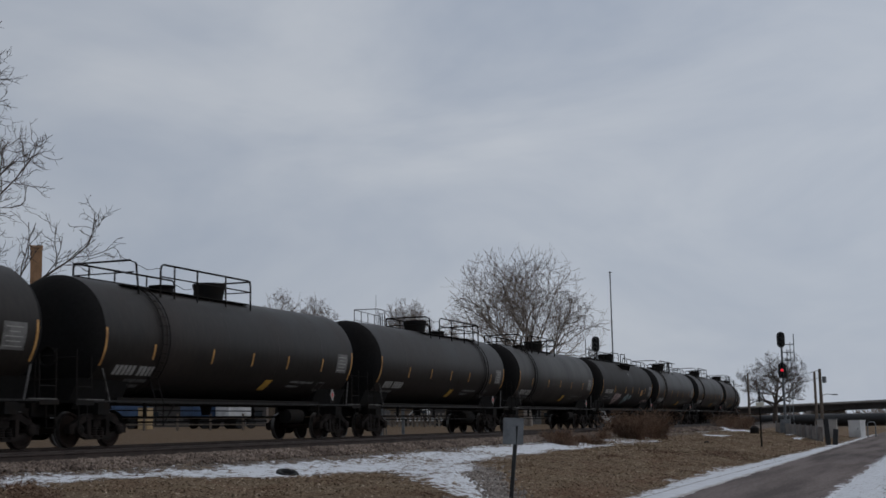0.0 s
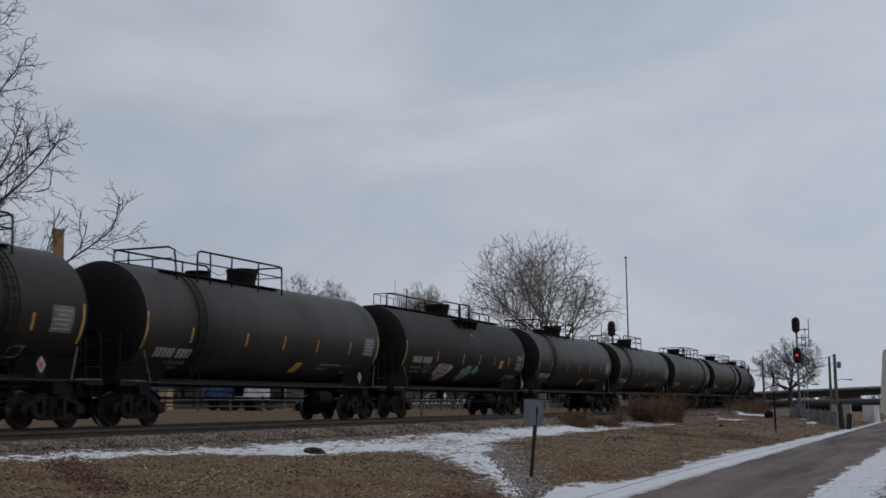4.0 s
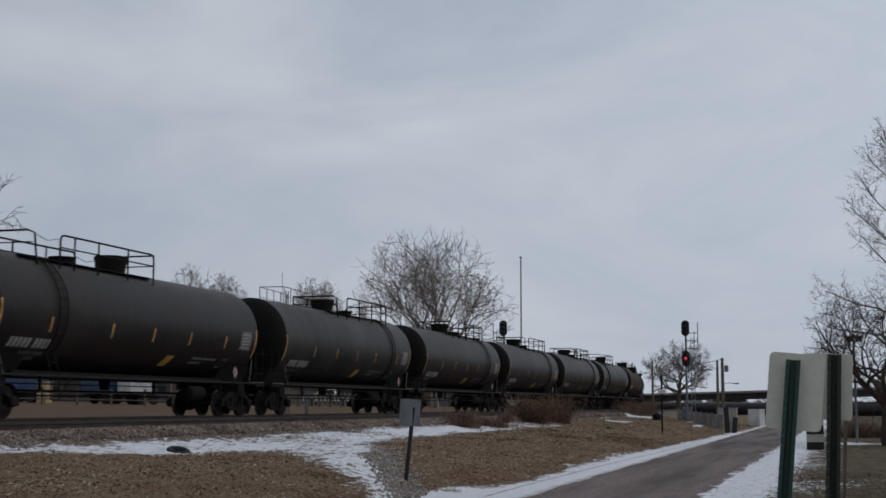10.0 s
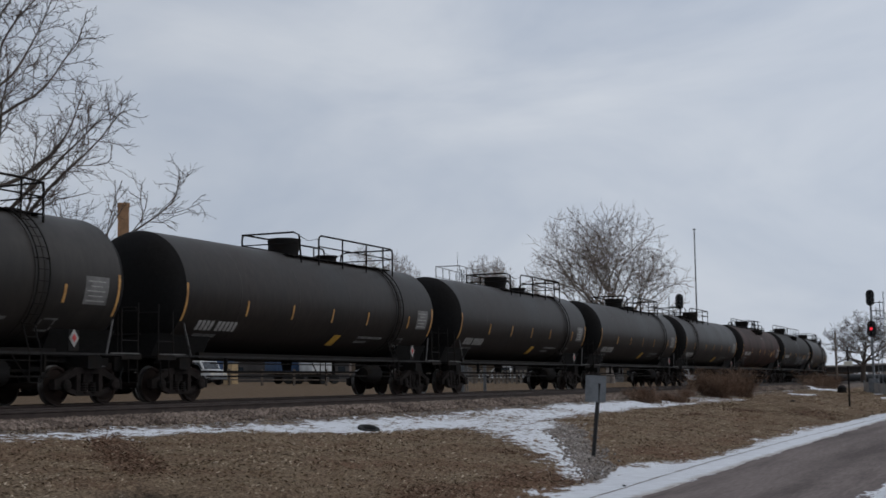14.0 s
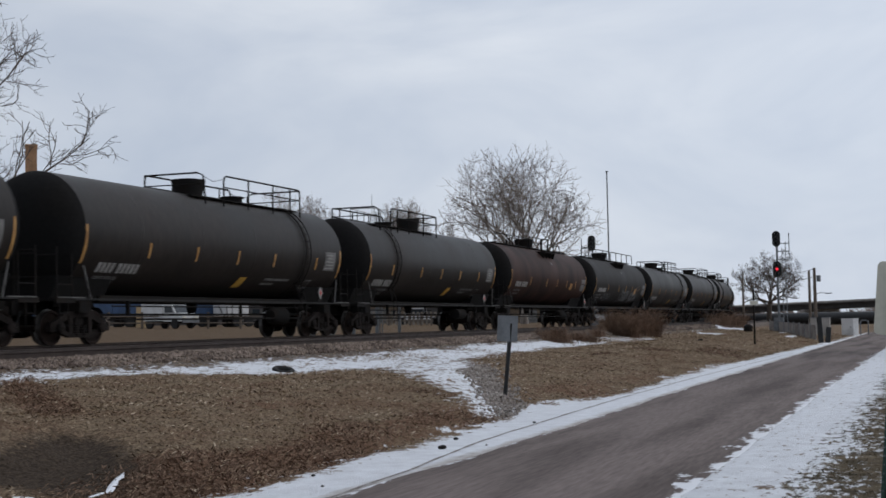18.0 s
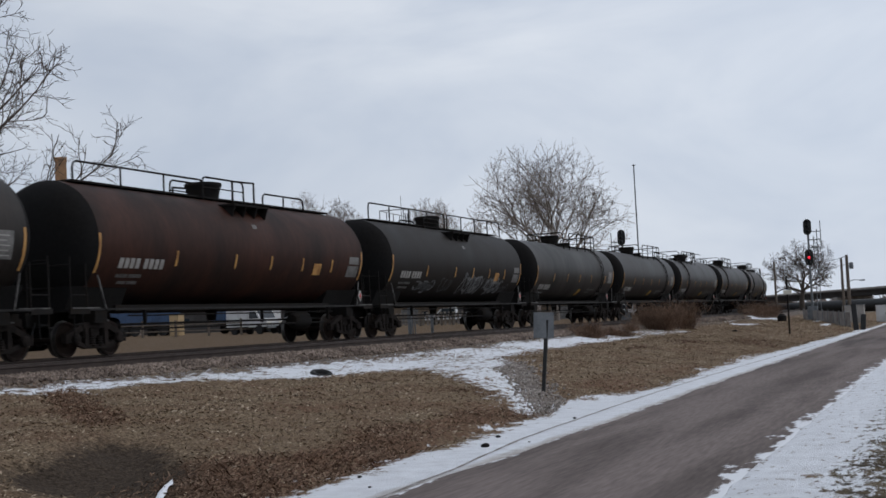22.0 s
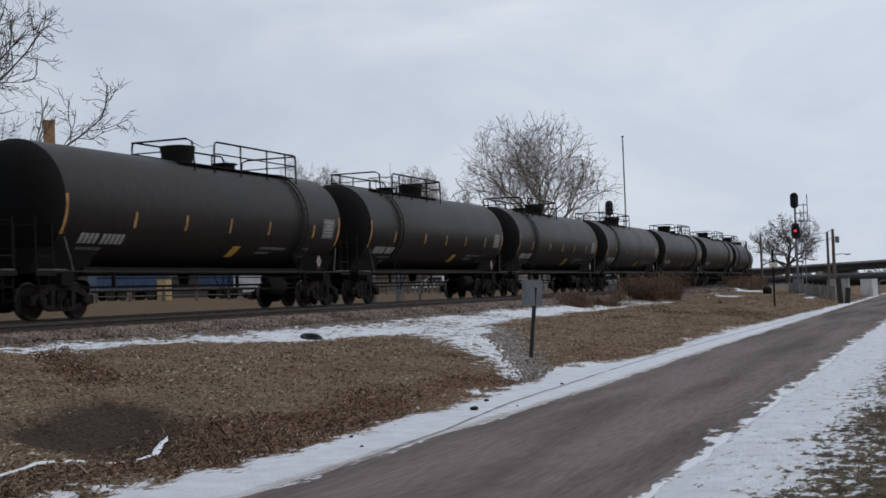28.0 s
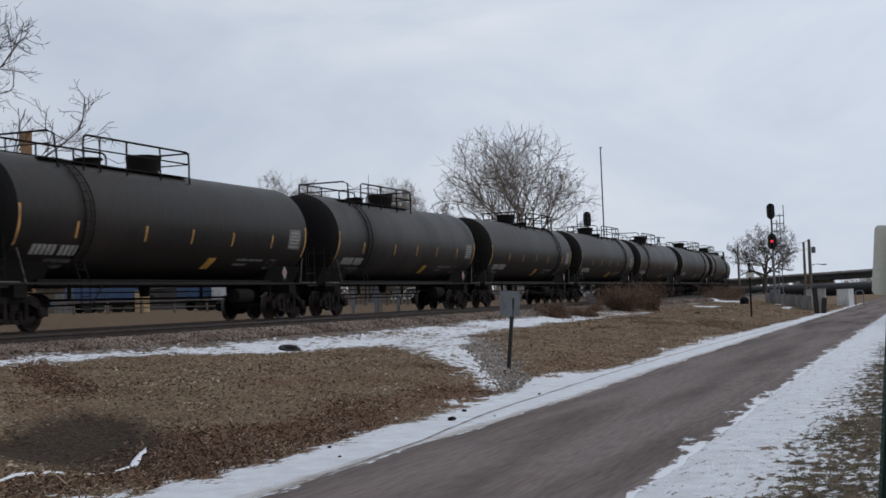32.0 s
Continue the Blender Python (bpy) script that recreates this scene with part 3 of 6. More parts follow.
def build_ground():
    xs = spaced([(-2500, 800), (-900, 200), (-300, 50), (-100, 10), (-50, 4), (-30, 1.2), (-18.0, 0.5), (-16.6, 0.16), (-7.6, 0.08), (-5.2, 0.3), (-2.5, 0.07), (-0.6, 0.2), (4, 1.0), (12, 4), (40, 20), (200, 150), (900, 800), (2500, 0)])
    ys = spaced([(-600, 200), (-100, 20), (-20, 4), (4, 0.6), (8, 0.16), (30, 0.3), (60, 0.9), (110, 2.0), (150, 6), (300, 40), (900, 400), (4000, 0)])
    nx = len(xs)
    verts, cover = [], {k: [] for k in ("snow", "weeds", "field", "gravel", "lawn", "soil", "slush")}
    for y in ys:
        for x in xs:
            verts.append((x, y, ground_z(x, y)))
            sx = x + track_shift(y)
            on = sx > -15.1 and -130 < y < 130
            w = noise.noise(Vector((x * 0.6, y * 0.3, 11.0)))
            foot = math.exp(-((x + 7.5) / 0.6) ** 2)
            cover["weeds"].append(max(0.0, min(1.0, 0.12 + 0.7 * w + 0.2 * foot + 0.75 * reddish(x, y))) if on and x < -6 else 0.0)
            edge_l = road_edges(y)[0]
            cover["slush"].append(max(0.0, 1.0 - abs(x - edge_l + 0.05) / 0.42) if y < 130 else 0.0)
            cover["snow"].append(max(0.0, min(1.0, 0.5 + 0.5 * snow_cover(x, y))) if -60 < y < 300 else 0.0)
            cover["field"].append(1.0 if sx < -26 else 0.0)
            g = 1.0 if -26 < sx < -15.15 else (0.55 if -15.6 < x < -14.5 else 0.0)
            if -12.2 < x < -6.9:
                g = max(g, 0.85 - abs(y - swale(x)) / (0.8 + 0.12 * (x + 12)) + 0.5 * noise.noise(Vector((x * 1.2, y * 0.8, 8.0))))
            cover["gravel"].append(g)
            cover["lawn"].append(1.0 if x > -1.4 else 0.0)
            cover["soil"].append(min(1.0, 1.25 * hollow(x, y)) if 8 < y < 16 else 0.0)
    faces = [(j * nx + i, j * nx + i + 1, (j + 1) * nx + i + 1, (j + 1) * nx + i) for j in range(len(ys) - 1) for i in range(nx - 1)]
    me = bpy.data.meshes.new("ground")
    me.from_pydata(verts, [], faces)
    me.update()
    for k, vals in cover.items():
        me.attributes.new(k, "FLOAT", "POINT").data.foreach_set("value", vals)
    me.polygons.foreach_set("use_smooth", [True] * len(me.polygons))
    me.materials.append(ground_material())
    return tagged(new("ground", me), "dry winter grass bank and verge with patches of old snow", "ground", kind="structure")


build_ground()


def road_material():
    """Old asphalt, streaked along the lane, with snow blown in at the edges."""
    m = material("old_grey_asphalt", (0.166, 0.134, 0.124), 0.85, vary=0.22, scale=1.2, fine=24, bump=0.3, dirt=(0.088, 0.070, 0.064), dirt_amount=0.55, stretch=(1, 0.09, 1), spec=0.12)
    nt = m.node_tree
    p = nt.nodes["Principled BSDF"]
    old = p.inputs["Base Color"].links[0].from_socket
    a = nt.nodes.new("ShaderNodeAttribute")
    a.attribute_name = "snow"
    tc = nt.nodes.new("ShaderNodeTexCoord")
    mp = nt.nodes.new("ShaderNodeMapping")
    mp.inputs["Scale"].default_value = (1.0, 0.36, 1)
    nt.links.new(tc.outputs["Object"], mp.inputs["Vector"])
    n = nt.nodes.new("ShaderNodeTexNoise")
    n.inputs["Scale"].default_value, n.inputs["Detail"].default_value = 3.4, 9
    n.inputs["Roughness"].default_value = 0.66
    nt.links.new(mp.outputs["Vector"], n.inputs["Vector"])
    ad = nt.nodes.new("ShaderNodeMath")
    ad.operation = "MULTIPLY_ADD"
    nt.links.new(n.outputs["Fac"], ad.inputs[0])
    ad.inputs[1].default_value = 2.6
    nt.links.new(a.outputs["Fac"], ad.inputs[2])
    r = nt.nodes.new("ShaderNodeMapRange")
    r.inputs["From Min"].default_value, r.inputs["From Max"].default_value = 1.92, 2.06
    nt.links.new(ad.outputs[0], r.inputs["Value"])
    x = nt.nodes.new("ShaderNodeMix")
    x.data_type = "RGBA"
    x.inputs[7].default_value = (0.68, 0.69, 0.72, 1)
    nt.links.new(r.outputs["Result"], x.inputs[0])
    nt.links.new(old, x.inputs[6])
    nt.links.new(x.outputs[2], p.inputs["Base Color"])
    return m


def build_road():
    m = Mesh()
    snow = []
    ys = spaced([(-60, 6), (0, 1.0), (6, 0.3), (40, 0.8), (70, 3), (120, 10), (190, 0)])
    for y in ys:
        l, r = road_edges(y)
        l, r = l + 0.04 * math.sin(y * 1.3) - 0.05, r + 0.02
        n = noise.noise(Vector((y * 0.25, 3.3, 0))) + 0.5 * noise.noise(Vector((y * 0.9, 1.3, 0)))
        for i in range(17):
            u = min(1.0, i / 15)
            x = l + (r - l) * u + (0.28 if i == 16 else 0.0)
            m.v.append((x, y, -0.09 if i == 16 else 0.005 + 0.035 * (1 - (2 * u - 1) ** 2)))
            snow.append(max(0.0, min(1.0, 1.0 - (r - x) / (0.40 + 0.34 * n)), 0.62 - (x - l) / (0.13 + 0.06 * n)))
    for j in range(len(ys) - 1):
        for i in range(16):
            a = j * 17 + i
            m.f.append((a, a + 1, a + 18, a + 17))
    ob = part("road", m, road_material(), smooth=True, fix=False)
    ob.data.attributes.new("snow", "FLOAT", "POINT").data.foreach_set("value", snow)
    tagged(ob, "narrow worn grey asphalt lane between snowy edges", "road", kind="structure")


build_road()


def wheel_rut():
    """The thin frozen line that a wheel has cut along the snow strip."""
    m = Mesh()
    ys = spaced([(9, 0.12), (40, 0.3), (64, 0)])
    for y in ys:
        c = lerp_table([(9, -5.50), (11, -5.52), (14, -5.66), (17.8, -6.02), (21, -6.12), (27, -6.28), (37, -6.30), (64, -5.9)], y) + 0.03 * noise.noise(Vector((y * 0.8, 0, 0)))
        w = max(0.006, 0.024 + 0.03 * noise.noise(Vector((y * 1.6, 5, 0)))) * min(1.0, (64 - y) / 10)
        for x in (c - w, c + w):
            m.v.append((x, y, ground_z(x, y) + 0.005))
    for j in range(len(ys) - 1):
        m.f.append((2 * j, 2 * j + 1, 2 * j + 3, 2 * j + 2))
    tagged(part("wheel_rut", m, RUT, fix=False), "thin frozen wheel rut along the roadside snow", "rut", kind="structure")


RUT = material("grey_frozen_rut", (0.17, 0.145, 0.13), 0.8, vary=0.3, scale=3, fine=20, bump=0.2, dirt=(0.42, 0.41, 0.41), dirt_amount=0.5)
wheel_rut()


# ---- track ----
SIDING = 4.65      # the empty nearer track lies this far to the right of the train's


def beside(s, off):
    """A point off metres to the right of the train's track at the distance s, and the heading there."""
    p, a = track_pose(s)
    return Vector((p.x + math.cos(a) * off, p.y + math.sin(a) * off, p.z)), a


def build_track(off, label, seed):
    track = tagged(new("track"), label, "track", kind="structure")
    for side in (-0.75, 0.75):
        m = Mesh()
        prof = [(-0.075, -0.185), (0.075, -0.185), (0.075, -0.165), (0.012, -0.145), (0.012, -0.045), (0.036, -0.032), (0.036, -0.004), (0.028, 0.0), (-0.028, 0.0), (-0.036, -0.004), (-0.036, -0.032), (-0.012, -0.045), (-0.012, -0.145), (-0.075, -0.165)]
        ss = spaced([(-60, 20), (120, 5), (330, 0)])
        for s in ss:
            for px, pz in prof:
                c, _ = beside(s, off + side + px)
                m.v.append((c.x, c.y, c.z + pz))
        k = len(prof)
        for j in range(len(ss) - 1):
            for i in range(k):
                a, b = j * k + i, j * k + (i + 1) % k
                m.f.append((a, b, b + k, a + k))
        part("rail", m, RAIL, track)
    rnd = random.Random(seed)
    tie = Mesh().box(0, 0, 0, 2.6, 0.23, 0.18).data("tie", TIE)
    for i in range(232):
        p, a = beside(10 + i * 0.52, off)
        ob = part("tie", tie, None, track)
        ob.matrix_basis = pose(p.x + rnd.uniform(-0.04, 0.04), p.y, p.z - 0.273 + rnd.uniform(-0.01, 0.012), 0, 0, math.degrees(a) + rnd.uniform(-1, 1))


build_track(0.0, "railway track on ties and ballast under the train", 4)
build_track(SIDING, "empty railway track of rusty rails beside the train", 5)


# ---- tank cars ----
R_TANK, Z_TANK, HALF = 1.62, 2.97, 7.72


def head_profile(depth, r):
    """A dished end: a tight knuckle at the rim, then a shallow bowl. Distance beyond the rim and radius."""
    pts = []
    for i in range(15):
        u = (i / 14) ** 0.6
        pts.append((depth * (1 - u ** 3.4) ** 0.62 if u < 1 else 0.0, max(0.02, r * u)))
    return pts


def bogie_parts(parent, y, wheelsets):
    """A two-axle truck: side frames with springs, bolster and two wheelsets."""
    truck = part("truck", Mesh().box(0, 0, 0.62, 2.1, 0.34, 0.30), TRUCK, parent, at=(0, y, 0))
    for sx in (-1, 1):
        m = Mesh()
        at = Matrix.Translation((sx * 1.02, 0, 0.02)) @ Euler((0, 0, math.pi / 2)).to_matrix().to_4x4()
        # a cast frame with two open triangles: top chord, bottom chord, columns and pedestals
        m.plate([(-1.14, 0.56), (-0.50, 0.86), (0.50, 0.86), (1.14, 0.56), (1.06, 0.44), (0.44, 0.70), (-0.44, 0.70), (-1.06, 0.44)], 0.15, at)
        m.plate([(-1.02, 0.46), (-0.96, 0.34), (-0.42, 0.18), (0.42, 0.18), (0.96, 0.34), (1.02, 0.46), (0.40, 0.29), (-0.40, 0.29)], 0.15, at)
        for c in (-1, 1):
            m.plate([(c * 0.40 - 0.07, 0.25), (c * 0.40 + 0.07, 0.25), (c * 0.40 + 0.07, 0.74), (c * 0.40 - 0.07, 0.74)], 0.17, at)
            m.plate([(c * 1.08 - 0.15, 0.34), (c * 1.08 + 0.15, 0.34), (c * 1.08 + 0.15, 0.58), (c * 1.08 - 0.15, 0.58)], 0.16, at)
        part("side_frame", m, TRUCK, truck)
        for dy in (-0.15, 0.15):
            prof = [(0.26 + 0.03 * i, 0.10 if i % 2 else 0.08) for i in range(10)]
            part("spring", Mesh().lathe(prof, "z", 10, (sx * 1.05, dy, 0.0)), TRUCK, truck)
        for dy in (-0.88, 0.88):
            part("bearing_cap", Mesh().lathe([(0, 0.14), (0.09, 0.14), (0.12, 0.09)] if sx > 0 else [(-0.12, 0.09), (-0.09, 0.14), (0, 0.14)], "x", 14, (sx * 1.09, dy, 0.46)), TRUCK, truck)
    for dy in (-0.88, 0.88):
        m = Mesh().tube([(-1.15, 0, 0), (1.15, 0, 0)], 0.08, 10)
        for sx in (-1, 1):
            prof = [(-0.07, 0.12), (-0.06, 0.40), (-0.075, 0.43), (-0.075, 0.485), (-0.04, 0.485), (-0.035, 0.457), (0.065, 0.452), (0.065, 0.40), (0.03, 0.37), (0.025, 0.16), (0.08, 0.13)]
            m.lathe([(s * sx, r) for s, r in prof][::sx], "x", 28, (sx * 0.78, 0, 0))
        ws = part("wheelset", m, WHEEL, truck, at=(0, dy, 0.457), smooth=35)
        ws.data.materials.append(TREAD)
        for f in ws.data.polygons:
            if min(math.hypot(ws.data.vertices[i].co.y, ws.data.vertices[i].co.z) for i in f.vertices) > 0.425:
                f.material_index = 1
        wheelsets.append(ws)
    return truck


def ladder(parent, x, y, z0, z1, dx=0.0):
    m = Mesh()
    for dy in (-0.2, 0.2):
        m.tube([(x, y + dy, z0), (x + dx, y + dy, z1)], 0.018, 5)
    n = int((z1 - z0) / 0.33)
    for i in range(1, n + 1):
        u = i / (n + 1)
        m.tube([(x + dx * u, y - 0.2, z0 + (z1 - z0) * u), (x + dx * u, y + 0.2, z0 + (z1 - z0) * u)], 0.013, 5)
    return part("ladder", m, STEEL, parent)


def hoop(x, ys, z0, z1, bend=0.16, close=(True, True)):
    """A rail that rises at one end, runs level and comes down at the other."""
    a, b = ys
    pts = []
    if close[0]:
        pts += [(x, a, z0), (x, a, z1 - bend), (x, a + bend * 0.3, z1 - bend * 0.3), (x, a + bend, z1)]
    else:
        pts += [(x, a, z1)]
    if close[1]:
        pts += [(x, b - bend, z1), (x, b - bend * 0.3, z1 - bend * 0.3), (x, b, z1 - bend), (x, b, z0)]
    else:
        pts += [(x, b, z1)]
    return pts


def letter_bars(parent, y0, z, h, count, side, gap_at=4, mat=None, name="stencil_bar", w=0.62):
    """A line of plain letter-sized bars on the shell."""
    m = Mesh()
    y = y0
    for i in range(count):
        if i == gap_at:
            y += h * 0.5
        lw = h * w
        m.skin(y, y + lw * 0.92, z, z + h, side, R_TANK, Z_TANK, steps=2)
        y += lw * 1.3
    return tagged(part(name, m, mat or WHITE, parent), kind="stuff")


def end_gear(parent, e, wheelsets):
    """Sill, platform, couplers, braces and hand rails at one end (e = -1 or 1)."""
    part("draft_sill", Mesh().box(0, e * 7.5, 0.98, 0.55, 2.9, 0.36), STEEL, parent)
    m = Mesh().box(0, e * 8.35, 1.17, 2.9, 0.75, 0.05)
    for sx in (-1, 1):
        m.box(sx * 1.45, e * 8.35, 1.15, 0.05, 0.78, 0.14)
    part("end_platform", m, STEEL, parent)
    m = Mesh().box(0, e * 8.85, 0.88, 0.16, 0.7, 0.2)
    m.box(0.05, e * 9.1, 0.88, 0.30, 0.22, 0.3)
    part("coupler", m, TRUCK, parent)
    part("air_hose", Mesh().tube([(0.35, e * 8.7, 0.9), (0.36, e * 8.85, 0.6), (0.3, e * 9.0, 0.45), (0.15, e * 9.07, 0.6)], 0.03, 6), RUBBER, parent)
    for sx in (-1, 1):
        part("saddle", Mesh().plate([(-0.9, 1.0), (0.9, 1.0), (0.55, 1.75), (-0.55, 1.75)], 0.05, Matrix.Translation((sx * 0.62, e * 6.9, 0)) @ Euler((0, 0, math.pi / 2)).to_matrix().to_4x4()), STEEL, parent)
        m = Mesh()
        m.tube([(sx * 1.42, e * 8.66, 1.2), (sx * 1.42, e * 8.66, 2.50)], 0.022, 6)
        m.tube([(sx * 1.42, e * 8.02, 1.2), (sx * 1.40, e * 8.02, 2.34)], 0.022, 6)
        m.tube([(sx * 1.42, e * 8.66, 1.55), (sx * 1.42, e * 8.02, 1.55)], 0.016, 6)
        part("side_rail", m, STEEL, parent)
        m = Mesh().tube([(sx * 0.78, e * 8.66, 1.2), (sx * 0.78, e * 8.66, 2.35), (sx * 0.70, e * 8.66, 2.45), (sx * 0.30, e * 8.66, 2.45)], 0.022, 6)
        m.tube([(sx * 1.42, e * 8.66, 2.3), (sx * 0.78, e * 8.66, 2.3)], 0.02, 6)
        part("hand_rail", m, STEEL, parent)
        part("brace", Mesh().tube([(sx * 1.50, e * 7.35, 1.2), (sx * 1.46, e * 7.62, 2.05)], 0.026, 5), WORN, parent, "pale worn steel brace")
        part("platform_edge", Mesh().box(sx * 1.47, e * 8.1, 1.225, 0.03, 1.1, 0.03), WORN, parent, "pale worn platform edge")
        m = Mesh()
        m.tube([(sx * 1.45, e * 8.25, 1.15), (sx * 1.47, e * 8.25, 0.5), (sx * 1.47, e * 8.6, 0.5), (sx * 1.45, e * 8.6, 1.15)], 0.018, 5)
        m.tube([(sx * 1.47, e * 8.25, 0.82), (sx * 1.47, e * 8.6, 0.82)], 0.016, 5)
        part("step", m, STEEL, parent)
    # tapers downward so its sides stay dark; takes the shade-darkened tank-end black
    part("cradle", Mesh().plate([(-0.78, 1.14), (0.78, 1.14), (1.10, 1.80), (-1.10, 1.80)], 2.3, Matrix.Translation((0, e * 7.0, 0))), HEAD, parent)
    m = Mesh().tube([(-0.9, e * 8.7, 1.75), (0.9, e * 8.7, 1.75)], 0.02, 6)
    part("cross_rail", m, STEEL, parent)
    if e > 0:
        part("brake_wheel", Mesh().lathe([(-0.03, 0.26), (0.03, 0.28), (0.03, 0.23), (-0.03, 0.23)], "y", 20, (-0.55, 8.72, 2.35)), STEEL, parent)
    bogie_parts(parent, e * 7.24, wheelsets)


def common_body(car, shell_mat, wheelsets, mark=YELLOW):
    part("tank_shell", Mesh().lathe([(-HALF, R_TANK), (-HALF * 0.5, R_TANK), (HALF * 0.5, R_TANK), (HALF, R_TANK)], "y", 64, (0, 0, Z_TANK)), shell_mat, car, smooth=40)
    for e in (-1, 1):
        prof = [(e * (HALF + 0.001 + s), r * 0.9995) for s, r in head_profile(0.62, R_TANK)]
        # the ends' shade comes from this darker black, not another paint
        part("tank_head", Mesh().lathe(prof if e < 0 else prof[::-1], "y", 64, (0, 0, Z_TANK)), HEAD, car, "black dished tank end, darkened for shade", smooth=40)
        end_gear(car, e, wheelsets)
        part("body_bolster", Mesh().box(0, e * 7.24, 1.0, 2.5, 0.5, 0.3), STEEL, car)
    for sx in (-1, 1):
        part("side_sill", Mesh().box(sx * 1.46, 0, 1.19, 0.04, 16.0, 0.05), SILL, car)
        part("belly_skid", Mesh().box(sx * 0.5, 0, 1.24, 0.9, 12.4, 0.16), STEEL, car)
    part("brake_pipe", Mesh().tube([(0.55, -6.2, 0.80), (0.55, 6.2, 0.80)], 0.035, 6), STEEL, car)
    part("brake_rod", Mesh().tube([(1.0, -5.9, 0.66), (1.0, 5.9, 0.66)], 0.028, 6), STEEL, car)
    part("train_line", Mesh().tube([(1.2, -6.0, 1.02), (1.2, 6.0, 1.02)], 0.02, 6), STEEL, car)
    part("brake_cylinder", Mesh().lathe([(-0.62, 0.08), (-0.60, 0.20), (-0.40, 0.27), (0.30, 0.30), (0.36, 0.16), (0.52, 0.10)], "y", 18, (0.85, 4.2, 0.74)), STEEL, car, smooth=40)
    part("brake_reservoir", Mesh().lathe([(-0.55, 0.05), (-0.5, 0.24), (0.5, 0.24), (0.55, 0.05)], "y", 16, (-0.8, -4.4, 0.8)), STEEL, car, smooth=40)
    for dy in (-5.4, 5.4):
        for sx in (-1, 1):
            part("sill_hanger", Mesh().box(sx * 1.3, dy, 0.98, 0.10, 0.06, 0.45), STEEL, car)
    part("bottom_outlet", Mesh().lathe([(0.85, 0.14), (1.0, 0.16), (1.3, 0.22), (1.42, 0.3)], "z", 16), STEEL, car)
    for sx in (-1, 1):
        for e in (-1, 1):
            part("end_stripe", Mesh().skin(e * 7.66 - 0.045, e * 7.66 + 0.045, 2.12, 3.12, sx, R_TANK, Z_TANK, steps=6), mark, car, "orange reflective stripe")


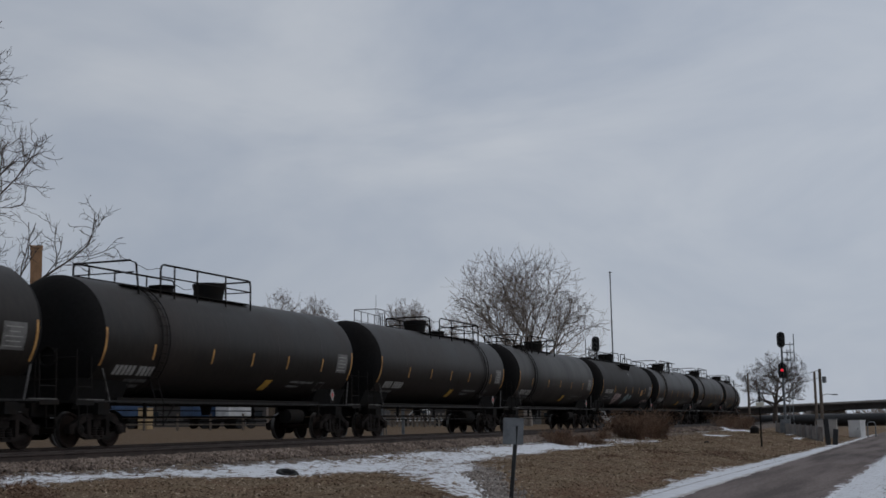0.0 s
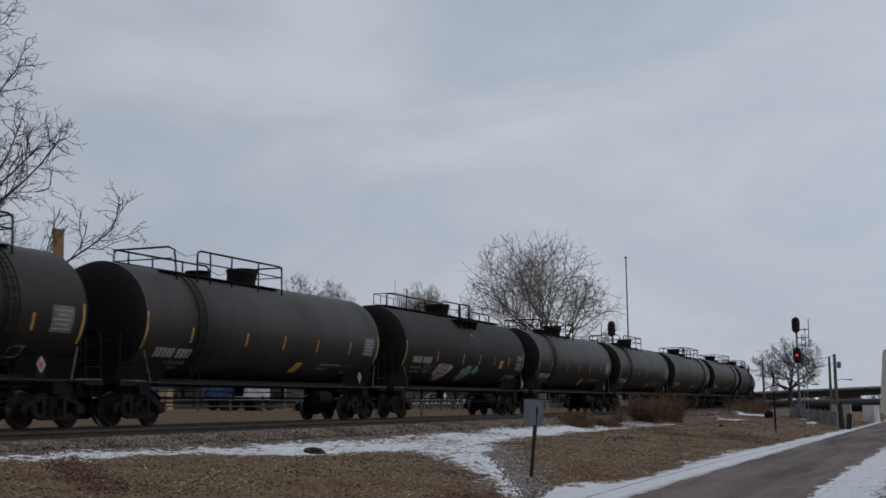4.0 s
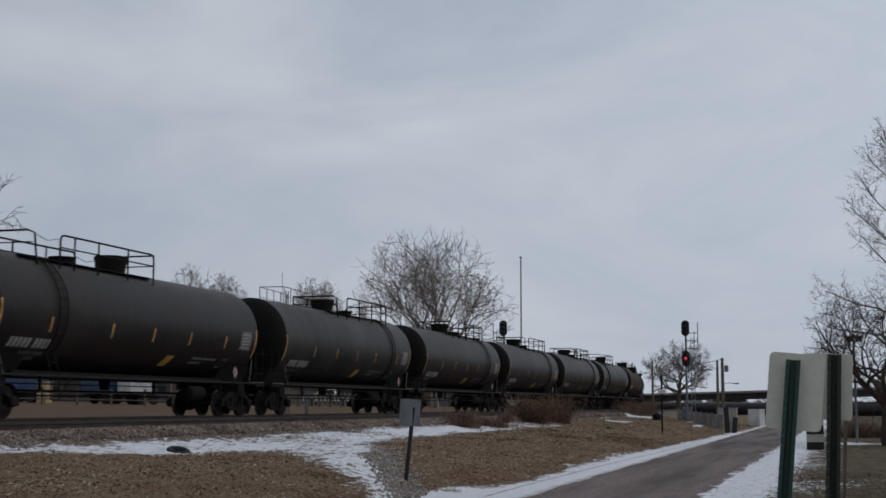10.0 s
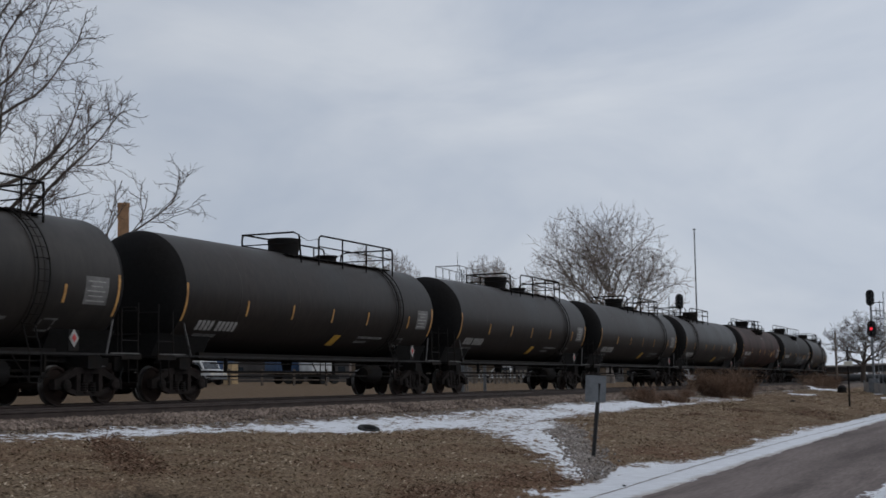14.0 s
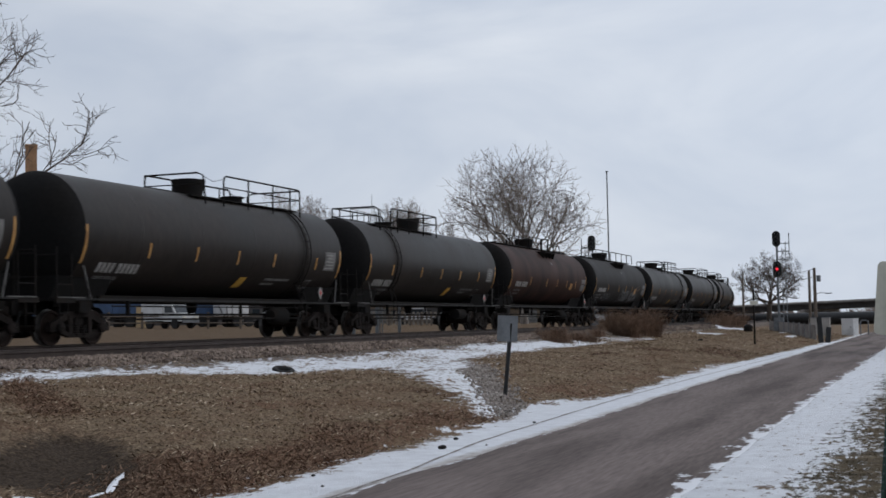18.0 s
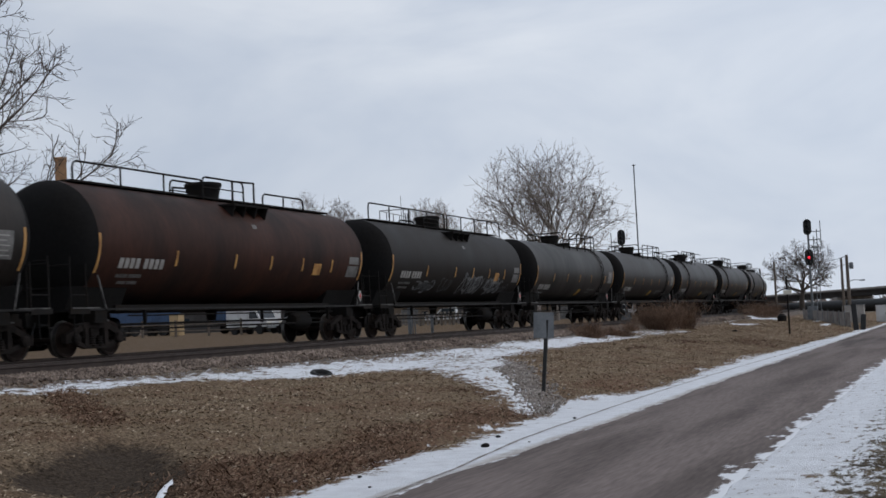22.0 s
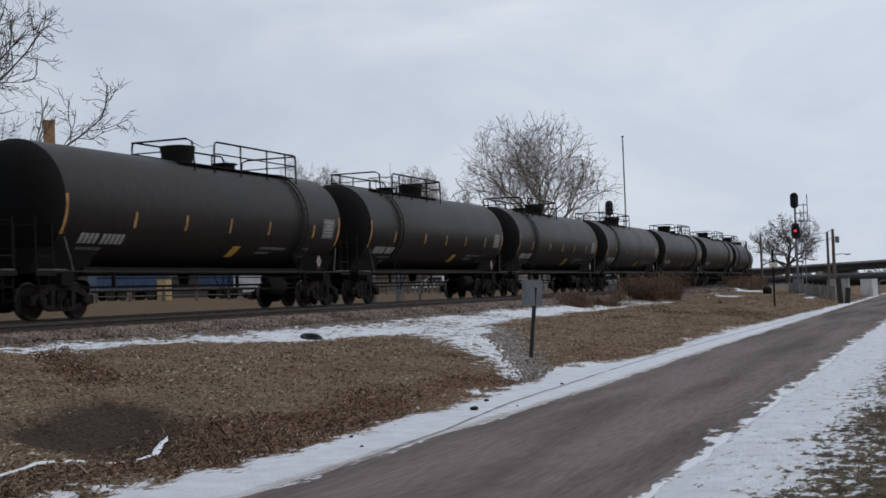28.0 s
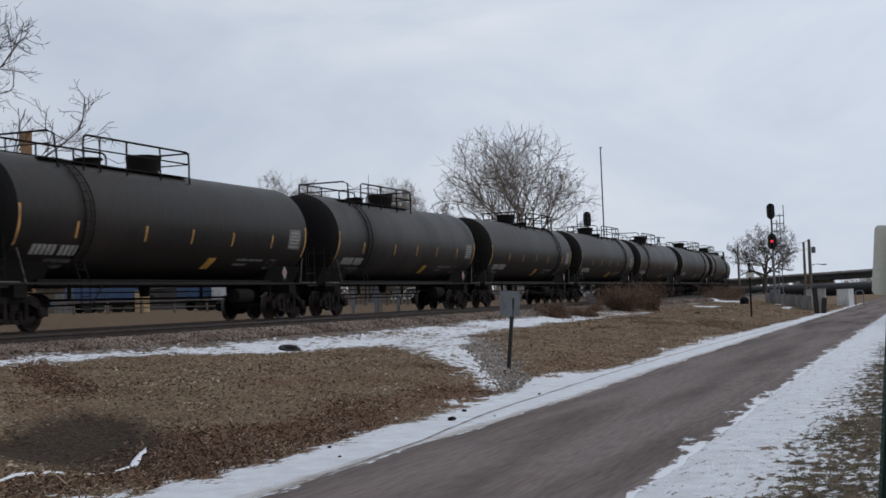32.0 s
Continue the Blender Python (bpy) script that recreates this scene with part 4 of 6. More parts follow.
def standard_car(name, shell_mat, label):
    """The common car: weld bands, a railed platform round the fittings amidships, yellow dashes along the side."""
    car = thing(name, label, "tank car", "cars of the train")
    wheelsets = []
    common_body(car, shell_mat, wheelsets)
    for y in (-5.1, -1.9, 1.3):
        part("weld_seam", Mesh().lathe([(y - 0.03, R_TANK - 0.004), (y - 0.02, R_TANK + 0.0015), (y + 0.02, R_TANK + 0.0015), (y + 0.03, R_TANK - 0.004)], "y", 56, (0, 0, Z_TANK)), shell_mat, car, smooth=40)
    for y in (4.75, 5.05):
        part("weld_band", Mesh().lathe([(y - 0.05, R_TANK - 0.01), (y - 0.04, R_TANK + 0.012), (y + 0.04, R_TANK + 0.012), (y + 0.05, R_TANK - 0.01)], "y", 56, (0, 0, Z_TANK)), shell_mat, car, smooth=40)
    for sx in (-1, 1):
        o = sx      # both sides are marked alike for someone facing them
        for y in ((-4.7, -2.2, 0.25, 2.65, 5.75) if sx > 0 else (-5.35, -2.2, 0.25, 2.65, 5.25)):
            part("reflector", Mesh().skin(y * o - 0.045, y * o + 0.045, 2.36, 2.78, sx, R_TANK, Z_TANK), YELLOW, car, "yellow reflective dash")
        py = o * (0.95 if o > 0 else 1.75)
        part("yellow_panel", Mesh().skin(py - 0.22, py + 0.22, 1.66, 1.98, sx, R_TANK, Z_TANK, slant=0.10 * o), PANEL, car, "slanted yellow panel")
        letter_bars(car, -6.85 if o > 0 else 5.05, 1.92, 0.25, 9, sx)
        letter_bars(car, -6.75 if o > 0 else 5.1, 1.74, 0.085, 15, sx, 7, PALE)
        letter_bars(car, -6.5 if o > 0 else 5.3, 1.60, 0.085, 11, sx, 5, PALE)
        panel = part("stencil_panel", Mesh().skin(6.85 * o - 0.42, 6.85 * o + 0.42, 2.36, 3.02, sx, R_TANK, Z_TANK), PALE, car, "grey stencilled data panel")
        for k, w in enumerate((0.34, 0.26, 0.32, 0.20, 0.30)):
            part("stencil_line", Mesh().skin(6.83 * o - w, 6.83 * o + w, 2.43 + 0.115 * k, 2.458 + 0.115 * k, sx, R_TANK, Z_TANK, steps=1, lift=0.010), WHITE, panel)
        lad = Mesh()
        arc = [radians(-42 + 9 * k) for k in range(13)]
        for y in (4.74, 5.12):
            lad.tube([(sx * (R_TANK + 0.07) * math.cos(a), y, Z_TANK + (R_TANK + 0.07) * math.sin(a)) for a in arc], 0.020, 5)
        for a in arc[::1]:
            lad.tube([(sx * (R_TANK + 0.07) * math.cos(a), 4.74, Z_TANK + (R_TANK + 0.07) * math.sin(a)), (sx * (R_TANK + 0.07) * math.cos(a), 5.12, Z_TANK + (R_TANK + 0.07) * math.sin(a))], 0.012, 4)
        for a in (arc[0], arc[6], arc[12]):
            for y in (4.74, 5.12):
                lad.tube([(sx * (R_TANK - 0.01) * math.cos(a), y, Z_TANK + (R_TANK - 0.01) * math.sin(a)), (sx * (R_TANK + 0.07) * math.cos(a), y, Z_TANK + (R_TANK + 0.07) * math.sin(a))], 0.016, 4)
        for y in (4.74, 5.12):
            # straight foot of the ladder down to the sill, and the stirrup below it
            lad.tube([(sx * (R_TANK + 0.07) * math.cos(arc[0]), y, Z_TANK + (R_TANK + 0.07) * math.sin(arc[0])), (sx * 1.47, y, 1.2), (sx * 1.47, y, 0.52)], 0.020, 5)
        for z in (1.55, 0.85, 0.53):
            lad.tube([(sx * (1.47 if z < 1.2 else 1.37), 4.74, z), (sx * (1.47 if z < 1.2 else 1.37), 5.12, z)], 0.014, 4)
        lad.tube([(sx * 1.47, 4.15, 1.17), (sx * 1.47, 4.74, 0.56)], 0.020, 5)
        part("side_ladder", lad, STEEL, car)
        ly = o * (3.3 if o > 0 else 4.2)
        part("stencil_line", Mesh().skin(ly - 0.85, ly + 0.85, 1.92, 1.99, sx, R_TANK, Z_TANK, steps=1, slant=0.05 * o), PALE, car)
        part("stencil_line", Mesh().skin(ly - o * 0.5 - 0.42, ly - o * 0.5 + 0.42, 1.78, 1.84, sx, R_TANK, Z_TANK, steps=1, slant=0.05 * o), PALE, car)
        m = Mesh()
        far = 0.45 if o > 0 else 0.6
        for a, b, c, d in ((4.95, 5.4, 1.96, 2.0), (4.85, 5.3, 1.70, 1.74), (4.85, 4.9, 1.74, 1.96), (5.3, 5.36, 1.74, 1.96)):
            m.skin(min((a + far) * o, (b + far) * o), max((a + far) * o, (b + far) * o), c, d, sx, R_TANK, Z_TANK, steps=1)
        part("data_box", m, PALE, car)
        part("placard_holder", Mesh().box(sx * 1.50, o * 6.15, 1.50, 0.03, 0.36, 0.50), STEEL, car)
        face = Matrix.Translation((sx * 1.522, o * 6.15, 1.55)) @ Euler((0, 0, math.pi / 2)).to_matrix().to_4x4()
        placard = part("placard", Mesh().plate([(0, -0.21), (0.17, 0), (0, 0.21), (-0.17, 0)], 0.012, face), WHITE, car, "white diamond hazard placard")
        part("placard_centre", Mesh().plate([(0, -0.10), (0.08, 0), (0, 0.10), (-0.08, 0)], 0.03, face), RED, placard)
    # railed platform on top
    top = Z_TANK + R_TANK
    for sx in (-1, 1):
        m = Mesh().box(sx * 0.66, 2.25, top - 0.13, 0.34, 7.1, 0.03)
        for y in (-0.9, 1.2, 3.3, 5.4):
            m.box(sx * 0.66, y, top - 0.21, 0.28, 0.06, 0.16)
        part("walkway", m, STEEL, car)
    near, far = 1.02, -1.02
    z0, z1 = top - 0.37, top + 0.60
    for sx in (1, -1):
        a, b = (0.30, 5.60) if sx > 0 else (-1.05, 4.25)
        m = Mesh().tube(hoop(sx * near, (a, b), z0, z1), 0.030, 6)
        part("top_railing", m, STEEL, car)
        part("mid_rail", Mesh().tube([(sx * near, a, z1 - 0.36), (sx * near, b, z1 - 0.36)], 0.022, 5), STEEL, car)
        for u in (0.30, 0.62, 0.86):
            y = a + (b - a) * u
            part("railing_post", Mesh().tube([(sx * near, y, z0), (sx * near, y, z1)], 0.028, 5), STEEL, car)
    for y, s in ((-1.05, 1), (5.60, -1)):
        # cross rails at the two ends, each bent down at the side of the gate
        m = Mesh().tube([(far * s, y, z0), (far * s, y, z1 - 0.02), (near * s * 0.86, y, z1 - 0.02), (near * s, y + 0.10 * s, z1 - 0.10), (near * s, y + 0.25 * s, z0)], 0.030, 6)
        part("end_rail", m, STEEL, car)
        part("end_mid_rail", Mesh().tube([(far * s, y, z1 - 0.36), (near * s, y, z1 - 0.36)], 0.020, 5), STEEL, car)
        part("gate_chain", Mesh().tube([(near * s, y + 0.10 * s, z1 - 0.12), (near * s, y + 0.7 * s, z1 - 0.24), (near * s, y + 1.3 * s, z1 - 0.12)], 0.010, 4), STEEL, car)
    part("fittings_housing", Mesh().lathe([(top - 0.1, 0.44), (top + 0.02, 0.45), (top + 0.36, 0.52), (top + 0.42, 0.54), (top + 0.48, 0.53), (top + 0.50, 0.4)], "z", 24, (0, -0.15, 0)), STEEL, car, smooth=35)
    part("manway", Mesh().lathe([(top - 0.1, 0.34), (top + 0.10, 0.34), (top + 0.12, 0.4), (top + 0.17, 0.4)], "z", 20, (0, 2.6, 0)), STEEL, car, smooth=35)
    part("lifting_lug", Mesh().box(0.5, 1.0, top - 0.12, 0.10, 0.22, 0.10), WORN, car)
    return car, wheelsets


def scribble(m, y0, y1, z0, z1, side, seed, strokes, width=0.035):
    """Loopy spray-can lines laid on the shell as thin raised ribbons of short pieces."""
    rnd = random.Random(seed)
    for k in range(strokes):
        cy, cz = y0 + (y1 - y0) * (k + rnd.uniform(0.2, 0.8)) / strokes, (z0 + z1) / 2 + rnd.uniform(-0.1, 0.1) * (z1 - z0)
        ry, rz = (y1 - y0) / strokes * rnd.uniform(0.4, 0.75), (z1 - z0) * rnd.uniform(0.25, 0.5)
        a0, turn = rnd.uniform(0, 6.3), rnd.uniform(3.5, 6.5)
        tilt = rnd.uniform(-0.5, 0.7)
        prev = None
        for i in range(13):
            a = a0 + turn * i / 12
            y = cy + ry * math.cos(a) + tilt * rz * math.sin(a)
            z = cz + rz * math.sin(a)
            if prev:
                py, pz = prev
                lo, hi = min(z, pz) - width / 2, max(z, pz) + width / 2
                m.skin(min(y, py) - width / 2, max(y, py) + width / 2, lo, hi, side, R_TANK, Z_TANK, steps=1, lift=0.004 + 0.0002 * k) if abs(z - pz) < abs(y - py) or abs(y - py) < width else m.skin(py - width, py + width, lo, hi, side, R_TANK, Z_TANK, steps=1, slant=(y - py) if z > pz else (py - y), lift=0.004 + 0.0002 * k)
            prev = (y, z)
    return m


def blob(m, y0, y1, z0, z1, side, seed):
    """A filled spray shape with an uneven outline."""
    rnd = random.Random(seed)
    n = 9
    for k in range(n):
        u = (k + 0.5) / n
        h = math.sin(math.pi * min(0.95, max(0.12, u))) ** 0.5
        mid = (z0 + z1) / 2 + 0.06 * math.sin(u * 7 + seed)
        a = y0 + (y1 - y0) * k / n
        m.skin(a, a + (y1 - y0) / n * 1.001, mid - (z1 - z0) / 2 * h * rnd.uniform(0.85, 1), mid + (z1 - z0) / 2 * h * rnd.uniform(0.85, 1), side, R_TANK, Z_TANK, slant=0.25)
    return m


def long_rail_car(name, shell_mat, label, rails, sprays, cage=(-1.15, 1.25, 0.62)):
    """The older car: plain shell, long hand rails on top and a bracketed platform amidships."""
    car = thing(name, label, "tank car", "cars of the train")
    wheelsets = []
    common_body(car, shell_mat, wheelsets)
    top = Z_TANK + R_TANK
    for sx in (-1, 1):
        o = sx
        for y in (-4.15, -1.0, 1.15, 3.25, 5.35):
            part("reflector", Mesh().skin(y * o - 0.045, y * o + 0.045, 2.36, 2.78, sx, R_TANK, Z_TANK), YELLOW, car, "yellow reflective dash")
        letter_bars(car, -6.75 if o > 0 else 4.7, 2.26, 0.26, 8, sx, w=0.72)
        letter_bars(car, -6.7 if o > 0 else 4.8, 2.02, 0.09, 15, sx, 7, PALE)
        letter_bars(car, -6.5 if o > 0 else 4.9, 1.86, 0.07, 15, sx, 7, PALE)
        part("yellow_panel", Mesh().skin(o * 4.3 - 0.27, o * 4.3 + 0.27, 2.25, 2.62, sx, R_TANK, Z_TANK), YELLOW, car, "faded yellow panel")
        part("stencil_panel", Mesh().skin(7.0 * o - 0.42, 7.0 * o + 0.42, 2.22, 2.60, sx, R_TANK, Z_TANK), PALE, car, "grey stencilled data panel")
        part("stencil_panel", Mesh().skin(7.05 * o - 0.38, 7.05 * o + 0.38, 2.66, 2.92, sx, R_TANK, Z_TANK), PALE, car)
        part("placard_holder", Mesh().box(sx * 1.50, o * 7.6, 1.50, 0.03, 0.36, 0.50), STEEL, car)
        face = Matrix.Translation((sx * 1.522, o * 7.6, 1.55)) @ Euler((0, 0, math.pi / 2)).to_matrix().to_4x4()
        placard = part("placard", Mesh().plate([(0, -0.21), (0.17, 0), (0, 0.21), (-0.17, 0)], 0.012, face), WHITE, car, "white diamond hazard placard")
        part("placard_centre", Mesh().plate([(0, -0.10), (0.08, 0), (0, 0.10), (-0.08, 0)], 0.03, face), RED, placard)
        for a, b, h in rails if sx > 0 else ():
            part("top_railing", Mesh().tube(hoop(sx * 0.62, (a, b), top - 0.06, top + h), 0.030, 6), STEEL, car)
            n = max(2, round((b - a) / 1.9))
            for i in range(1, n):
                y = a + (b - a) * i / n
                part("railing_post", Mesh().tube([(sx * 0.62, y, top - 0.08), (sx * 0.62, y, top + h)], 0.028, 5), STEEL, car)
        c0, c1, ch = cage
        part("cage_rail", Mesh().tube(hoop(sx * 0.58, (c0, c1), top - 0.08, top + ch), 0.030, 6), STEEL, car)
        part("mid_rail", Mesh().tube([(sx * 0.58, c0, top + ch * 0.5), (sx * 0.58, c1, top + ch * 0.5)], 0.020, 5), STEEL, car)
        m = Mesh().box(sx * 1.05, 0.30, top - 0.26, 0.75, 2.1, 0.06)
        for y in (-0.65, 0.0, 0.65, 1.30):
            m.plate([(0.7, top - 0.29), (1.42, top - 0.29), (1.30, top - 0.62), (1.15, top - 0.62)] if sx > 0 else [(-0.7, top - 0.29), (-1.15, top - 0.62), (-1.30, top - 0.62), (-1.42, top - 0.29)], 0.05, Matrix.Translation((0, y, 0)))
        part("side_platform", m, STEEL, car, "bracketed black side platform")
        if ch > 0.5:
            part("platform_gate", Mesh().tube([(sx * 1.08, -0.25, top - 0.25), (sx * 1.08, -0.25, top + 0.50), (sx * 1.08, 1.05, top + 0.54), (sx * 1.08, 1.05, top - 0.25)], 0.038, 6), STEEL, car)
        part("stencil_mark", Mesh().skin(0.35 * o - 0.13, 0.35 * o + 0.13, 3.62, 3.75, sx, R_TANK, Z_TANK), PALE, car)
    part("walkway", Mesh().box(0, 0, top + 0.01, 1.0, 14.6, 0.05), STEEL, car)
    part("fittings_housing", Mesh().lathe([(top - 0.1, 0.46), (top + 0.02, 0.47), (top + 0.38, 0.54), (top + 0.44, 0.58), (top + 0.52, 0.57), (top + 0.55, 0.4)], "z", 24, (0, -0.2, 0)), STEEL, car, smooth=35)
    for kind, y0, y1, z0, z1, mat_, seed in sprays:
        m = blob(Mesh(), y0, y1, z0, z1, 1, seed) if kind == "fill" else scribble(Mesh(), y0, y1, z0, z1, 1, seed, max(3, int((y1 - y0) / 0.32)))
        tagged(part("spray_lettering", m, mat_, car, "faded spray paint scrawl"), kind="stuff")
    return car, wheelsets


SPRAY_PINK = material("faded_pink_spray", (0.36, 0.27, 0.26), 0.8, vary=0.2, scale=3, fine=14, bump=0, dirt=(0.17, 0.12, 0.115), dirt_amount=0.4)
SPRAY_TEAL = material("faded_teal_spray", (0.16, 0.22, 0.23), 0.8, vary=0.2, scale=3, fine=14, bump=0, dirt=(0.05, 0.06, 0.065), dirt_amount=0.5)
SPRAY_DARK = material("dark_red_spray", (0.05, 0.018, 0.016), 0.8, vary=0.2, scale=3, fine=14, bump=0)
SPRAY_DIM = material("ghostly_grey_spray", (0.045, 0.046, 0.047), 0.8, vary=0.3, scale=3, fine=14, bump=0)
SPRAY_GREY = material("faded_grey_spray", (0.17, 0.175, 0.18), 0.8, vary=0.2, scale=3, fine=14, bump=0, dirt=(0.05, 0.05, 0.052), dirt_amount=0.5)

TURNED = (0, 2, 4, 5, 10, 15, 16, 17, 20, 22)     # these cars run the other way round
# greyer cars; on car 13 the paler paint stands in for reflected sky
GREY_OR_SKYLIT = (2, 6, 13, 17, 21)
WHEELSETS = []


def build_train():
    train = {}
    black, w0 = standard_car("tank_car", BLACK, "black tank car with yellow reflective dashes and top railing")
    grey, w1 = standard_car("tank_car", GREY, "grey-black tank car with top railing, on the rails")
    half = [(-7.4, -1.2, 0.50), (2.4, 5.2, 0.35)]
    soot, w2 = long_rail_car("tank_car", SOOT, "sooty black tank car with pink and teal spray paint", half,
                             [("fill", -4.0, -2.2, 1.60, 2.36, SPRAY_PINK, 1), ("line", -3.7, -2.4, 1.80, 2.20, SPRAY_DARK, 2), ("fill", -5.0, -4.5, 1.75, 2.15, SPRAY_DIM, 17), ("line", -5.2, -4.5, 1.85, 2.2, SPRAY_GREY, 8), ("fill", -0.9, 0.3, 1.6, 2.3, SPRAY_TEAL, 3), ("line", -0.8, 0.3, 1.75, 2.25, SPRAY_GREY, 4), ("fill", 0.5, 1.2, 1.9, 2.25, SPRAY_TEAL, 5), ("line", 5.6, 7.1, 1.6, 2.0, SPRAY_PINK, 6)])
    brown, w3 = long_rail_car("tank_car", BROWN, "rust-brown tank car with long top rails and faded lettering", half, [])
    scrawl, w4 = long_rail_car("tank_car", SOOT, "black tank car with pale spray paint scrawls along its side", [(-7.6, 0.3, 0.62), (0.6, 7.6, 0.62)],
                               [("line", -4.9, -3.0, 1.75, 2.2, SPRAY_GREY, 11), ("fill", -4.8, -3.2, 1.8, 2.1, SPRAY_DIM, 12), ("line", -2.2, -1.2, 1.7, 2.3, SPRAY_DIM, 13), ("line", 0.2, 2.7, 1.65, 2.55, SPRAY_GREY, 14), ("line", 0.4, 2.6, 1.75, 2.45, SPRAY_GREY, 24), ("line", 3.0, 5.4, 1.65, 2.45, SPRAY_GREY, 15), ("line", 3.2, 5.2, 1.75, 2.35, SPRAY_GREY, 25), ("line", 5.5, 6.4, 1.7, 2.1, SPRAY_DIM, 16)], cage=(-2.0, -0.3, 0.34))
    first = {0: black, 2: grey, 3: soot, 11: brown, 12: scrawl}
    for k in CARS:
        train[k] = first[k] if k in first else copy_thing(grey if k in GREY_OR_SKYLIT else black, Matrix.Identity(4))
        for truck in train[k].children:
            WHEELSETS.extend((w, w.location.y) for w in truck.children if w.name.startswith("wheelset"))
    return train


TRAIN = build_train()


# ---- bare trees ----
def polar(az, dist, z=None):
    """A place on the ground seen from the camera's stand at az degrees left of the track's direction."""
    a = radians(az)
    x, y = -math.sin(a) * dist, math.cos(a) * dist
    return (x, y, ground_z(x, y) if z is None else z)


def leader_tree(name, label, at, height, reach, seed, trunk_r=0.35, first=0.16, limbs=22, angle=(78, 28), lift=0.09, twig_r=0.012, lean=(0.0, 0.0), bark=BARK, twigs=TWIG, taper=0.75):
    """A leafless tree with one upright leader: long limbs low down and short ones near the top, each sweeping out and turning up into crooked twigs."""
    rnd = random.Random(seed)
    root = thing(name, label, "tree", at=at)
    limb, twig = Mesh(), Mesh()

    def sweep(p, d, length, n, wander, up):
        pts = [p]
        for i in range(n):
            d = (d + Vector((rnd.gauss(0, 1), rnd.gauss(0, 1), rnd.gauss(0, 0.8))) * wander + Vector((0, 0, up))).normalized()
            pts.append(pts[-1] + d * length / n)
        return pts

    def along(pts, u):
        f = u * (len(pts) - 1)
        i = min(len(pts) - 2, int(f))
        return pts[i].lerp(pts[i + 1], f - i), (pts[i + 1] - pts[i]).normalized()

    def off(way, tip, turn):
        side = Matrix.Rotation(turn, 3, way) @ way.orthogonal().normalized()
        return (way * math.cos(tip) + side * math.sin(tip)).normalized()

    stem = sweep(Vector((0, 0, -0.2)), Vector((lean[0], lean[1], 1)).normalized(), height, 14, 0.035, 0.03)
    limb.tube(stem, trunk_r, 9, cap=False, r1=0.025)
    for j in range(limbs):
        u = first + (0.97 - first) * (j + rnd.uniform(0, 0.8)) / limbs
        base, _ = along(stem, u)
        v = (u - first) / (0.97 - first)
        tip = radians(angle[0] + (angle[1] - angle[0]) * v + rnd.uniform(-9, 9))
        turn = j * 2.399 + rnd.uniform(-0.4, 0.4)
        d = Vector((math.sin(tip) * math.cos(turn), math.sin(tip) * math.sin(turn), math.cos(tip)))
        length = reach * (1 - taper * v) * rnd.uniform(0.75, 1.12)
        r = trunk_r * (1 - 0.8 * u) * rnd.uniform(0.44, 0.62)
        main = sweep(base, d, length, 8, 0.13, lift)
        limb.tube(main, r, 6, cap=False, r1=0.02)
        n1 = max(5, round(15 * length / reach))
        for k in range(n1):
            w = 0.25 + 0.74 * (k + rnd.uniform(0.1, 0.9)) / n1
            p1, way = along(main, w)
            b1 = sweep(p1, off(way, radians(rnd.uniform(28, 58)), k * 2.4 + rnd.uniform(-0.6, 0.6)), length * (0.20 + 0.24 * (1 - w)) * rnd.uniform(0.7, 1.2), 5, 0.20, 0.09)
            limb.tube(b1, max(twig_r * 1.4, r * 0.42 * (1.1 - w)), 4, cap=False, r1=twig_r)
            for q in range(5):
                p2, way2 = along(b1, 0.2 + 0.78 * (q + rnd.random()) / 5)
                b2 = sweep(p2, off(way2, radians(rnd.uniform(25, 65)), q * 2.4 + rnd.uniform(-1, 1)), rnd.uniform(0.5, 1.25) * reach / 9.5, 4, 0.28, 0.07)
                twig.tube(b2, twig_r, 3, cap=False, r1=twig_r * 0.6)
                for z in range(3):
                    p3, way3 = along(b2, 0.3 + 0.65 * rnd.random())
                    twig.tube(sweep(p3, off(way3, radians(rnd.uniform(30, 70)), rnd.uniform(0, 6.3)), rnd.uniform(0.25, 0.6) * reach / 9.5, 3, 0.3, 0.05), twig_r * 0.8, 3, cap=False, r1=twig_r * 0.5)
    part("trunk", limb, bark, root, smooth=True, fix=False)
    part("crown", twig, twigs, root, fix=False)
    return root


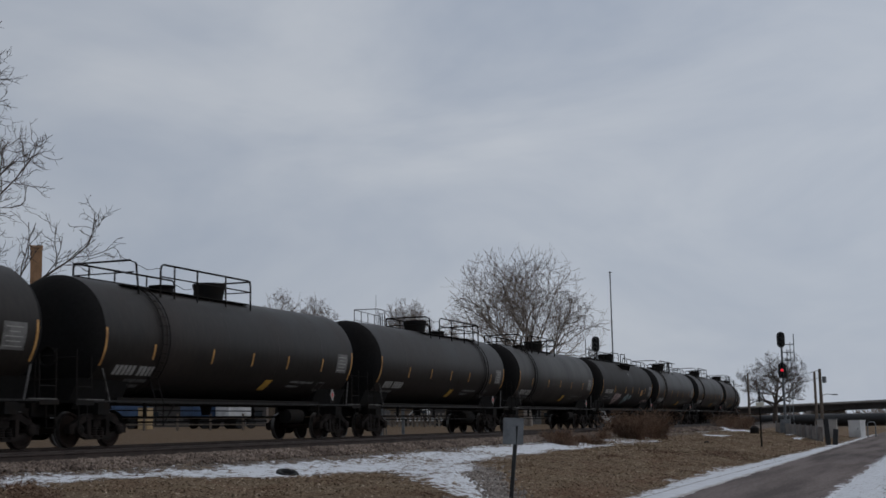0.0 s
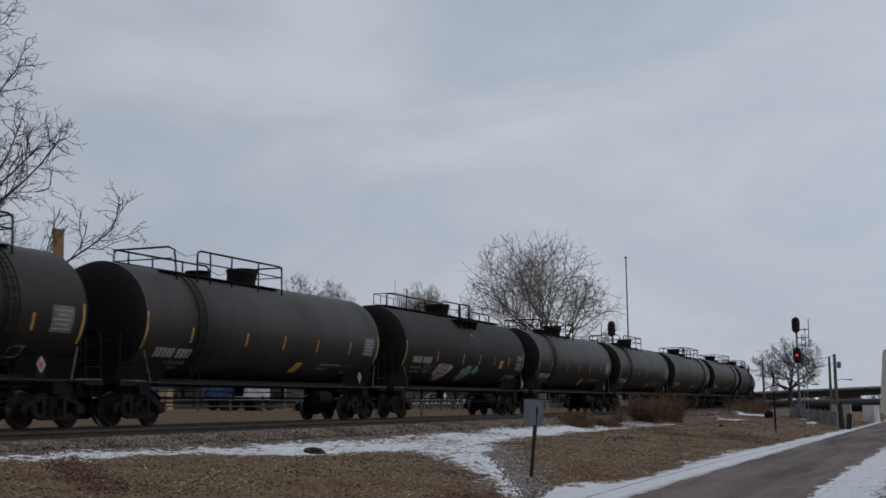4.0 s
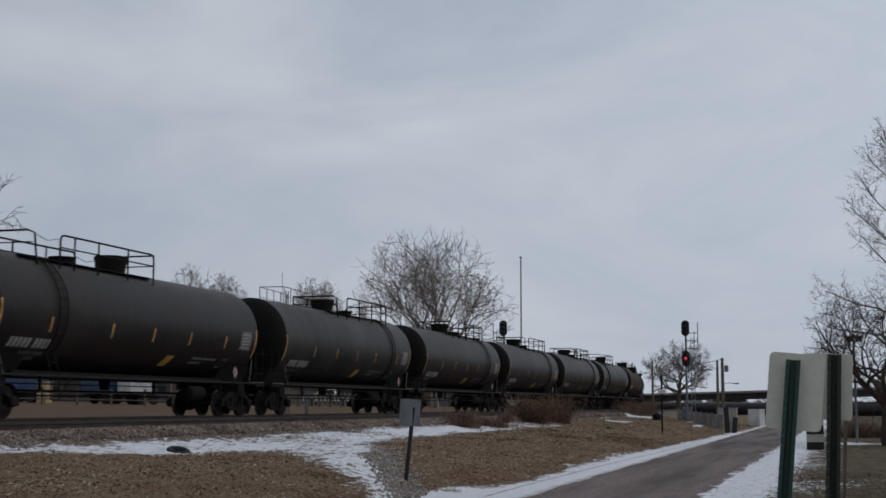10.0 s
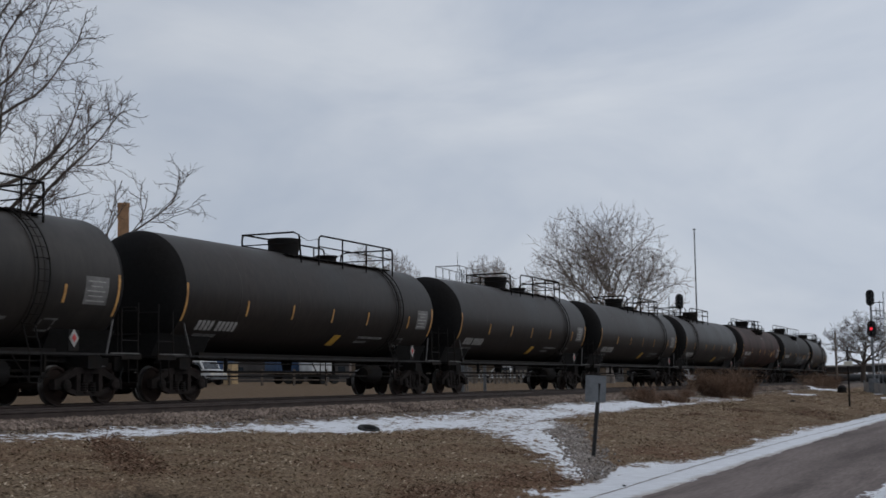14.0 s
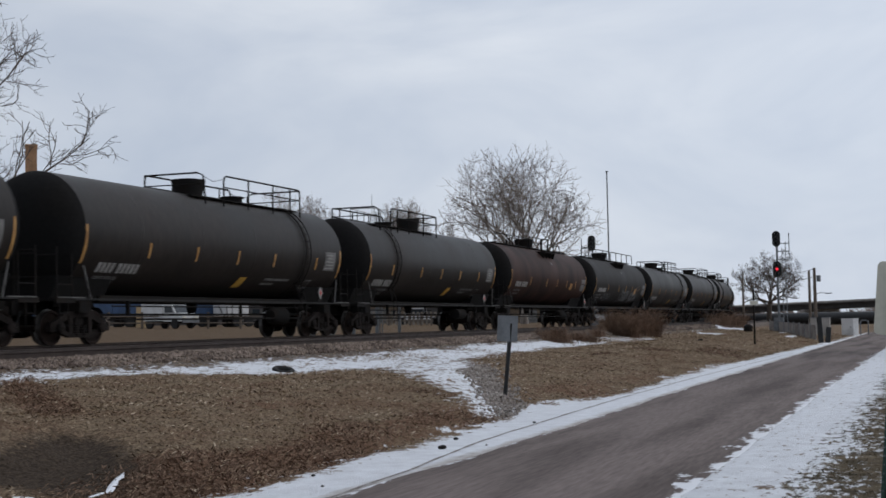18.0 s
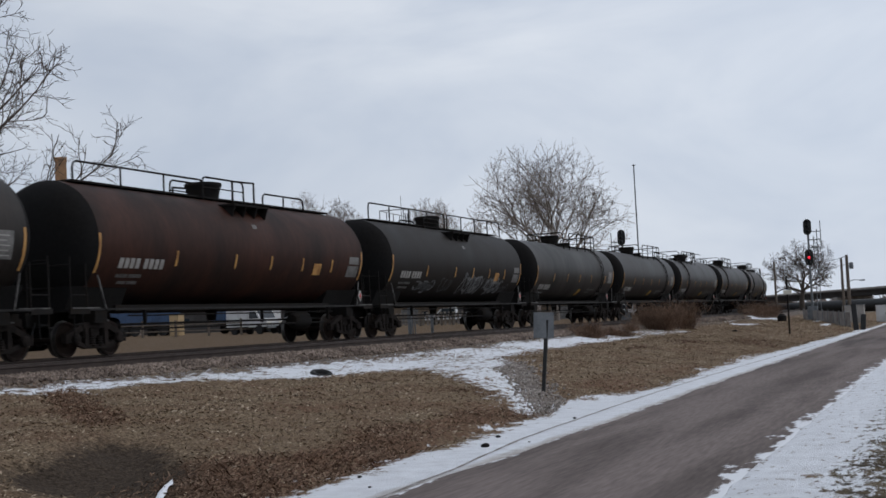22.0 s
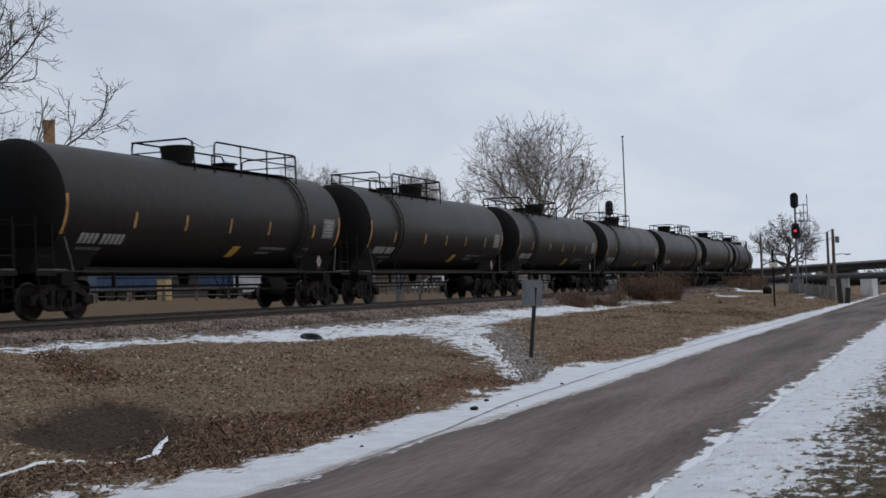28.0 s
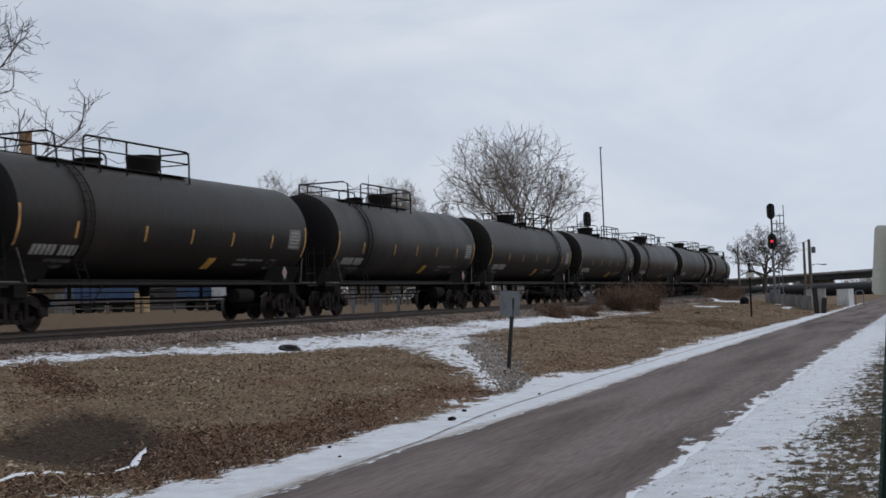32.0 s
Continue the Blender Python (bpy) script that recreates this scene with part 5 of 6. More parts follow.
def dome_tree(name, label, at, height, width, seed, trunk_r=0.4, fork_at=0.26, limbs=9, spread=(6, 72), levels=7, step=0.17, shrink=0.80, up=0.05, wander=0.10, twig_r=0.016, middle=0.55, bark=BARK, twigs=TWIG, lean=0.0):
    """A leafless tree whose trunk breaks into limbs that fork in two again and again, up to a rounded crown line."""
    rnd = random.Random(seed)
    root = thing(name, label, "tree", at=at)
    limb, twig = Mesh(), Mesh()

    def outside(q):
        a = math.atan2(q.y, q.x)
        h = (q.z - height * middle) / (height * (1 - middle) if q.z > height * middle else height * middle * 0.75)
        uneven = 1 + 0.12 * noise.noise(Vector((math.cos(a) * 2.6, math.sin(a) * 2.6, h * 2.6 + seed)))
        return ((q.x - lean * q.z) ** 2 + q.y ** 2) / (width / 2 * uneven) ** 2 + (h / uneven) ** 2 > 1.0

    def grow(p, d, length, r, level):
        pts = [p]
        for i in range(3):
            d = (d + Vector((rnd.gauss(0, 1), rnd.gauss(0, 1), rnd.gauss(0, 0.8))) * wander * (1 + 0.18 * level) + Vector((0, 0, up))).normalized()
            pts.append(pts[-1] + d * length / 3)
        gone = outside(pts[-1])
        (limb if level < 4 else twig).tube(pts, max(twig_r, r), 6 if level < 2 else (4 if level < 4 else 3), cap=False, r1=max(twig_r * 0.6, r * 0.72))
        if level >= levels or gone:
            return
        turn = rnd.uniform(0, 6.3)
        n = 2 if rnd.random() < 0.62 else 3
        for k in range(n):
            tip = radians(rnd.uniform(12, 26) if k == 0 else rnd.uniform(26, 52))
            side = Matrix.Rotation(turn + k * 6.283 / n, 3, d) @ d.orthogonal().normalized()
            grow(pts[-1], (d * math.cos(tip) + side * math.sin(tip)).normalized(), length * shrink * rnd.uniform(0.75, 1.15), r * (0.74 if k == 0 else 0.56), level + 1)
        if level > 1 and rnd.random() < 0.5:
            tip = radians(rnd.uniform(35, 70))
            side = Matrix.Rotation(rnd.uniform(0, 6.3), 3, d) @ d.orthogonal().normalized()
            grow(pts[rnd.choice((1, 2))], (d * math.cos(tip) + side * math.sin(tip)).normalized(), length * 0.6, r * 0.4, level + 2)

    stem = [Vector((rnd.gauss(0, 0.06), rnd.gauss(0, 0.06), -0.2 + (height * fork_at + 0.2) * i / 4)) for i in range(5)]
    limb.tube(stem, trunk_r, 10, cap=False, r1=trunk_r * 0.8)
    for j in range(limbs):
        tip = radians(spread[0] + (spread[1] - spread[0]) * math.sqrt((j + 0.3) / limbs))
        turn = j * 2.399 + rnd.uniform(-0.3, 0.3)
        base = stem[-1].lerp(stem[-2], rnd.uniform(0, 0.5) * j / limbs * 2)
        grow(base, Vector((math.sin(tip) * math.cos(turn), math.sin(tip) * math.sin(turn), math.cos(tip))), height * step * rnd.uniform(0.85, 1.15), trunk_r * rnd.uniform(0.34, 0.5), 0)
    part("trunk", limb, bark, root, smooth=True, fix=False)
    part("crown", twig, twigs, root, fix=False)
    return root


dome_tree("sycamore_tree", "large bare sycamore with a broad pale crown behind the track", polar(17.0, 150), 21.3, 17.6, 3, 0.50, limbs=12, levels=7, step=0.175, shrink=0.82, twig_r=0.015)
dome_tree("bare_tree", "upright bare tree far behind the train", polar(22.3, 195), 19.2, 8.4, 5, 0.30, fork_at=0.42, limbs=9, spread=(4, 42), levels=7, step=0.14, twig_r=0.022, middle=0.68)
dome_tree("bare_tree", "small bare tree leaning far behind the train", polar(20.45, 190), 17.0, 3.2, 8, 0.22, fork_at=0.5, limbs=5, spread=(4, 34), levels=6, step=0.12, twig_r=0.024, middle=0.75, lean=0.04)
dome_tree("bare_tree", "far bare tree showing over the tank cars", polar(26.15, 195), 19.8, 6.2, 9, 0.30, fork_at=0.45, limbs=8, spread=(4, 38), levels=7, step=0.13, twig_r=0.022, middle=0.70)
dome_tree("bare_tree", "far bare tree with a thin crown", polar(27.7, 195), 20.8, 6.6, 10, 0.28, fork_at=0.45, limbs=7, spread=(4, 38), levels=6, step=0.14, twig_r=0.022, middle=0.70)
dome_tree("bare_tree", "slender bare sapling far behind the train", polar(25.1, 195), 17.3, 2.4, 11, 0.14, fork_at=0.6, limbs=4, spread=(4, 30), levels=5, step=0.10, twig_r=0.022, middle=0.75, lean=0.05)
leader_tree("bare_tree", "tall bare tree with sweeping limbs beside the brick chimney", polar(43.3, 75), 22.8, 12.3, 14, 0.38, limbs=28, angle=(72, 26), taper=0.64, lift=0.085, twig_r=0.019, lean=(-0.02, 0.0), bark=OPENBARK, twigs=OPENTWIG)
dome_tree("bare_tree", "bare tree with spreading limbs behind the signal", polar(6.5, 165), 9.9, 8.6, 15, 0.34, fork_at=0.24, limbs=9, spread=(10, 82), levels=8, step=0.17, twig_r=0.010, wander=0.16, middle=0.52, bark=OPENBARK, twigs=OPENTWIG)
leader_tree("bare_tree", "tall bare conical tree on the lawn beside the lane", polar(-2.9, 63), 14.0, 5.6, 18, 0.15, first=0.10, limbs=36, twig_r=0.0075, angle=(82, 30), lift=0.04, bark=OPENBARK, twigs=OPENTWIG)
dome_tree("bare_tree", "low bare tree with a thick dark fork on the lawn", polar(-2.05, 58), 7.8, 8.0, 21, 0.27, fork_at=0.24, limbs=8, spread=(14, 80), levels=7, step=0.17, twig_r=0.007, wander=0.16, middle=0.52, bark=DARKBARK, twigs=DARKTWIG)


# ---- signals, poles and signs ----
def signal(name, label, at, heads, lit, ladder_side):
    s = thing(name, label, "railway signal", "railway signals", at=at)
    top = heads[0] + 0.3
    part("mast", Mesh().tube([(0, 0, 0), (0, 0, top - 0.4)], 0.10, 12, r1=0.075), GALV, s, smooth=40)
    part("base_box", Mesh().box(0, 0, 0.5, 0.7, 0.6, 1.0), GALV, s)
    for i, z in enumerate(heads):
        # an oval black target with hooded lenses, facing the viewer
        m = Mesh().plate([(0.30 * math.cos(a), 0.30 * math.copysign(1, math.sin(a)) + 0.30 * math.sin(a)) for a in [2 * math.pi * (k + 0.5) / 28 for k in range(28)]], 0.04, Matrix.Translation((0, -0.28, z)))
        head = part("target", m, SIGNAL, s)
        part("head_case", Mesh().box(0, -0.12, z, 0.34, 0.32, 1.0), SIGNAL, head)
        for j, dz in enumerate((0.34, 0.0, -0.34)):
            hood = Mesh()
            n = 14
            for y in (-0.30, -0.62):
                for k in range(n + 1):
                    a = math.pi * (-0.15 + 1.3 * k / n)
                    hood.v.append((0.12 * math.cos(a), y, z + dz + 0.12 * math.sin(a)))
            for k in range(n):
                hood.f.append((k, k + 1, n + 2 + k, n + 1 + k))
            part("hood", hood, SIGNAL, head)
            on = (i, j) == lit
            part("lens", Mesh().lathe([(-0.33, 0.02), (-0.315, 0.10), (-0.302, 0.105)], "y", 16, (0, 0, z + dz)), LENS if on else GLASSY, head, "lit red lens" if on else "")
    if ladder_side:
        m = Mesh()
        for dx in (0.36, 0.62):
            m.tube([(ladder_side * dx * 1.0, 0.1, 0.0), (ladder_side * dx, 0.1, top - (0.5 if dx > 0.5 else 1.0))], 0.03, 5)
        for k in range(int((top - 0.8) / 0.33)):
            m.tube([(ladder_side * 0.36, 0.1, 0.2 + 0.33 * k), (ladder_side * 0.62, 0.1, 0.2 + 0.33 * k)], 0.014, 4)
        part("ladder", m, GALV, s)
        m = Mesh()
        for z in (heads[0] - 0.35, heads[0] - 0.95, heads[0] - 1.55):
            m.tube([(0, 0, z), (ladder_side * 0.9, 0.1, z)], 0.035, 5)
        m.tube([(ladder_side * 0.9, 0.1, heads[0] - 1.6), (ladder_side * 0.9, 0.1, heads[0] + 0.45)], 0.035, 5)
        part("cage_bracket", m, GALV, s)
    return s


signal("railway_signal", "two-headed railway signal mast with ladder, red lens lit", (-10.80, 101.3, 0.60), (6.95, 4.65), (1, 1), 1)
signal("railway_signal", "single-headed railway signal mast showing above the train", (-24.55, 99.0, 0.85), (6.78,), None, -1)


def pole(name, label, at, height, r, mat, lean=(0, 0), cat="pole"):
    p = thing(name, label, cat, at=at)
    part("shaft", Mesh().tube([(0, 0, -0.2), (lean[0], lean[1], height)], r, 10, r1=r * 0.7), mat, p, smooth=40)
    return p


mast = pole("radio_mast", "tall thin grey radio mast beyond the trees", (-43.26, 183.8, 0.7), 22.3, 0.125, GALV, cat="mast")
part("finial", Mesh().lathe([(22.25, 0.05), (22.35, 0.28), (22.5, 0.05)], "z", 8), GALV, mast)
pole("utility_pole", "leaning grey wooden utility pole", (-11.3, 134.4, 0.2), 6.0, 0.16, WOODPOLE, cat="utility pole")
lamp_pole = pole("utility_pole", "grey wooden utility pole with transformer and street lamp", (-9.3, 116.0, 0.1), 5.7, 0.17, WOODPOLE, cat="utility pole")
part("transformer", Mesh().lathe([(4.5, 0.14), (4.55, 0.18), (5.0, 0.18), (5.06, 0.1)], "z", 14, (0.34, 0, 0)), GALV, lamp_pole)
part("lamp_arm", Mesh().tube([(0.1, 0, 3.45), (0.5, 0, 3.55), (0.95, 0, 3.5)], 0.03, 6), GALV, lamp_pole)
part("lamp_head", Mesh().box(1.15, 0, 3.48, 0.45, 0.2, 0.1), GALV, lamp_pole)
pole("utility_pole", "thin wooden pole beside the track beyond the train", (-17.9, 135.0, 0.6), 5.7, 0.13, WOODPOLE, cat="utility pole")


def loading_platform():
    """A raised steel walkway beside the far side of the track: only its pale railing shows over the cars."""
    p = thing("loading_platform", "raised steel walkway with pale pipe railing beyond the train", "platform", at=(-27.8, 64.2, 0.80))
    p.rotation_euler = (0, 0, radians(6))
    top, half = 5.80, 2.3
    part("deck", Mesh().box(0, 0, top, 1.5, 2 * half, 0.10), GALV, p)
    for sx in (-0.65, 0.65):
        part("beam", Mesh().box(sx, 0, top - 0.19, 0.12, 2 * half, 0.26), GALV, p)
        for sy in (-half + 0.3, half - 0.3):
            part("leg", Mesh().box(sx, sy, top / 2 - 0.2, 0.14, 0.14, top - 0.2), GALV, p)
        part("top_rail", Mesh().tube([(sx, -half, top + 1.10), (sx, half, top + 1.10)], 0.024, 6), PALESTEEL, p)
        part("mid_rail", Mesh().tube([(sx, -half, top + 0.58), (sx, half, top + 0.58)], 0.020, 6), PALESTEEL, p)
        for k in range(5):
            y = -half + 2 * half * k / 4
            part("railing_post", Mesh().tube([(sx, y, top), (sx, y, top + 1.10)], 0.026, 6), PALESTEEL, p)
    part("end_rail", Mesh().tube([(-0.65, -half, top + 1.10), (0.65, -half, top + 1.10)], 0.024, 6), PALESTEEL, p)
    part("antenna", Mesh().tube([(0.0, -0.6, top), (0.0, -0.6, top + 2.0)], 0.022, 6, r1=0.012), PALESTEEL, p)
    part("ladder", Mesh().tube([(0.9, -half, 0), (0.75, -half, top + 0.9)], 0.03, 5).tube([(0.9, -half + 0.4, 0), (0.75, -half + 0.4, top + 0.9)], 0.03, 5), GALV, p)


PALESTEEL = material("pale_grey_pipe_steel", (0.22, 0.22, 0.23), 0.6, 0.2, vary=0.1, scale=3, fine=30, bump=0.03)
loading_platform()


def flood_lamp():
    p = thing("flood_lamp", "slim pole with two dark floodlights on the lawn", "lamp", at=polar(-0.85, 62))
    part("pole", Mesh().tube([(0, 0, -0.1), (0, 0, 4.75)], 0.06, 8, r1=0.045), GALV, p)
    for sx in (-1, 1):
        part("lamp_head", Mesh().box(sx * 0.20, 0, 4.80, 0.26, 0.22, 0.22, Euler((0.3, 0, 0)).to_matrix().to_4x4()), SIGNAL, p)
    part("cross_arm", Mesh().box(0, 0, 4.68, 0.6, 0.05, 0.05), SIGNAL, p)


flood_lamp()


def marker_post():
    """Sign seen from behind on a leaning post at the foot of the bank."""
    s = thing("sign_post", "small grey sign on a leaning dark post at the bank's foot", "sign", at=(-8.43, 26.0, 0.0))
    part("post", Mesh().box(0.09, 0.03, 0.78, 0.075, 0.05, 1.75, Euler((0, radians(6), 0)).to_matrix().to_4x4()), SIGNAL, s)
    m = Mesh().plate([(-0.21, -0.27), (0.21, -0.27), (0.21, 0.27), (-0.21, 0.27)], 0.006, Matrix.Translation((0.2, -0.01, 1.53)) @ Euler((0, radians(3), radians(20))).to_matrix().to_4x4())
    part("plate", m, GALV, s, "bare grey metal plate")
    return s


marker_post()


def u_post(parent, x, y, z0, z1, tilt, paint=GREENPOST):
    """A green U-channel post with a row of punched holes."""
    m = Mesh()
    rot = Matrix.Translation((x, y, z0)) @ Euler((0, radians(tilt), 0)).to_matrix().to_4x4()
    h = z1 - z0
    hat = [(-0.040, 0.024), (-0.040, 0.018), (-0.022, 0.018), (-0.016, -0.014), (0.016, -0.014), (0.022, 0.018), (0.040, 0.018), (0.040, 0.024), (0.018, 0.024), (0.012, -0.008), (-0.012, -0.008), (-0.018, 0.024)]
    m.plate(hat, h, rot @ Matrix.Translation((0, 0, h / 2)) @ Matrix.Rotation(math.pi / 2, 4, "X"))
    post = part("post", m, paint, parent)
    holes = Mesh()
    n = int(h / 0.0508)
    for i in range(n):
        holes.lathe([(-0.0262, 0.005), (-0.0238, 0.005)], "y", 6, (-0.031, 0, 0.05 + 0.0508 * i))
    ob = tagged(part("punched_hole", holes, GALV, post), kind="stuff")
    ob.matrix_basis = rot
    return post


def rounded(w, h, r):
    pts = []
    for cx, cz, a0 in ((w / 2 - r, h / 2 - r, 0), (-w / 2 + r, h / 2 - r, 90), (-w / 2 + r, -h / 2 + r, 180), (w / 2 - r, -h / 2 + r, 270)):
        for k in range(6):
            a = radians(a0 + 18 * k)
            pts.append((cx + r * math.cos(a), cz + r * math.sin(a)))
    return pts


RUSTPOST = material("weathered_brown_post", (0.040, 0.046, 0.036), 0.7, vary=0.2, scale=4, fine=40, bump=0.05, dirt=(0.03, 0.04, 0.033), dirt_amount=0.4, spec=0.2)


def road_signs():
    s = thing("road_sign", "white-backed road sign on a green punched post", "sign", "roadside signs", at=(-0.25, 8.3, 0))
    u_post(s, -0.065, -0.03, 0.0, 1.95, 5.2)
    part("plate", Mesh().plate(rounded(0.305, 0.43, 0.03), 0.003, Matrix.Translation((0.115, 0.01, 1.765)) @ Euler((0, radians(5.2), radians(4))).to_matrix().to_4x4()), ALUM, s, "pale sign back")
    s = thing("road_sign", "white-backed road sign on a taller weathered steel post", "sign", "roadside signs", at=(0.0, 8.75, 0))
    u_post(s, 0.0, -0.03, 0.0, 1.99, 2.4, RUSTPOST)
    part("plate", Mesh().plate(rounded(0.27, 0.39, 0.03), 0.003, Matrix.Translation((0.045, 0.01, 1.80)) @ Euler((0, radians(2.4), radians(-4))).to_matrix().to_4x4()), ALUM, s, "pale sign back")
    marker = part("marker_plate", Mesh().box(-0.042, 0.030, 1.545, 0.10, 0.006, 0.24), ALUM, s, "striped black and cream marker plate")
    for z, h in ((1.635, 0.055), (1.545, 0.05), (1.45, 0.045)):
        part("stripe", Mesh().box(-0.042, 0.024, z, 0.098, 0.006, h), SIGNAL, marker)
    t = thing("small_sign", "thin post with a narrow pale plate on the lawn", "sign", at=(0.16, 25.0, 0.02))
    part("post", Mesh().box(0, 0, 0.85, 0.06, 0.05, 1.75, Euler((0, radians(3), 0)).to_matrix().to_4x4()), WOODPOLE, t)
    part("plate", Mesh().box(0.11, -0.04, 1.6, 0.12, 0.01, 0.38), ALUM, t)


road_signs()


def trackside_post():
    p = thing("trackside_post", "thin dark post with a small white plate on the bank", "post", at=(-8.6, 69.0, 0.12))
    part("post", Mesh().tube([(0, 0, -0.1), (0.0, 0, 3.1)], 0.045, 8), STEEL, p)
    part("plate", Mesh().box(0.02, -0.06, 2.28, 0.42, 0.02, 0.22), ALUM, p)
    b = thing("junction_box", "small dark round junction box on a stub beside the rails", "box", at=(-12.5, 96.6, 0.55))
    part("stub", Mesh().tube([(0, 0, 0), (0, 0, 0.4)], 0.12, 8), STEEL, b)
    part("case", Mesh().lathe([(0.0, 0.2), (0.08, 0.32), (0.45, 0.32), (0.6, 0.15)], "z", 14), STEEL, b)


trackside_post()


def old_tyre():
    t = thing("tyre", "old black tyre lying flat in the snow", "tyre", at=(-13.4, 25.9, 0.69))
    prof = [(0.20 + 0.055 * math.cos(a), 0.055 * math.sin(a)) for a in [2 * math.pi * k / 12 for k in range(12)]]
    m = Mesh()
    n = 28
    for k in range(n):
        a = 2 * math.pi * k / n
        for r, z in prof:
            m.v.append((r * math.cos(a), r * math.sin(a), z))
    for k in range(n):
        for i in range(12):
            a, b = k * 12 + i, k * 12 + (i + 1) % 12
            c, d = ((k + 1) % n) * 12 + i, ((k + 1) % n) * 12 + (i + 1) % 12
            m.f.append((a, b, d, c))
    part("carcass", m, RUBBER, t, smooth=True)
    t.rotation_euler = (radians(8), radians(14), 0)


old_tyre()


# ---- bridge and things at the far end of the lane ----
def overpass():
    b = thing("overpass", "long dark steel girder overpass on concrete piers", "bridge", at=(0, 0, 0))
    a, c = Vector((-60, 285, 0)), Vector((70, 165, 0))
    d = (c - a).normalized()
    ang = math.atan2(d.y, d.x)
    L = (c - a).length
    mid = (a + c) / 2
    place = Matrix.Translation(mid - Vector((0, 0, 0.1))) @ Matrix.Rotation(ang, 4, "Z") @ Matrix.Rotation(-0.0125, 4, "Y")
    part("deck", Mesh().box(0, 0, 4.3, L, 9.0, 0.22, place), GIRDER, b)
    part("parapet", Mesh().box(0, -4.4, 4.55, L, 0.25, 0.32, place), CONCRETE, b)
    for oy in (-3.8, 0, 3.8):
        m = Mesh().box(0, oy, 3.78, L, 0.08, 0.78, place).box(0, oy, 3.38, L, 0.5, 0.06, place).box(0, oy, 4.16, L, 0.5, 0.06, place)
        part("girder", m, GIRDER, b)
    for i in range(8):
        x = -L / 2 + 12 + i * (L - 24) / 7
        for oy in (-3.2, 3.2):
            part("pier", Mesh().tube([tuple(place @ Vector((x, oy, -1.5))), tuple(place @ Vector((x, oy, 2.9)))], 0.5, 12), CONCRETE, b)
        part("pier_cap", Mesh().box(x, 0, 3.08, 1.2, 8.4, 0.55, place), CONCRETE, b)


overpass()


def low_bridge():
    """A lower, older bridge of rounded plate girders beneath the overpass."""
    b = thing("rail_bridge", "low black plate girder bridge beneath the overpass", "bridge")
    a, c = Vector((-40, 190, 0)), Vector((75, 128, 0))
    d = c - a
    n = 9
    for i in range(n):
        p, q = a.lerp(c, i / n), a.lerp(c, (i + 0.985) / n)
        part("girder_span", Mesh().tube([tuple(p + Vector((0, 0, 1.3))), tuple(q + Vector((0, 0, 1.3)))], 0.8, 14), SIGNAL, b, smooth=40)
        part("bearing", Mesh().box(p.x, p.y, 0.5, 1.2, 1.2, 1.6), CONCRETE, b)


low_bridge()


FENCE = material("pale_grey_fence_sheet", (0.27, 0.25, 0.235), 0.8, vary=0.12, scale=1.5, fine=15, bump=0.05, dirt=(0.15, 0.13, 0.12), dirt_amount=0.4, spec=0.15)


def panel_fence():
    f = thing("panel_fence", "grey corrugated fence panels stepping down the bank", "fence", at=(0, 0, 0))
    a, c = Vector((-11.8, 104.0, 0.3)), Vector((-7.2, 90.0, 0.0))
    n = 9
    for i in range(n):
        p, q = a.lerp(c, i / n), a.lerp(c, (i + 0.97) / n)
        d = q - p
        m = Mesh()
        side = Vector((-d.y, d.x, 0)).normalized() * 0.03
        for k in range(13):
            g = p + d * (k / 12) + side * (1 if k % 2 else -1)
            m.v += [(g.x, g.y, g.z), (g.x, g.y, g.z + 1.05)]
        for k in range(12):
            m.f.append((2 * k, 2 * k + 2, 2 * k + 3, 2 * k + 1))
        part("panel", m, FENCE, f)
        part("fence_post", Mesh().tube([tuple(p + Vector((0, 0, -0.3))), tuple(p + Vector((0, 0, 1.15)))], 0.05, 6), GALV, f)


panel_fence()
stump = thing("timber_post", "thick dark timber post leaning beside the lane", "post", at=(-6.45, 84.0, 0.0))
part("timber", Mesh().box(0, 0, 0.72, 0.30, 0.30, 1.75, Euler((0, radians(-3), 0)).to_matrix().to_4x4()), SIGNAL, stump)
part("stub", Mesh().box(0.38, 0.25, 0.42, 0.30, 0.30, 1.15, Euler((0, radians(5), 0)).to_matrix().to_4x4()), SIGNAL, stump)
block = thing("equipment_box", "white painted steel equipment box with a door beside the lane", "cabinet", at=(-6.35, 113.0, 0.0))
block.rotation_euler = (0, 0, radians(-24))
part("body", Mesh().box(0, 0, 0.66, 1.05, 0.9, 1.36), WHITEPAINT, block)
part("lid", Mesh().box(0, 0, 1.37, 1.12, 0.97, 0.06), WHITEPAINT, block)
door = part("door", Mesh().box(0, -0.465, 0.68, 0.86, 0.03, 1.15), WHITEPAINT, block)
part("handle", Mesh().box(0.32, -0.495, 0.7, 0.04, 0.04, 0.16), GALV, door)
cab = thing("relay_cabinet", "pale concrete cabinet beside the fence", "cabinet", at=(-8.0, 104.0, 0.1))
part("body", Mesh().box(0, 0, 0.65, 1.4, 1.1, 1.5), CONCRETE, cab)
part("lid", Mesh().box(0, 0, 1.43, 1.5, 1.2, 0.06), GALV, cab)


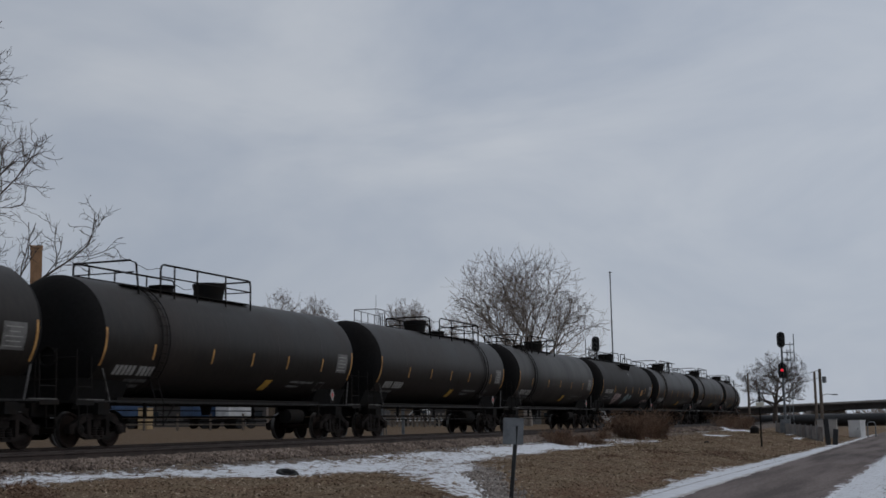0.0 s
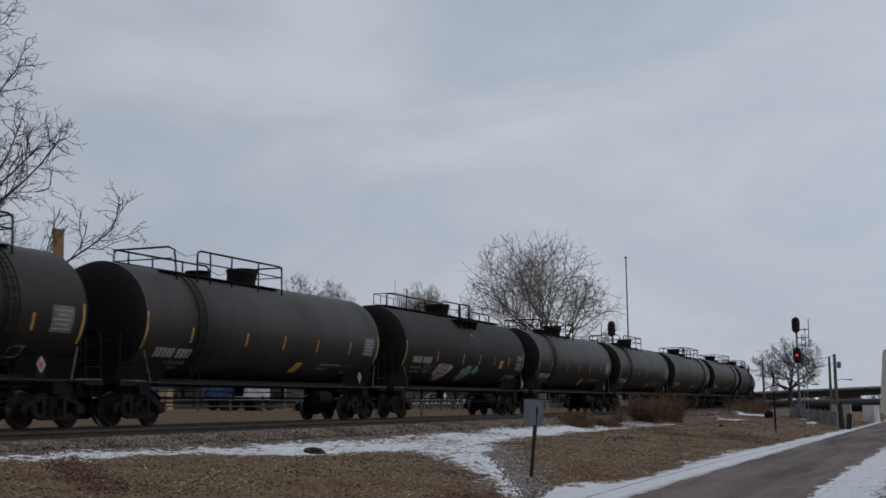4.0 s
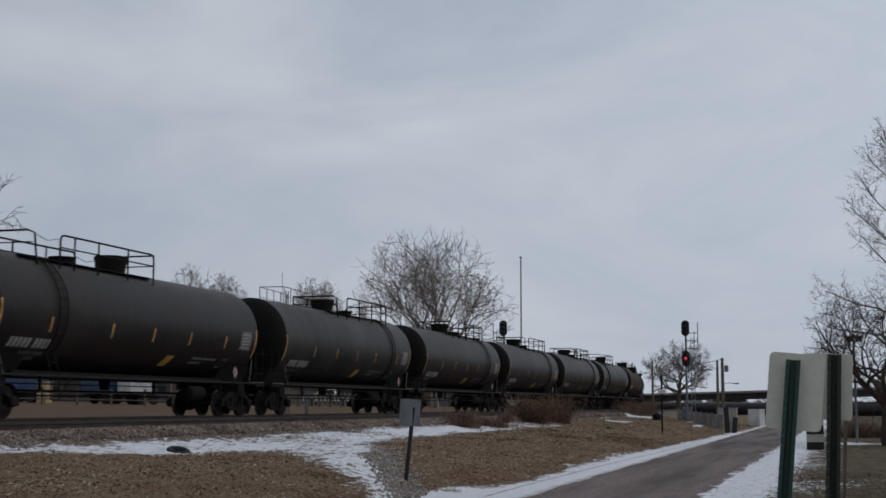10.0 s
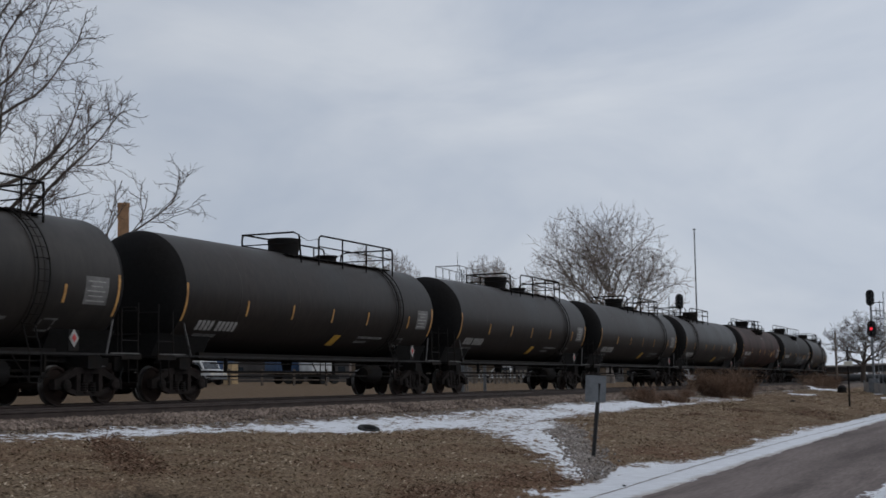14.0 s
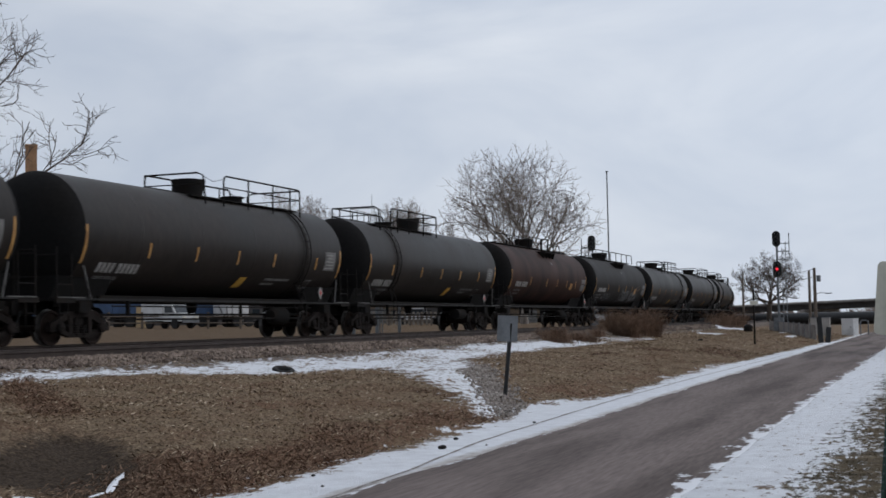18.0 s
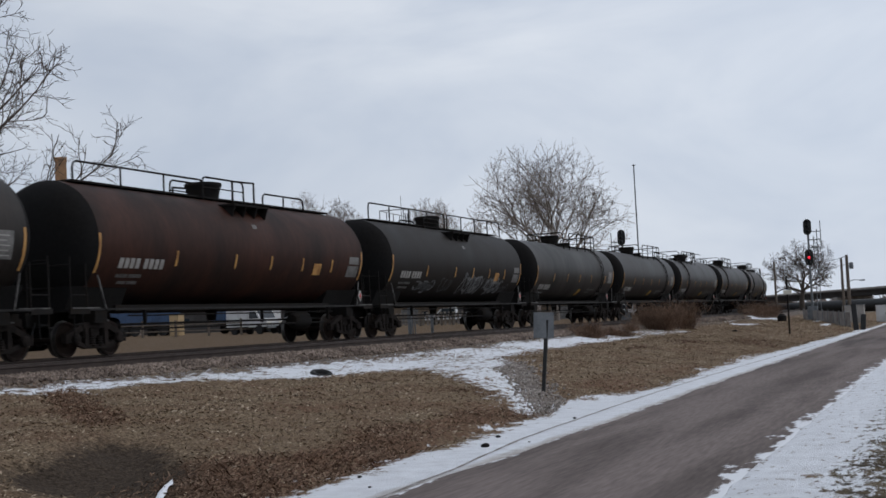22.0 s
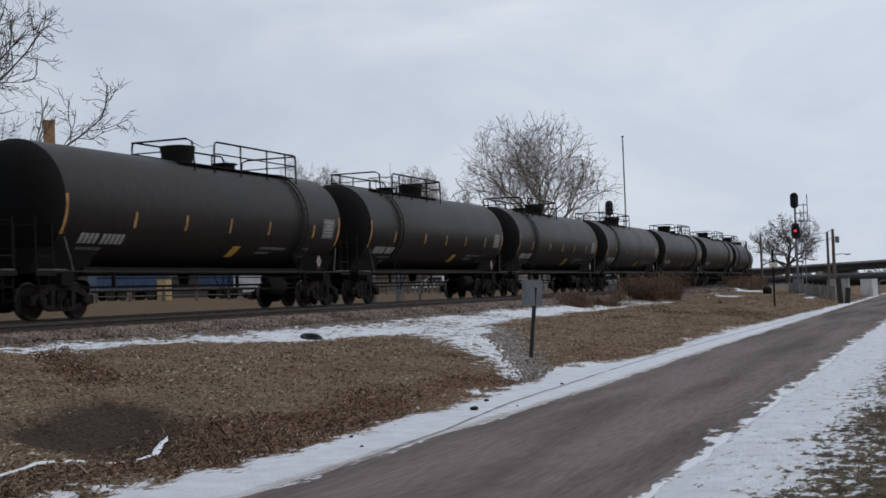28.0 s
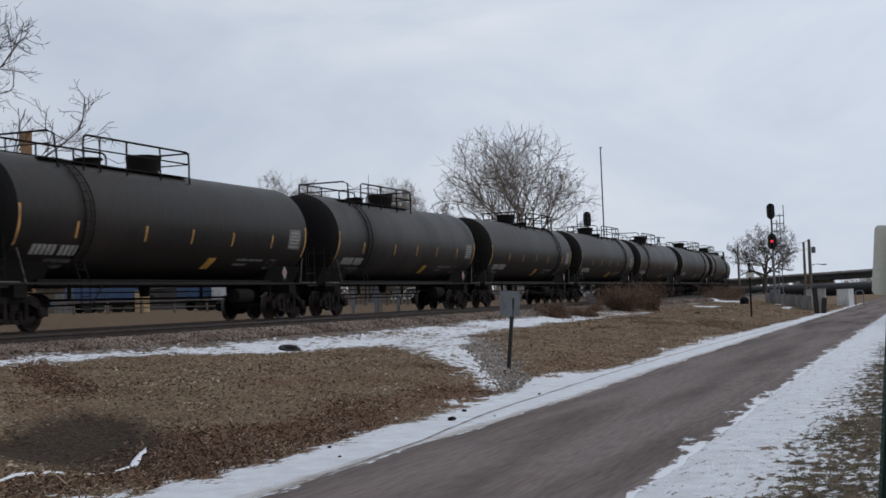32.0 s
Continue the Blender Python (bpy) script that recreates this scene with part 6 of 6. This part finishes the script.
# ---- beyond the track: yard with vehicles and buildings ----
def pickup(at, rz, paint, label):
    t = thing("pickup_truck", label, "pickup truck", "vehicles in the yard", at=at)
    t.rotation_euler = (0, 0, radians(rz))
    m = Mesh()
    m.plate([(-2.7, 0.55), (2.7, 0.55), (2.7, 1.05), (1.5, 1.12), (0.9, 1.75), (-0.6, 1.78), (-0.75, 1.12), (-2.7, 1.1)], 1.85, Matrix.Identity(4))
    part("body", m, paint, t)
    part("cab_glass", Mesh().plate([(1.3, 1.17), (0.85, 1.66), (-0.5, 1.68), (-0.6, 1.17)], 1.87, Matrix.Identity(4)), GLASSY, t)
    for x in (-1.7, 1.75):
        for y in (-0.85, 0.85):
            part("wheel", Mesh().lathe([(-0.12, 0.30), (-0.1, 0.38), (0.1, 0.38), (0.12, 0.30)], "y", 18, (x, y, 0.38)), RUBBER, t)
    for y in (-0.7, 0.7):
        part("headlight", Mesh().box(2.71, y, 0.9, 0.03, 0.35, 0.16), ALUM, t)
    return t


def trailer(at, rz, l, h, paint, label):
    t = thing("box_trailer", label, "trailer", "vehicles in the yard", at=at)
    t.rotation_euler = (0, 0, radians(rz))
    part("box", Mesh().box(0, 0, 0.9 + h / 2, l, 2.4, h), paint, t)
    m = Mesh()
    for k in range(int(l / 0.6)):
        m.box(-l / 2 + 0.3 + 0.6 * k, -1.22, 0.9 + h / 2, 0.06, 0.05, h * 0.96)
    part("rib", m, paint, t)
    part("chassis", Mesh().box(0, 0, 0.8, l, 1.2, 0.15), STEEL, t)
    for x in (-l / 2 + 1.2, -l / 2 + 2.3):
        for y in (-1.0, 1.0):
            part("wheel", Mesh().lathe([(-0.14, 0.36), (-0.12, 0.45), (0.12, 0.45), (0.14, 0.36)], "y", 16, (x, y, 0.45)), RUBBER, t)
    part("landing_leg", Mesh().box(l / 2 - 1.0, 0, 0.4, 0.12, 1.8, 0.8), STEEL, t)


trailer(polar(35.3, 118), 55, 5.2, 1.5, BLUEPAINT, "low blue box trailer parked in the yard")
trailer(polar(34.2, 119), 57, 2.8, 1.4, BLUEPAINT, "short blue container parked in the yard")
trailer(polar(31.0, 118), 58, 3.6, 1.5, BLUEPAINT, "blue flat container parked in the yard")
trailer(polar(29.8, 116), 58, 2.2, 1.3, WHITEPAINT, "white box trailer parked beside the yard fence")


def box_truck():
    """A small white truck with a tall box body, which creeps across the yard."""
    t = thing("box_truck", "small white truck with a tall box body in the yard", "truck", "vehicles in the yard")
    part("box_body", Mesh().box(-0.95, 0, 1.72, 2.3, 1.95, 2.2), WHITEPAINT, t)
    cab = part("cab", Mesh().plate([(0.25, 0.55), (2.25, 0.55), (2.25, 1.05), (1.55, 1.22), (1.15, 1.85), (0.25, 1.88)], 1.80, Matrix.Identity(4)), WHITEPAINT, t)
    part("side_window", Mesh().plate([(0.38, 1.24), (1.38, 1.24), (1.06, 1.76), (0.38, 1.78)], 1.82, Matrix.Identity(4)), GLASSY, cab)
    part("windscreen", Mesh().plate([(1.36, 1.28), (1.58, 1.24), (1.20, 1.82), (1.12, 1.80)], 1.6, Matrix.Identity(4)), GLASSY, cab)
    part("bumper", Mesh().box(2.28, 0, 0.55, 0.10, 1.8, 0.22), GALV, t)
    part("chassis", Mesh().box(-0.2, 0, 0.52, 4.0, 0.9, 0.16), STEEL, t)
    for x in (-1.3, 1.45):
        for y in (-0.82, 0.82):
            part("wheel", Mesh().lathe([(-0.12, 0.30), (-0.1, 0.38), (0.1, 0.38), (0.12, 0.30)], "y", 18, (x, y, 0.38)), RUBBER, t)
    for y in (-0.65, 0.65):
        part("headlight", Mesh().box(2.26, y, 0.86, 0.03, 0.30, 0.16), ALUM, t)
    return t


BOX_TRUCK = box_truck()
pickup(polar(21.6, 140), 195, WHITEPAINT, "white pickup truck parked beyond the track")
pickup(polar(38.6, 111), 200, BLUEPAINT, "dark blue pickup truck parked in the yard")
pickup(polar(13.9, 150), 195, WHITEPAINT, "white car parked far beyond the signal")
cabinet = thing("tan_cabinet", "tan equipment cabinet between the blue containers", "cabinet", at=polar(33.5, 115))
part("body", Mesh().box(0, 0, 0.9, 0.9, 0.9, 1.8), TANPAINT, cabinet)
part("roof", Mesh().box(0, 0, 1.84, 1.0, 1.0, 0.08), GALV, cabinet)


def shed(az0, az1, dist, height, mat, label):
    """A long low shed of upright boards with dark doors."""
    a, c = Vector(polar(az0, dist)), Vector(polar(az1, dist))
    d = c - a
    base = min(a.z, c.z) - 0.3
    s = thing("storage_shed", label, "shed")
    ang = math.atan2(d.y, d.x)
    L = d.length
    place = Matrix.Translation(((a.x + c.x) / 2, (a.y + c.y) / 2, base)) @ Matrix.Rotation(ang, 4, "Z")
    part("wall", Mesh().box(0, 3, height / 2, L, 6, height, place), mat, s)
    part("roof", Mesh().plate([(-0.3, 0), (6.4, 0.0), (6.4, 0.12), (3.0, 0.9), (-0.3, 0.12)], L + 0.6, place @ Matrix.Translation((0, 0, height)) @ Matrix.Rotation(math.pi / 2, 4, "Z")), GALV, s)
    n = max(2, int(L / 5))
    for i in range(n):
        x = -L / 2 + L * (i + 0.5) / n
        part("door", Mesh().box(x, -0.03, 1.15, 2.2, 0.08, 2.3, place), GIRDER if i % 2 else PALE, s)
        part("window", Mesh().box(x + 1.9, -0.03, 1.7, 0.8, 0.06, 0.6, place), GLASSY, s)


shed(42, 35.6, 138, 2.9, PLANK, "long low brown board shed behind the yard")
shed(35.0, 28.4, 142, 2.7, GIRDER, "long low dark shed behind the yard")
shed(28.3, 24.9, 150, 2.9, PLANK, "brown board shed between the yard and the picket fence")
shed(24.6, 19.8, 165, 2.9, PLANK, "brown low building beyond the picket fence")
shed(17.6, 14.4, 175, 2.6, PLANK, "small brown shed beyond the field")


def yard_fence(az0, az1, dist, count, pickets, label):
    f = thing("yard_fence", label, "fence")
    a, c = Vector(polar(az0, dist)), Vector(polar(az1, dist))
    for i in range(count + 1):
        p = a.lerp(c, i / count)
        part("fence_post", Mesh().box(p.x, p.y, p.z + 0.6, 0.14, 0.14, 1.4), WOODPOLE, f)
    for z in (0.45, 0.95):
        part("fence_rail", Mesh().tube([tuple(a + Vector((0, 0, z))), tuple(c + Vector((0, 0, z)))], 0.05, 6), WOODPOLE, f)
    if pickets:
        n = int((c - a).length / 0.42)
        me = Mesh().box(0, 0, 0.7, 0.22, 0.03, 1.3).data("picket", PICKET)
        ang = math.degrees(math.atan2(c.y - a.y, c.x - a.x))
        for i in range(n):
            p = a.lerp(c, (i + 0.5) / n)
            part("picket", me, None, f).matrix_basis = pose(p.x, p.y, p.z, 0, 0, ang)


yard_fence(40.5, 28.0, 104, 9, False, "low weathered rail fence along the field")
yard_fence(26.2, 20.6, 128, 12, True, "pale weathered picket fence beyond the field")


def chimney():
    c = thing("brick_chimney", "square tan brick chimney above the train", "chimney", at=polar(38.1, 118))
    c.rotation_euler = (0, 0, radians(38))
    part("flue", Mesh().box(0, 0, 7.8, 0.98, 0.98, 15.8), BRICK, c)
    part("cap", Mesh().box(0, 0, 15.75, 1.08, 1.08, 0.25), BRICK, c)


chimney()


def far_woods():
    """Low leafless woods along the horizon."""
    rnd = random.Random(31)
    m = Mesh()
    for i in range(3400):
        az = rnd.uniform(-14, 46)
        d = rnd.uniform(380, 470)
        x, y, z = polar(az, d)
        h = (rnd.uniform(2.5, 6.5) if az < 11 else rnd.uniform(6.5, 12.5)) * (0.75 + 0.4 * noise.noise(Vector((az * 0.4, 0, 0))))
        m.tube([(x, y, z - 0.5), (x + rnd.uniform(-1, 1), y, z + h * 0.6), (x + rnd.uniform(-2, 2), y, z + h)], rnd.uniform(0.15, 0.5), 3, cap=False, r1=0.06)
    tagged(part("far_woods", m, TWIG, fix=False), "low grey-brown leafless woods on the horizon", "woods", kind="stuff")


far_woods()


def pylon():
    """A far lattice power pylon whose top shows over the train."""
    p = thing("power_pylon", "far grey lattice power pylon above the train", "pylon", at=polar(PYLON_AZ, 420))
    m = Mesh()
    h = PYLON_H
    for sx in (-1, 1):
        for sy in (-1, 1):
            m.tube([(sx * 2.6, sy * 2.6, 0), (sx * 0.6, sy * 0.6, h * 0.7), (sx * 0.25, sy * 0.25, h)], 0.14, 4)
    for k in range(9):
        z = h * k / 9
        w = 2.6 - 2.35 * k / 9
        for sy in (-1, 1):
            m.tube([(-w, sy * w, z), (w * 0.8, sy * w * 0.8, z + h / 9)], 0.08, 3)
            m.tube([(w, sy * w, z), (-w * 0.8, sy * w * 0.8, z + h / 9)], 0.08, 3)
    part("lattice", m, GALV, p)
    for z, w in ((h * 0.74, 4.2), (h * 0.86, 3.4), (h * 0.97, 2.2)):
        part("cross_arm", Mesh().tube([(-w, 0, z + 0.2), (0, 0, z + 0.7), (w, 0, z + 0.2)], 0.16, 4), GALV, p)


PYLON_AZ, PYLON_H = 10.9, 19.5
pylon()


def wires():
    w = thing("overhead_wire", "thin sagging overhead wires between the poles", "wire")
    for za, zb, off in ((6.0, 5.6, 0.0), (5.4, 5.0, 0.25)):
        a, b = Vector((-18.0 + off, 135.0, za + 0.3)), Vector((-9.3 + off, 116.0, zb + 0.1))
        part("strand", Mesh().tube([a.lerp(b, i / 10) - Vector((0, 0, 0.5 * (1 - (i / 5 - 1) ** 2))) for i in range(11)], 0.02, 4, cap=False), SIGNAL, w)


wires()
gate = thing("pipe_hoop", "grey bent pipe hoop beside the white equipment box", "barrier", at=(-5.55, 113.5, 0.0))
part("hoop", Mesh().tube([(0, 0, -0.1), (0, 0, 1.1), (0.12, 0, 1.22), (0.5, 0, 1.22), (0.62, 0, 1.1), (0.62, 0, -0.1)], 0.05, 8), GALV, gate)


# ---- dead weeds beside the rails and grass on the bank ----
def weed_clump(at, size, height, seed, count=260, label="red-brown dead weed shrub beside the ballast"):
    rnd = random.Random(seed)
    w = thing("dead_shrub", label, "shrub", "dead shrubs", at=at)
    m = Mesh()
    lumps = [(rnd.uniform(-0.8, 0.8) * size, rnd.uniform(-1.2, 1.2) * size, rnd.uniform(0.45, 1.0)) for _ in range(7)]
    for i in range(count):
        lx, ly, lh = rnd.choice(lumps)
        a = rnd.uniform(0, 2 * math.pi)
        p = Vector((lx + rnd.gauss(0, 0.25) * size, ly + rnd.gauss(0, 0.25) * size, -0.15))
        d = Vector((math.cos(a) * rnd.uniform(0.0, 0.9), math.sin(a) * rnd.uniform(0.0, 0.9), 1))
        h = height * lh * rnd.uniform(0.35, 1.0)
        q = p + d * h * 0.6
        e = q + (d + Vector((rnd.uniform(-0.9, 0.9), rnd.uniform(-0.9, 0.9), 0))) * h * 0.4
        m.tube([p, q, e], 0.008, 3, cap=False, r1=0.003)
        for k in range(3):
            g = p.lerp(e, rnd.uniform(0.4, 1.0))
            m.tube([g, g + Vector((rnd.uniform(-0.3, 0.3), rnd.uniform(-0.3, 0.3), rnd.uniform(0.05, 0.3))) * height * 0.5], 0.006, 3, cap=False)
    tagged(part("stem_tangle", m, WEED, w, fix=False), kind="stuff")


for spot in ((-14.7, 52.6, 0.75, 0.9, 1, 620), (-14.4, 55.4, 0.55, 0.75, 2, 380), (-14.6, 65.1, 1.0, 1.8, 3, 900), (-14.8, 69.8, 0.9, 1.9, 4, 900), (-15.0, 61.5, 0.55, 0.75, 7, 220), (-15.4, 104.5, 1.1, 1.6, 5, 420), (-15.5, 110.7, 1.1, 1.4, 6, 320)):
    weed_clump((spot[0], spot[1], ground_z(spot[0], spot[1])), spot[2], spot[3], spot[4], spot[5])
for az_, dist_, wide_, high_, seed_ in ((-0.6, 72, 0.9, 1.5, 41), (-1.5, 74, 1.1, 1.3, 42), (-3.1, 71, 1.2, 1.6, 43), (-4.6, 73, 1.2, 1.4, 44)):
    weed_clump(polar(az_, dist_), wide_, high_, seed_, 420, "tan-brown bare shrub along the far side of the lawn")


def blades(name, label, mat, seed, count, xr, yr, size, keep, near=1.6, flat=0.55, thin=(0.06, 0.14)):
    """Dry blades and litter scattered over the ground, thinning with distance."""
    rnd = random.Random(seed)
    m = Mesh()
    made = 0
    while made < count:
        x = rnd.uniform(*xr)
        y = yr[0] + (yr[1] - yr[0]) * rnd.random() ** near
        if not keep(x, y, rnd):
            continue
        made += 1
        z = ground_z(x, y)
        s = rnd.uniform(*size) * (0.85 + y / 110)
        a = rnd.uniform(0, 2 * math.pi)
        up = rnd.uniform(0.05, 1.0) ** 2 * (1 - flat) * 2.2
        d = Vector((math.cos(a), math.sin(a), up)).normalized() * s
        w = Vector((-math.sin(a), math.cos(a), rnd.uniform(-0.3, 0.3))) * s * rnd.uniform(*thin)
        p = Vector((x, y, z + 0.006))
        n = len(m.v)
        m.v += [tuple(p - w), tuple(p + w), tuple(p + d * 0.6 + w * 0.8 + Vector((0, 0, s * 0.12))), tuple(p + d)]
        m.f += [(n, n + 1, n + 2), (n, n + 2, n + 3)]
    tagged(part(name, m, mat, fix=False), label, "grass", kind="stuff")


def bare_bank(x, y, rnd):
    if snow_cover(x, y) > -0.10 + rnd.uniform(-0.25, 0.2):
        return False
    if 9 < y < 16 and hollow(x, y) > 0.10 + rnd.uniform(0, 0.50):
        return False
    if reddish(x, y) > rnd.uniform(0.25, 1.6):
        return False
    return abs(y - swale(x)) > 0.8 or x < -12 or rnd.random() < 0.2


def weedy(x, y, rnd):
    w = (0.08 * hollow(x, y) if 9 < y < 16 else 0.0) + 0.3 * math.exp(-((x + 7.3) / 0.5) ** 2) * (0.5 + noise.noise(Vector((x * 0.6, y * 0.4, 11.0)))) + reddish(x, y)
    return snow_cover(x, y) < 0.2 and w > rnd.uniform(0.15, 1.0)


blades("bank_grass", "matted dry straw grass and litter on the bank", STRAW, 1, 85000, (-16.6, -6.6), (8.5, 60), (0.025, 0.075), bare_bank, near=1.9, flat=0.75, thin=(0.08, 0.24))
blades("far_bank_grass", "tufts of dry straw grass far along the bank", STRAW, 5, 24000, (-17.5, -6.4), (52, 115), (0.03, 0.09), lambda x, y, r: snow_cover(x, y) < r.uniform(-0.2, 0.1), near=1.2, flat=0.6, thin=(0.06, 0.2))
blades("bank_weeds", "red-brown dead weeds along the bank's foot", WEED, 2, 14000, (-16, -6.4), (8.5, 60), (0.03, 0.10), weedy, flat=0.55, thin=(0.05, 0.13))
blades("verge_grass", "grey-green winter grass poking through verge snow", VERGE, 3, 32000, (-1.6, 3.0), (6.5, 34), (0.02, 0.06), lambda x, y, r: snow_cover(x, y) < r.uniform(-0.35, 0.25), flat=0.45, thin=(0.05, 0.13))


def hollow_edge():
    """The thin drift of snow left along the lower lip of the hollow, a broken stick and a pale stone."""
    m = Mesh()
    pts = [(-7.80, 8.9), (-7.83, 9.3), (-7.88, 9.8), (-7.90, 10.2), (-7.87, 10.6), (-7.80, 10.95), (-7.84, 11.35), (-8.02, 11.75), (-8.20, 12.15), (-8.30, 12.4)]
    n = 40
    for i in range(n + 1):
        u = i / n * (len(pts) - 1)
        k = min(len(pts) - 2, int(u))
        a, b = Vector((*pts[k], 0)), Vector((*pts[k + 1], 0))
        p = a.lerp(b, u - k)
        d = (b - a).normalized()
        s = Vector((-d.y, d.x, 0))
        w = max(0.006, (0.014 if i < 26 else 0.042) + 0.028 * noise.noise(Vector((i * 0.45, 0, 0)))) * min(1.0, i / 3, (n - i) / 3 + 0.1)
        sink = 0.10 if 15 < i < 19 or i in (11, 23) else 0.0
        for off, h in ((-1, 0.0), (-0.5, 0.75), (0.5, 0.75), (1, 0.0)):
            q = p + s * off * w
            m.v.append((q.x, q.y, ground_z(q.x, q.y) + 0.020 + h * 0.025 - sink))
    for i in range(n):
        for k in range(3):
            a = 4 * i + k
            m.f.append((a, a + 1, a + 5, a + 4))
    tagged(part("snow_drift", m, SNOWM, smooth=True), "thin curved drift of snow along a hollow in the bank", "snow", kind="structure")
    a, b = (-7.68, 9.9), (-7.24, 9.55)
    stick = Mesh().tube([(a[0], a[1], ground_z(*a) + 0.05), (-7.5, 9.74, ground_z(-7.5, 9.74) + 0.06), (b[0], b[1], ground_z(*b) + 0.04)], 0.013, 6, r1=0.008)
    tagged(part("stick", stick, STRAWSTICK), "pale broken stick lying on the bank", "stick")


STRAWSTICK = material("bleached_wood", (0.33, 0.25, 0.18), 0.9, vary=0.2, scale=6, fine=40, bump=0.2, spec=0.1)
hollow_edge()


def stones(name, label, mat, seed, count, size, spot):
    """Crushed stones strewn over the ground."""
    rnd = random.Random(seed)
    m = Mesh()
    octa = [(1, 0, 0), (-1, 0, 0), (0, 1, 0), (0, -1, 0), (0, 0, 1), (0, 0, -1)]
    tris = [(0, 2, 4), (2, 1, 4), (1, 3, 4), (3, 0, 4), (2, 0, 5), (1, 2, 5), (3, 1, 5), (0, 3, 5)]
    for i in range(count):
        x, y = spot(rnd)
        s = rnd.uniform(*size) * (1 + y / 90)
        z = ground_z(x, y) + s * 0.3
        n = len(m.v)
        turn = Euler((rnd.uniform(0, 6), rnd.uniform(0, 6), rnd.uniform(0, 6))).to_matrix()
        for p in octa:
            q = turn @ (Vector(p) * s * rnd.uniform(0.6, 1.2))
            m.v.append((x + q.x, y + q.y, z + q.z))
        m.f += [tuple(n + k for k in t) for t in tris]
    tagged(part(name, m, mat, fix=False), label, "stones", kind="stuff")


def shoulder(rnd):
    k = rnd.random()
    x = rnd.uniform(-16.40, -15.20) if k < 0.82 else (rnd.uniform(-17.85, -16.6) if k < 0.88 else rnd.uniform(-20.9, -18.1))
    return x, 12 + 88 * rnd.random() ** 1.5


def washed(rnd):
    x = rnd.uniform(-11.2, -7.3)
    return x, swale(x) + rnd.gauss(0.1, 0.55)


stones("ballast", "grey-brown crushed stone ballast beside the rails", STONE, 9, 20000, (0.026, 0.058), shoulder)
stones("scree", "grey stones washed down a swale beside the post", SCREE, 10, 1500, (0.015, 0.045), washed)


def clods():
    """Dark frozen lumps lying on the roadside snow."""
    for k, (x, y, s) in enumerate(((-6.17, 16.6, 0.06), (-6.45, 17.9, 0.04), (-5.75, 17.2, 0.018), (-6.0, 12.6, 0.02), (-6.5, 13.4, 0.025), (-6.2, 21.0, 0.03), (-10.9, 66.0, 0.13))):
        rnd = random.Random(k)
        bm = bmesh.new()
        bmesh.ops.create_icosphere(bm, subdivisions=2, radius=s)
        for v in bm.verts:
            v.co *= 1 + 0.25 * noise.noise(v.co * (2 / s) + Vector((k, 0, 0)))
            v.co.z *= 0.6
        me = bpy.data.meshes.new("clod")
        bm.to_mesh(me)
        bm.free()
        me.materials.append(RUBBER if k % 3 else TRUCK)
        tagged(part("clod", me, None, at=(x, y, ground_z(x, y) + s * 0.3)), "dark frozen clod of earth lying on snow", "clod", "clods on the snow")


clods()


# ---- motion ----
RUN = [(0, 0.0), (1, 9.08), (3, 26.87), (6, 53.85), (9, 81.45), (12, 108.65), (13, 118.0), (14.5, 131.75), (16.5, 150.1), (19, 173.3), (23, 210.5), (24, 219.65), (28, 256.65), (32, 293.9)]


def run(t):
    """How far the train has rolled after t seconds, in metres, eased between timed marks."""
    i = max(0, min(len(RUN) - 2, sum(1 for r in RUN if r[0] <= t) - 1))
    (t0, s0), (t1, s1) = RUN[i], RUN[i + 1]

    def slope(k):
        a, b = RUN[max(0, k - 1)], RUN[min(len(RUN) - 1, k + 1)]
        return (b[1] - a[1]) / (b[0] - a[0])

    h = t1 - t0
    u = (t - t0) / h
    return s0 * (1 + 2 * u) * (1 - u) ** 2 + s1 * u * u * (3 - 2 * u) + h * slope(i) * u * (1 - u) ** 2 + h * slope(i + 1) * u * u * (u - 1)


TRUCK_AZ = [(0, 38.6), (4, 37.7), (8.6, 36.6), (12.5, 35.7), (16.6, 33.2), (18.2, 32.3), (20, 31.3), (21.4, 30.5), (24, 29.5), (27.6, 29.0), (32, 28.9)]


def motions():
    walk(BOX_TRUCK, [(t, Matrix.Translation(polar(a, 104)) @ pose(0, 0, 0, 0, 0, a - 45)) for t, a in TRUCK_AZ])
    for k, car in TRAIN.items():
        rows = []
        for i in range(65):
            t = i * 0.5
            s = 36.62 + PITCH * k - run(t)
            a, _ = track_pose(s - 7.24)
            b, _ = track_pose(s + 7.24)
            d = b - a
            yaw = math.degrees(math.atan2(-d.x, d.y)) + (180 if k in TURNED else 0)
            c = (a + b) / 2
            rows.append((t, pose(c.x, c.y, c.z, 0, 0, yaw)))
        walk(car, rows)
    # the wheels roll without slipping; axles in the same place of a truck share one action
    rolled = {}
    for wheel, y in WHEELSETS:
        turned = wheel.parent.parent in [TRAIN[k] for k in TURNED if k in TRAIN]
        key = (y > 0, turned)
        if key not in rolled:
            sign = -1 if turned else 1
            walk(wheel, [(i / 15, pose(0, y, 0.457, sign * math.degrees(run(i / 15) / 0.457))) for i in range(481)])
            rolled[key] = wheel
        else:
            source = rolled[key].animation_data
            wheel.rotation_mode = "QUATERNION"
            data = wheel.animation_data_create()
            data.action = source.action
            data.action_slot = source.action_slot


motions()
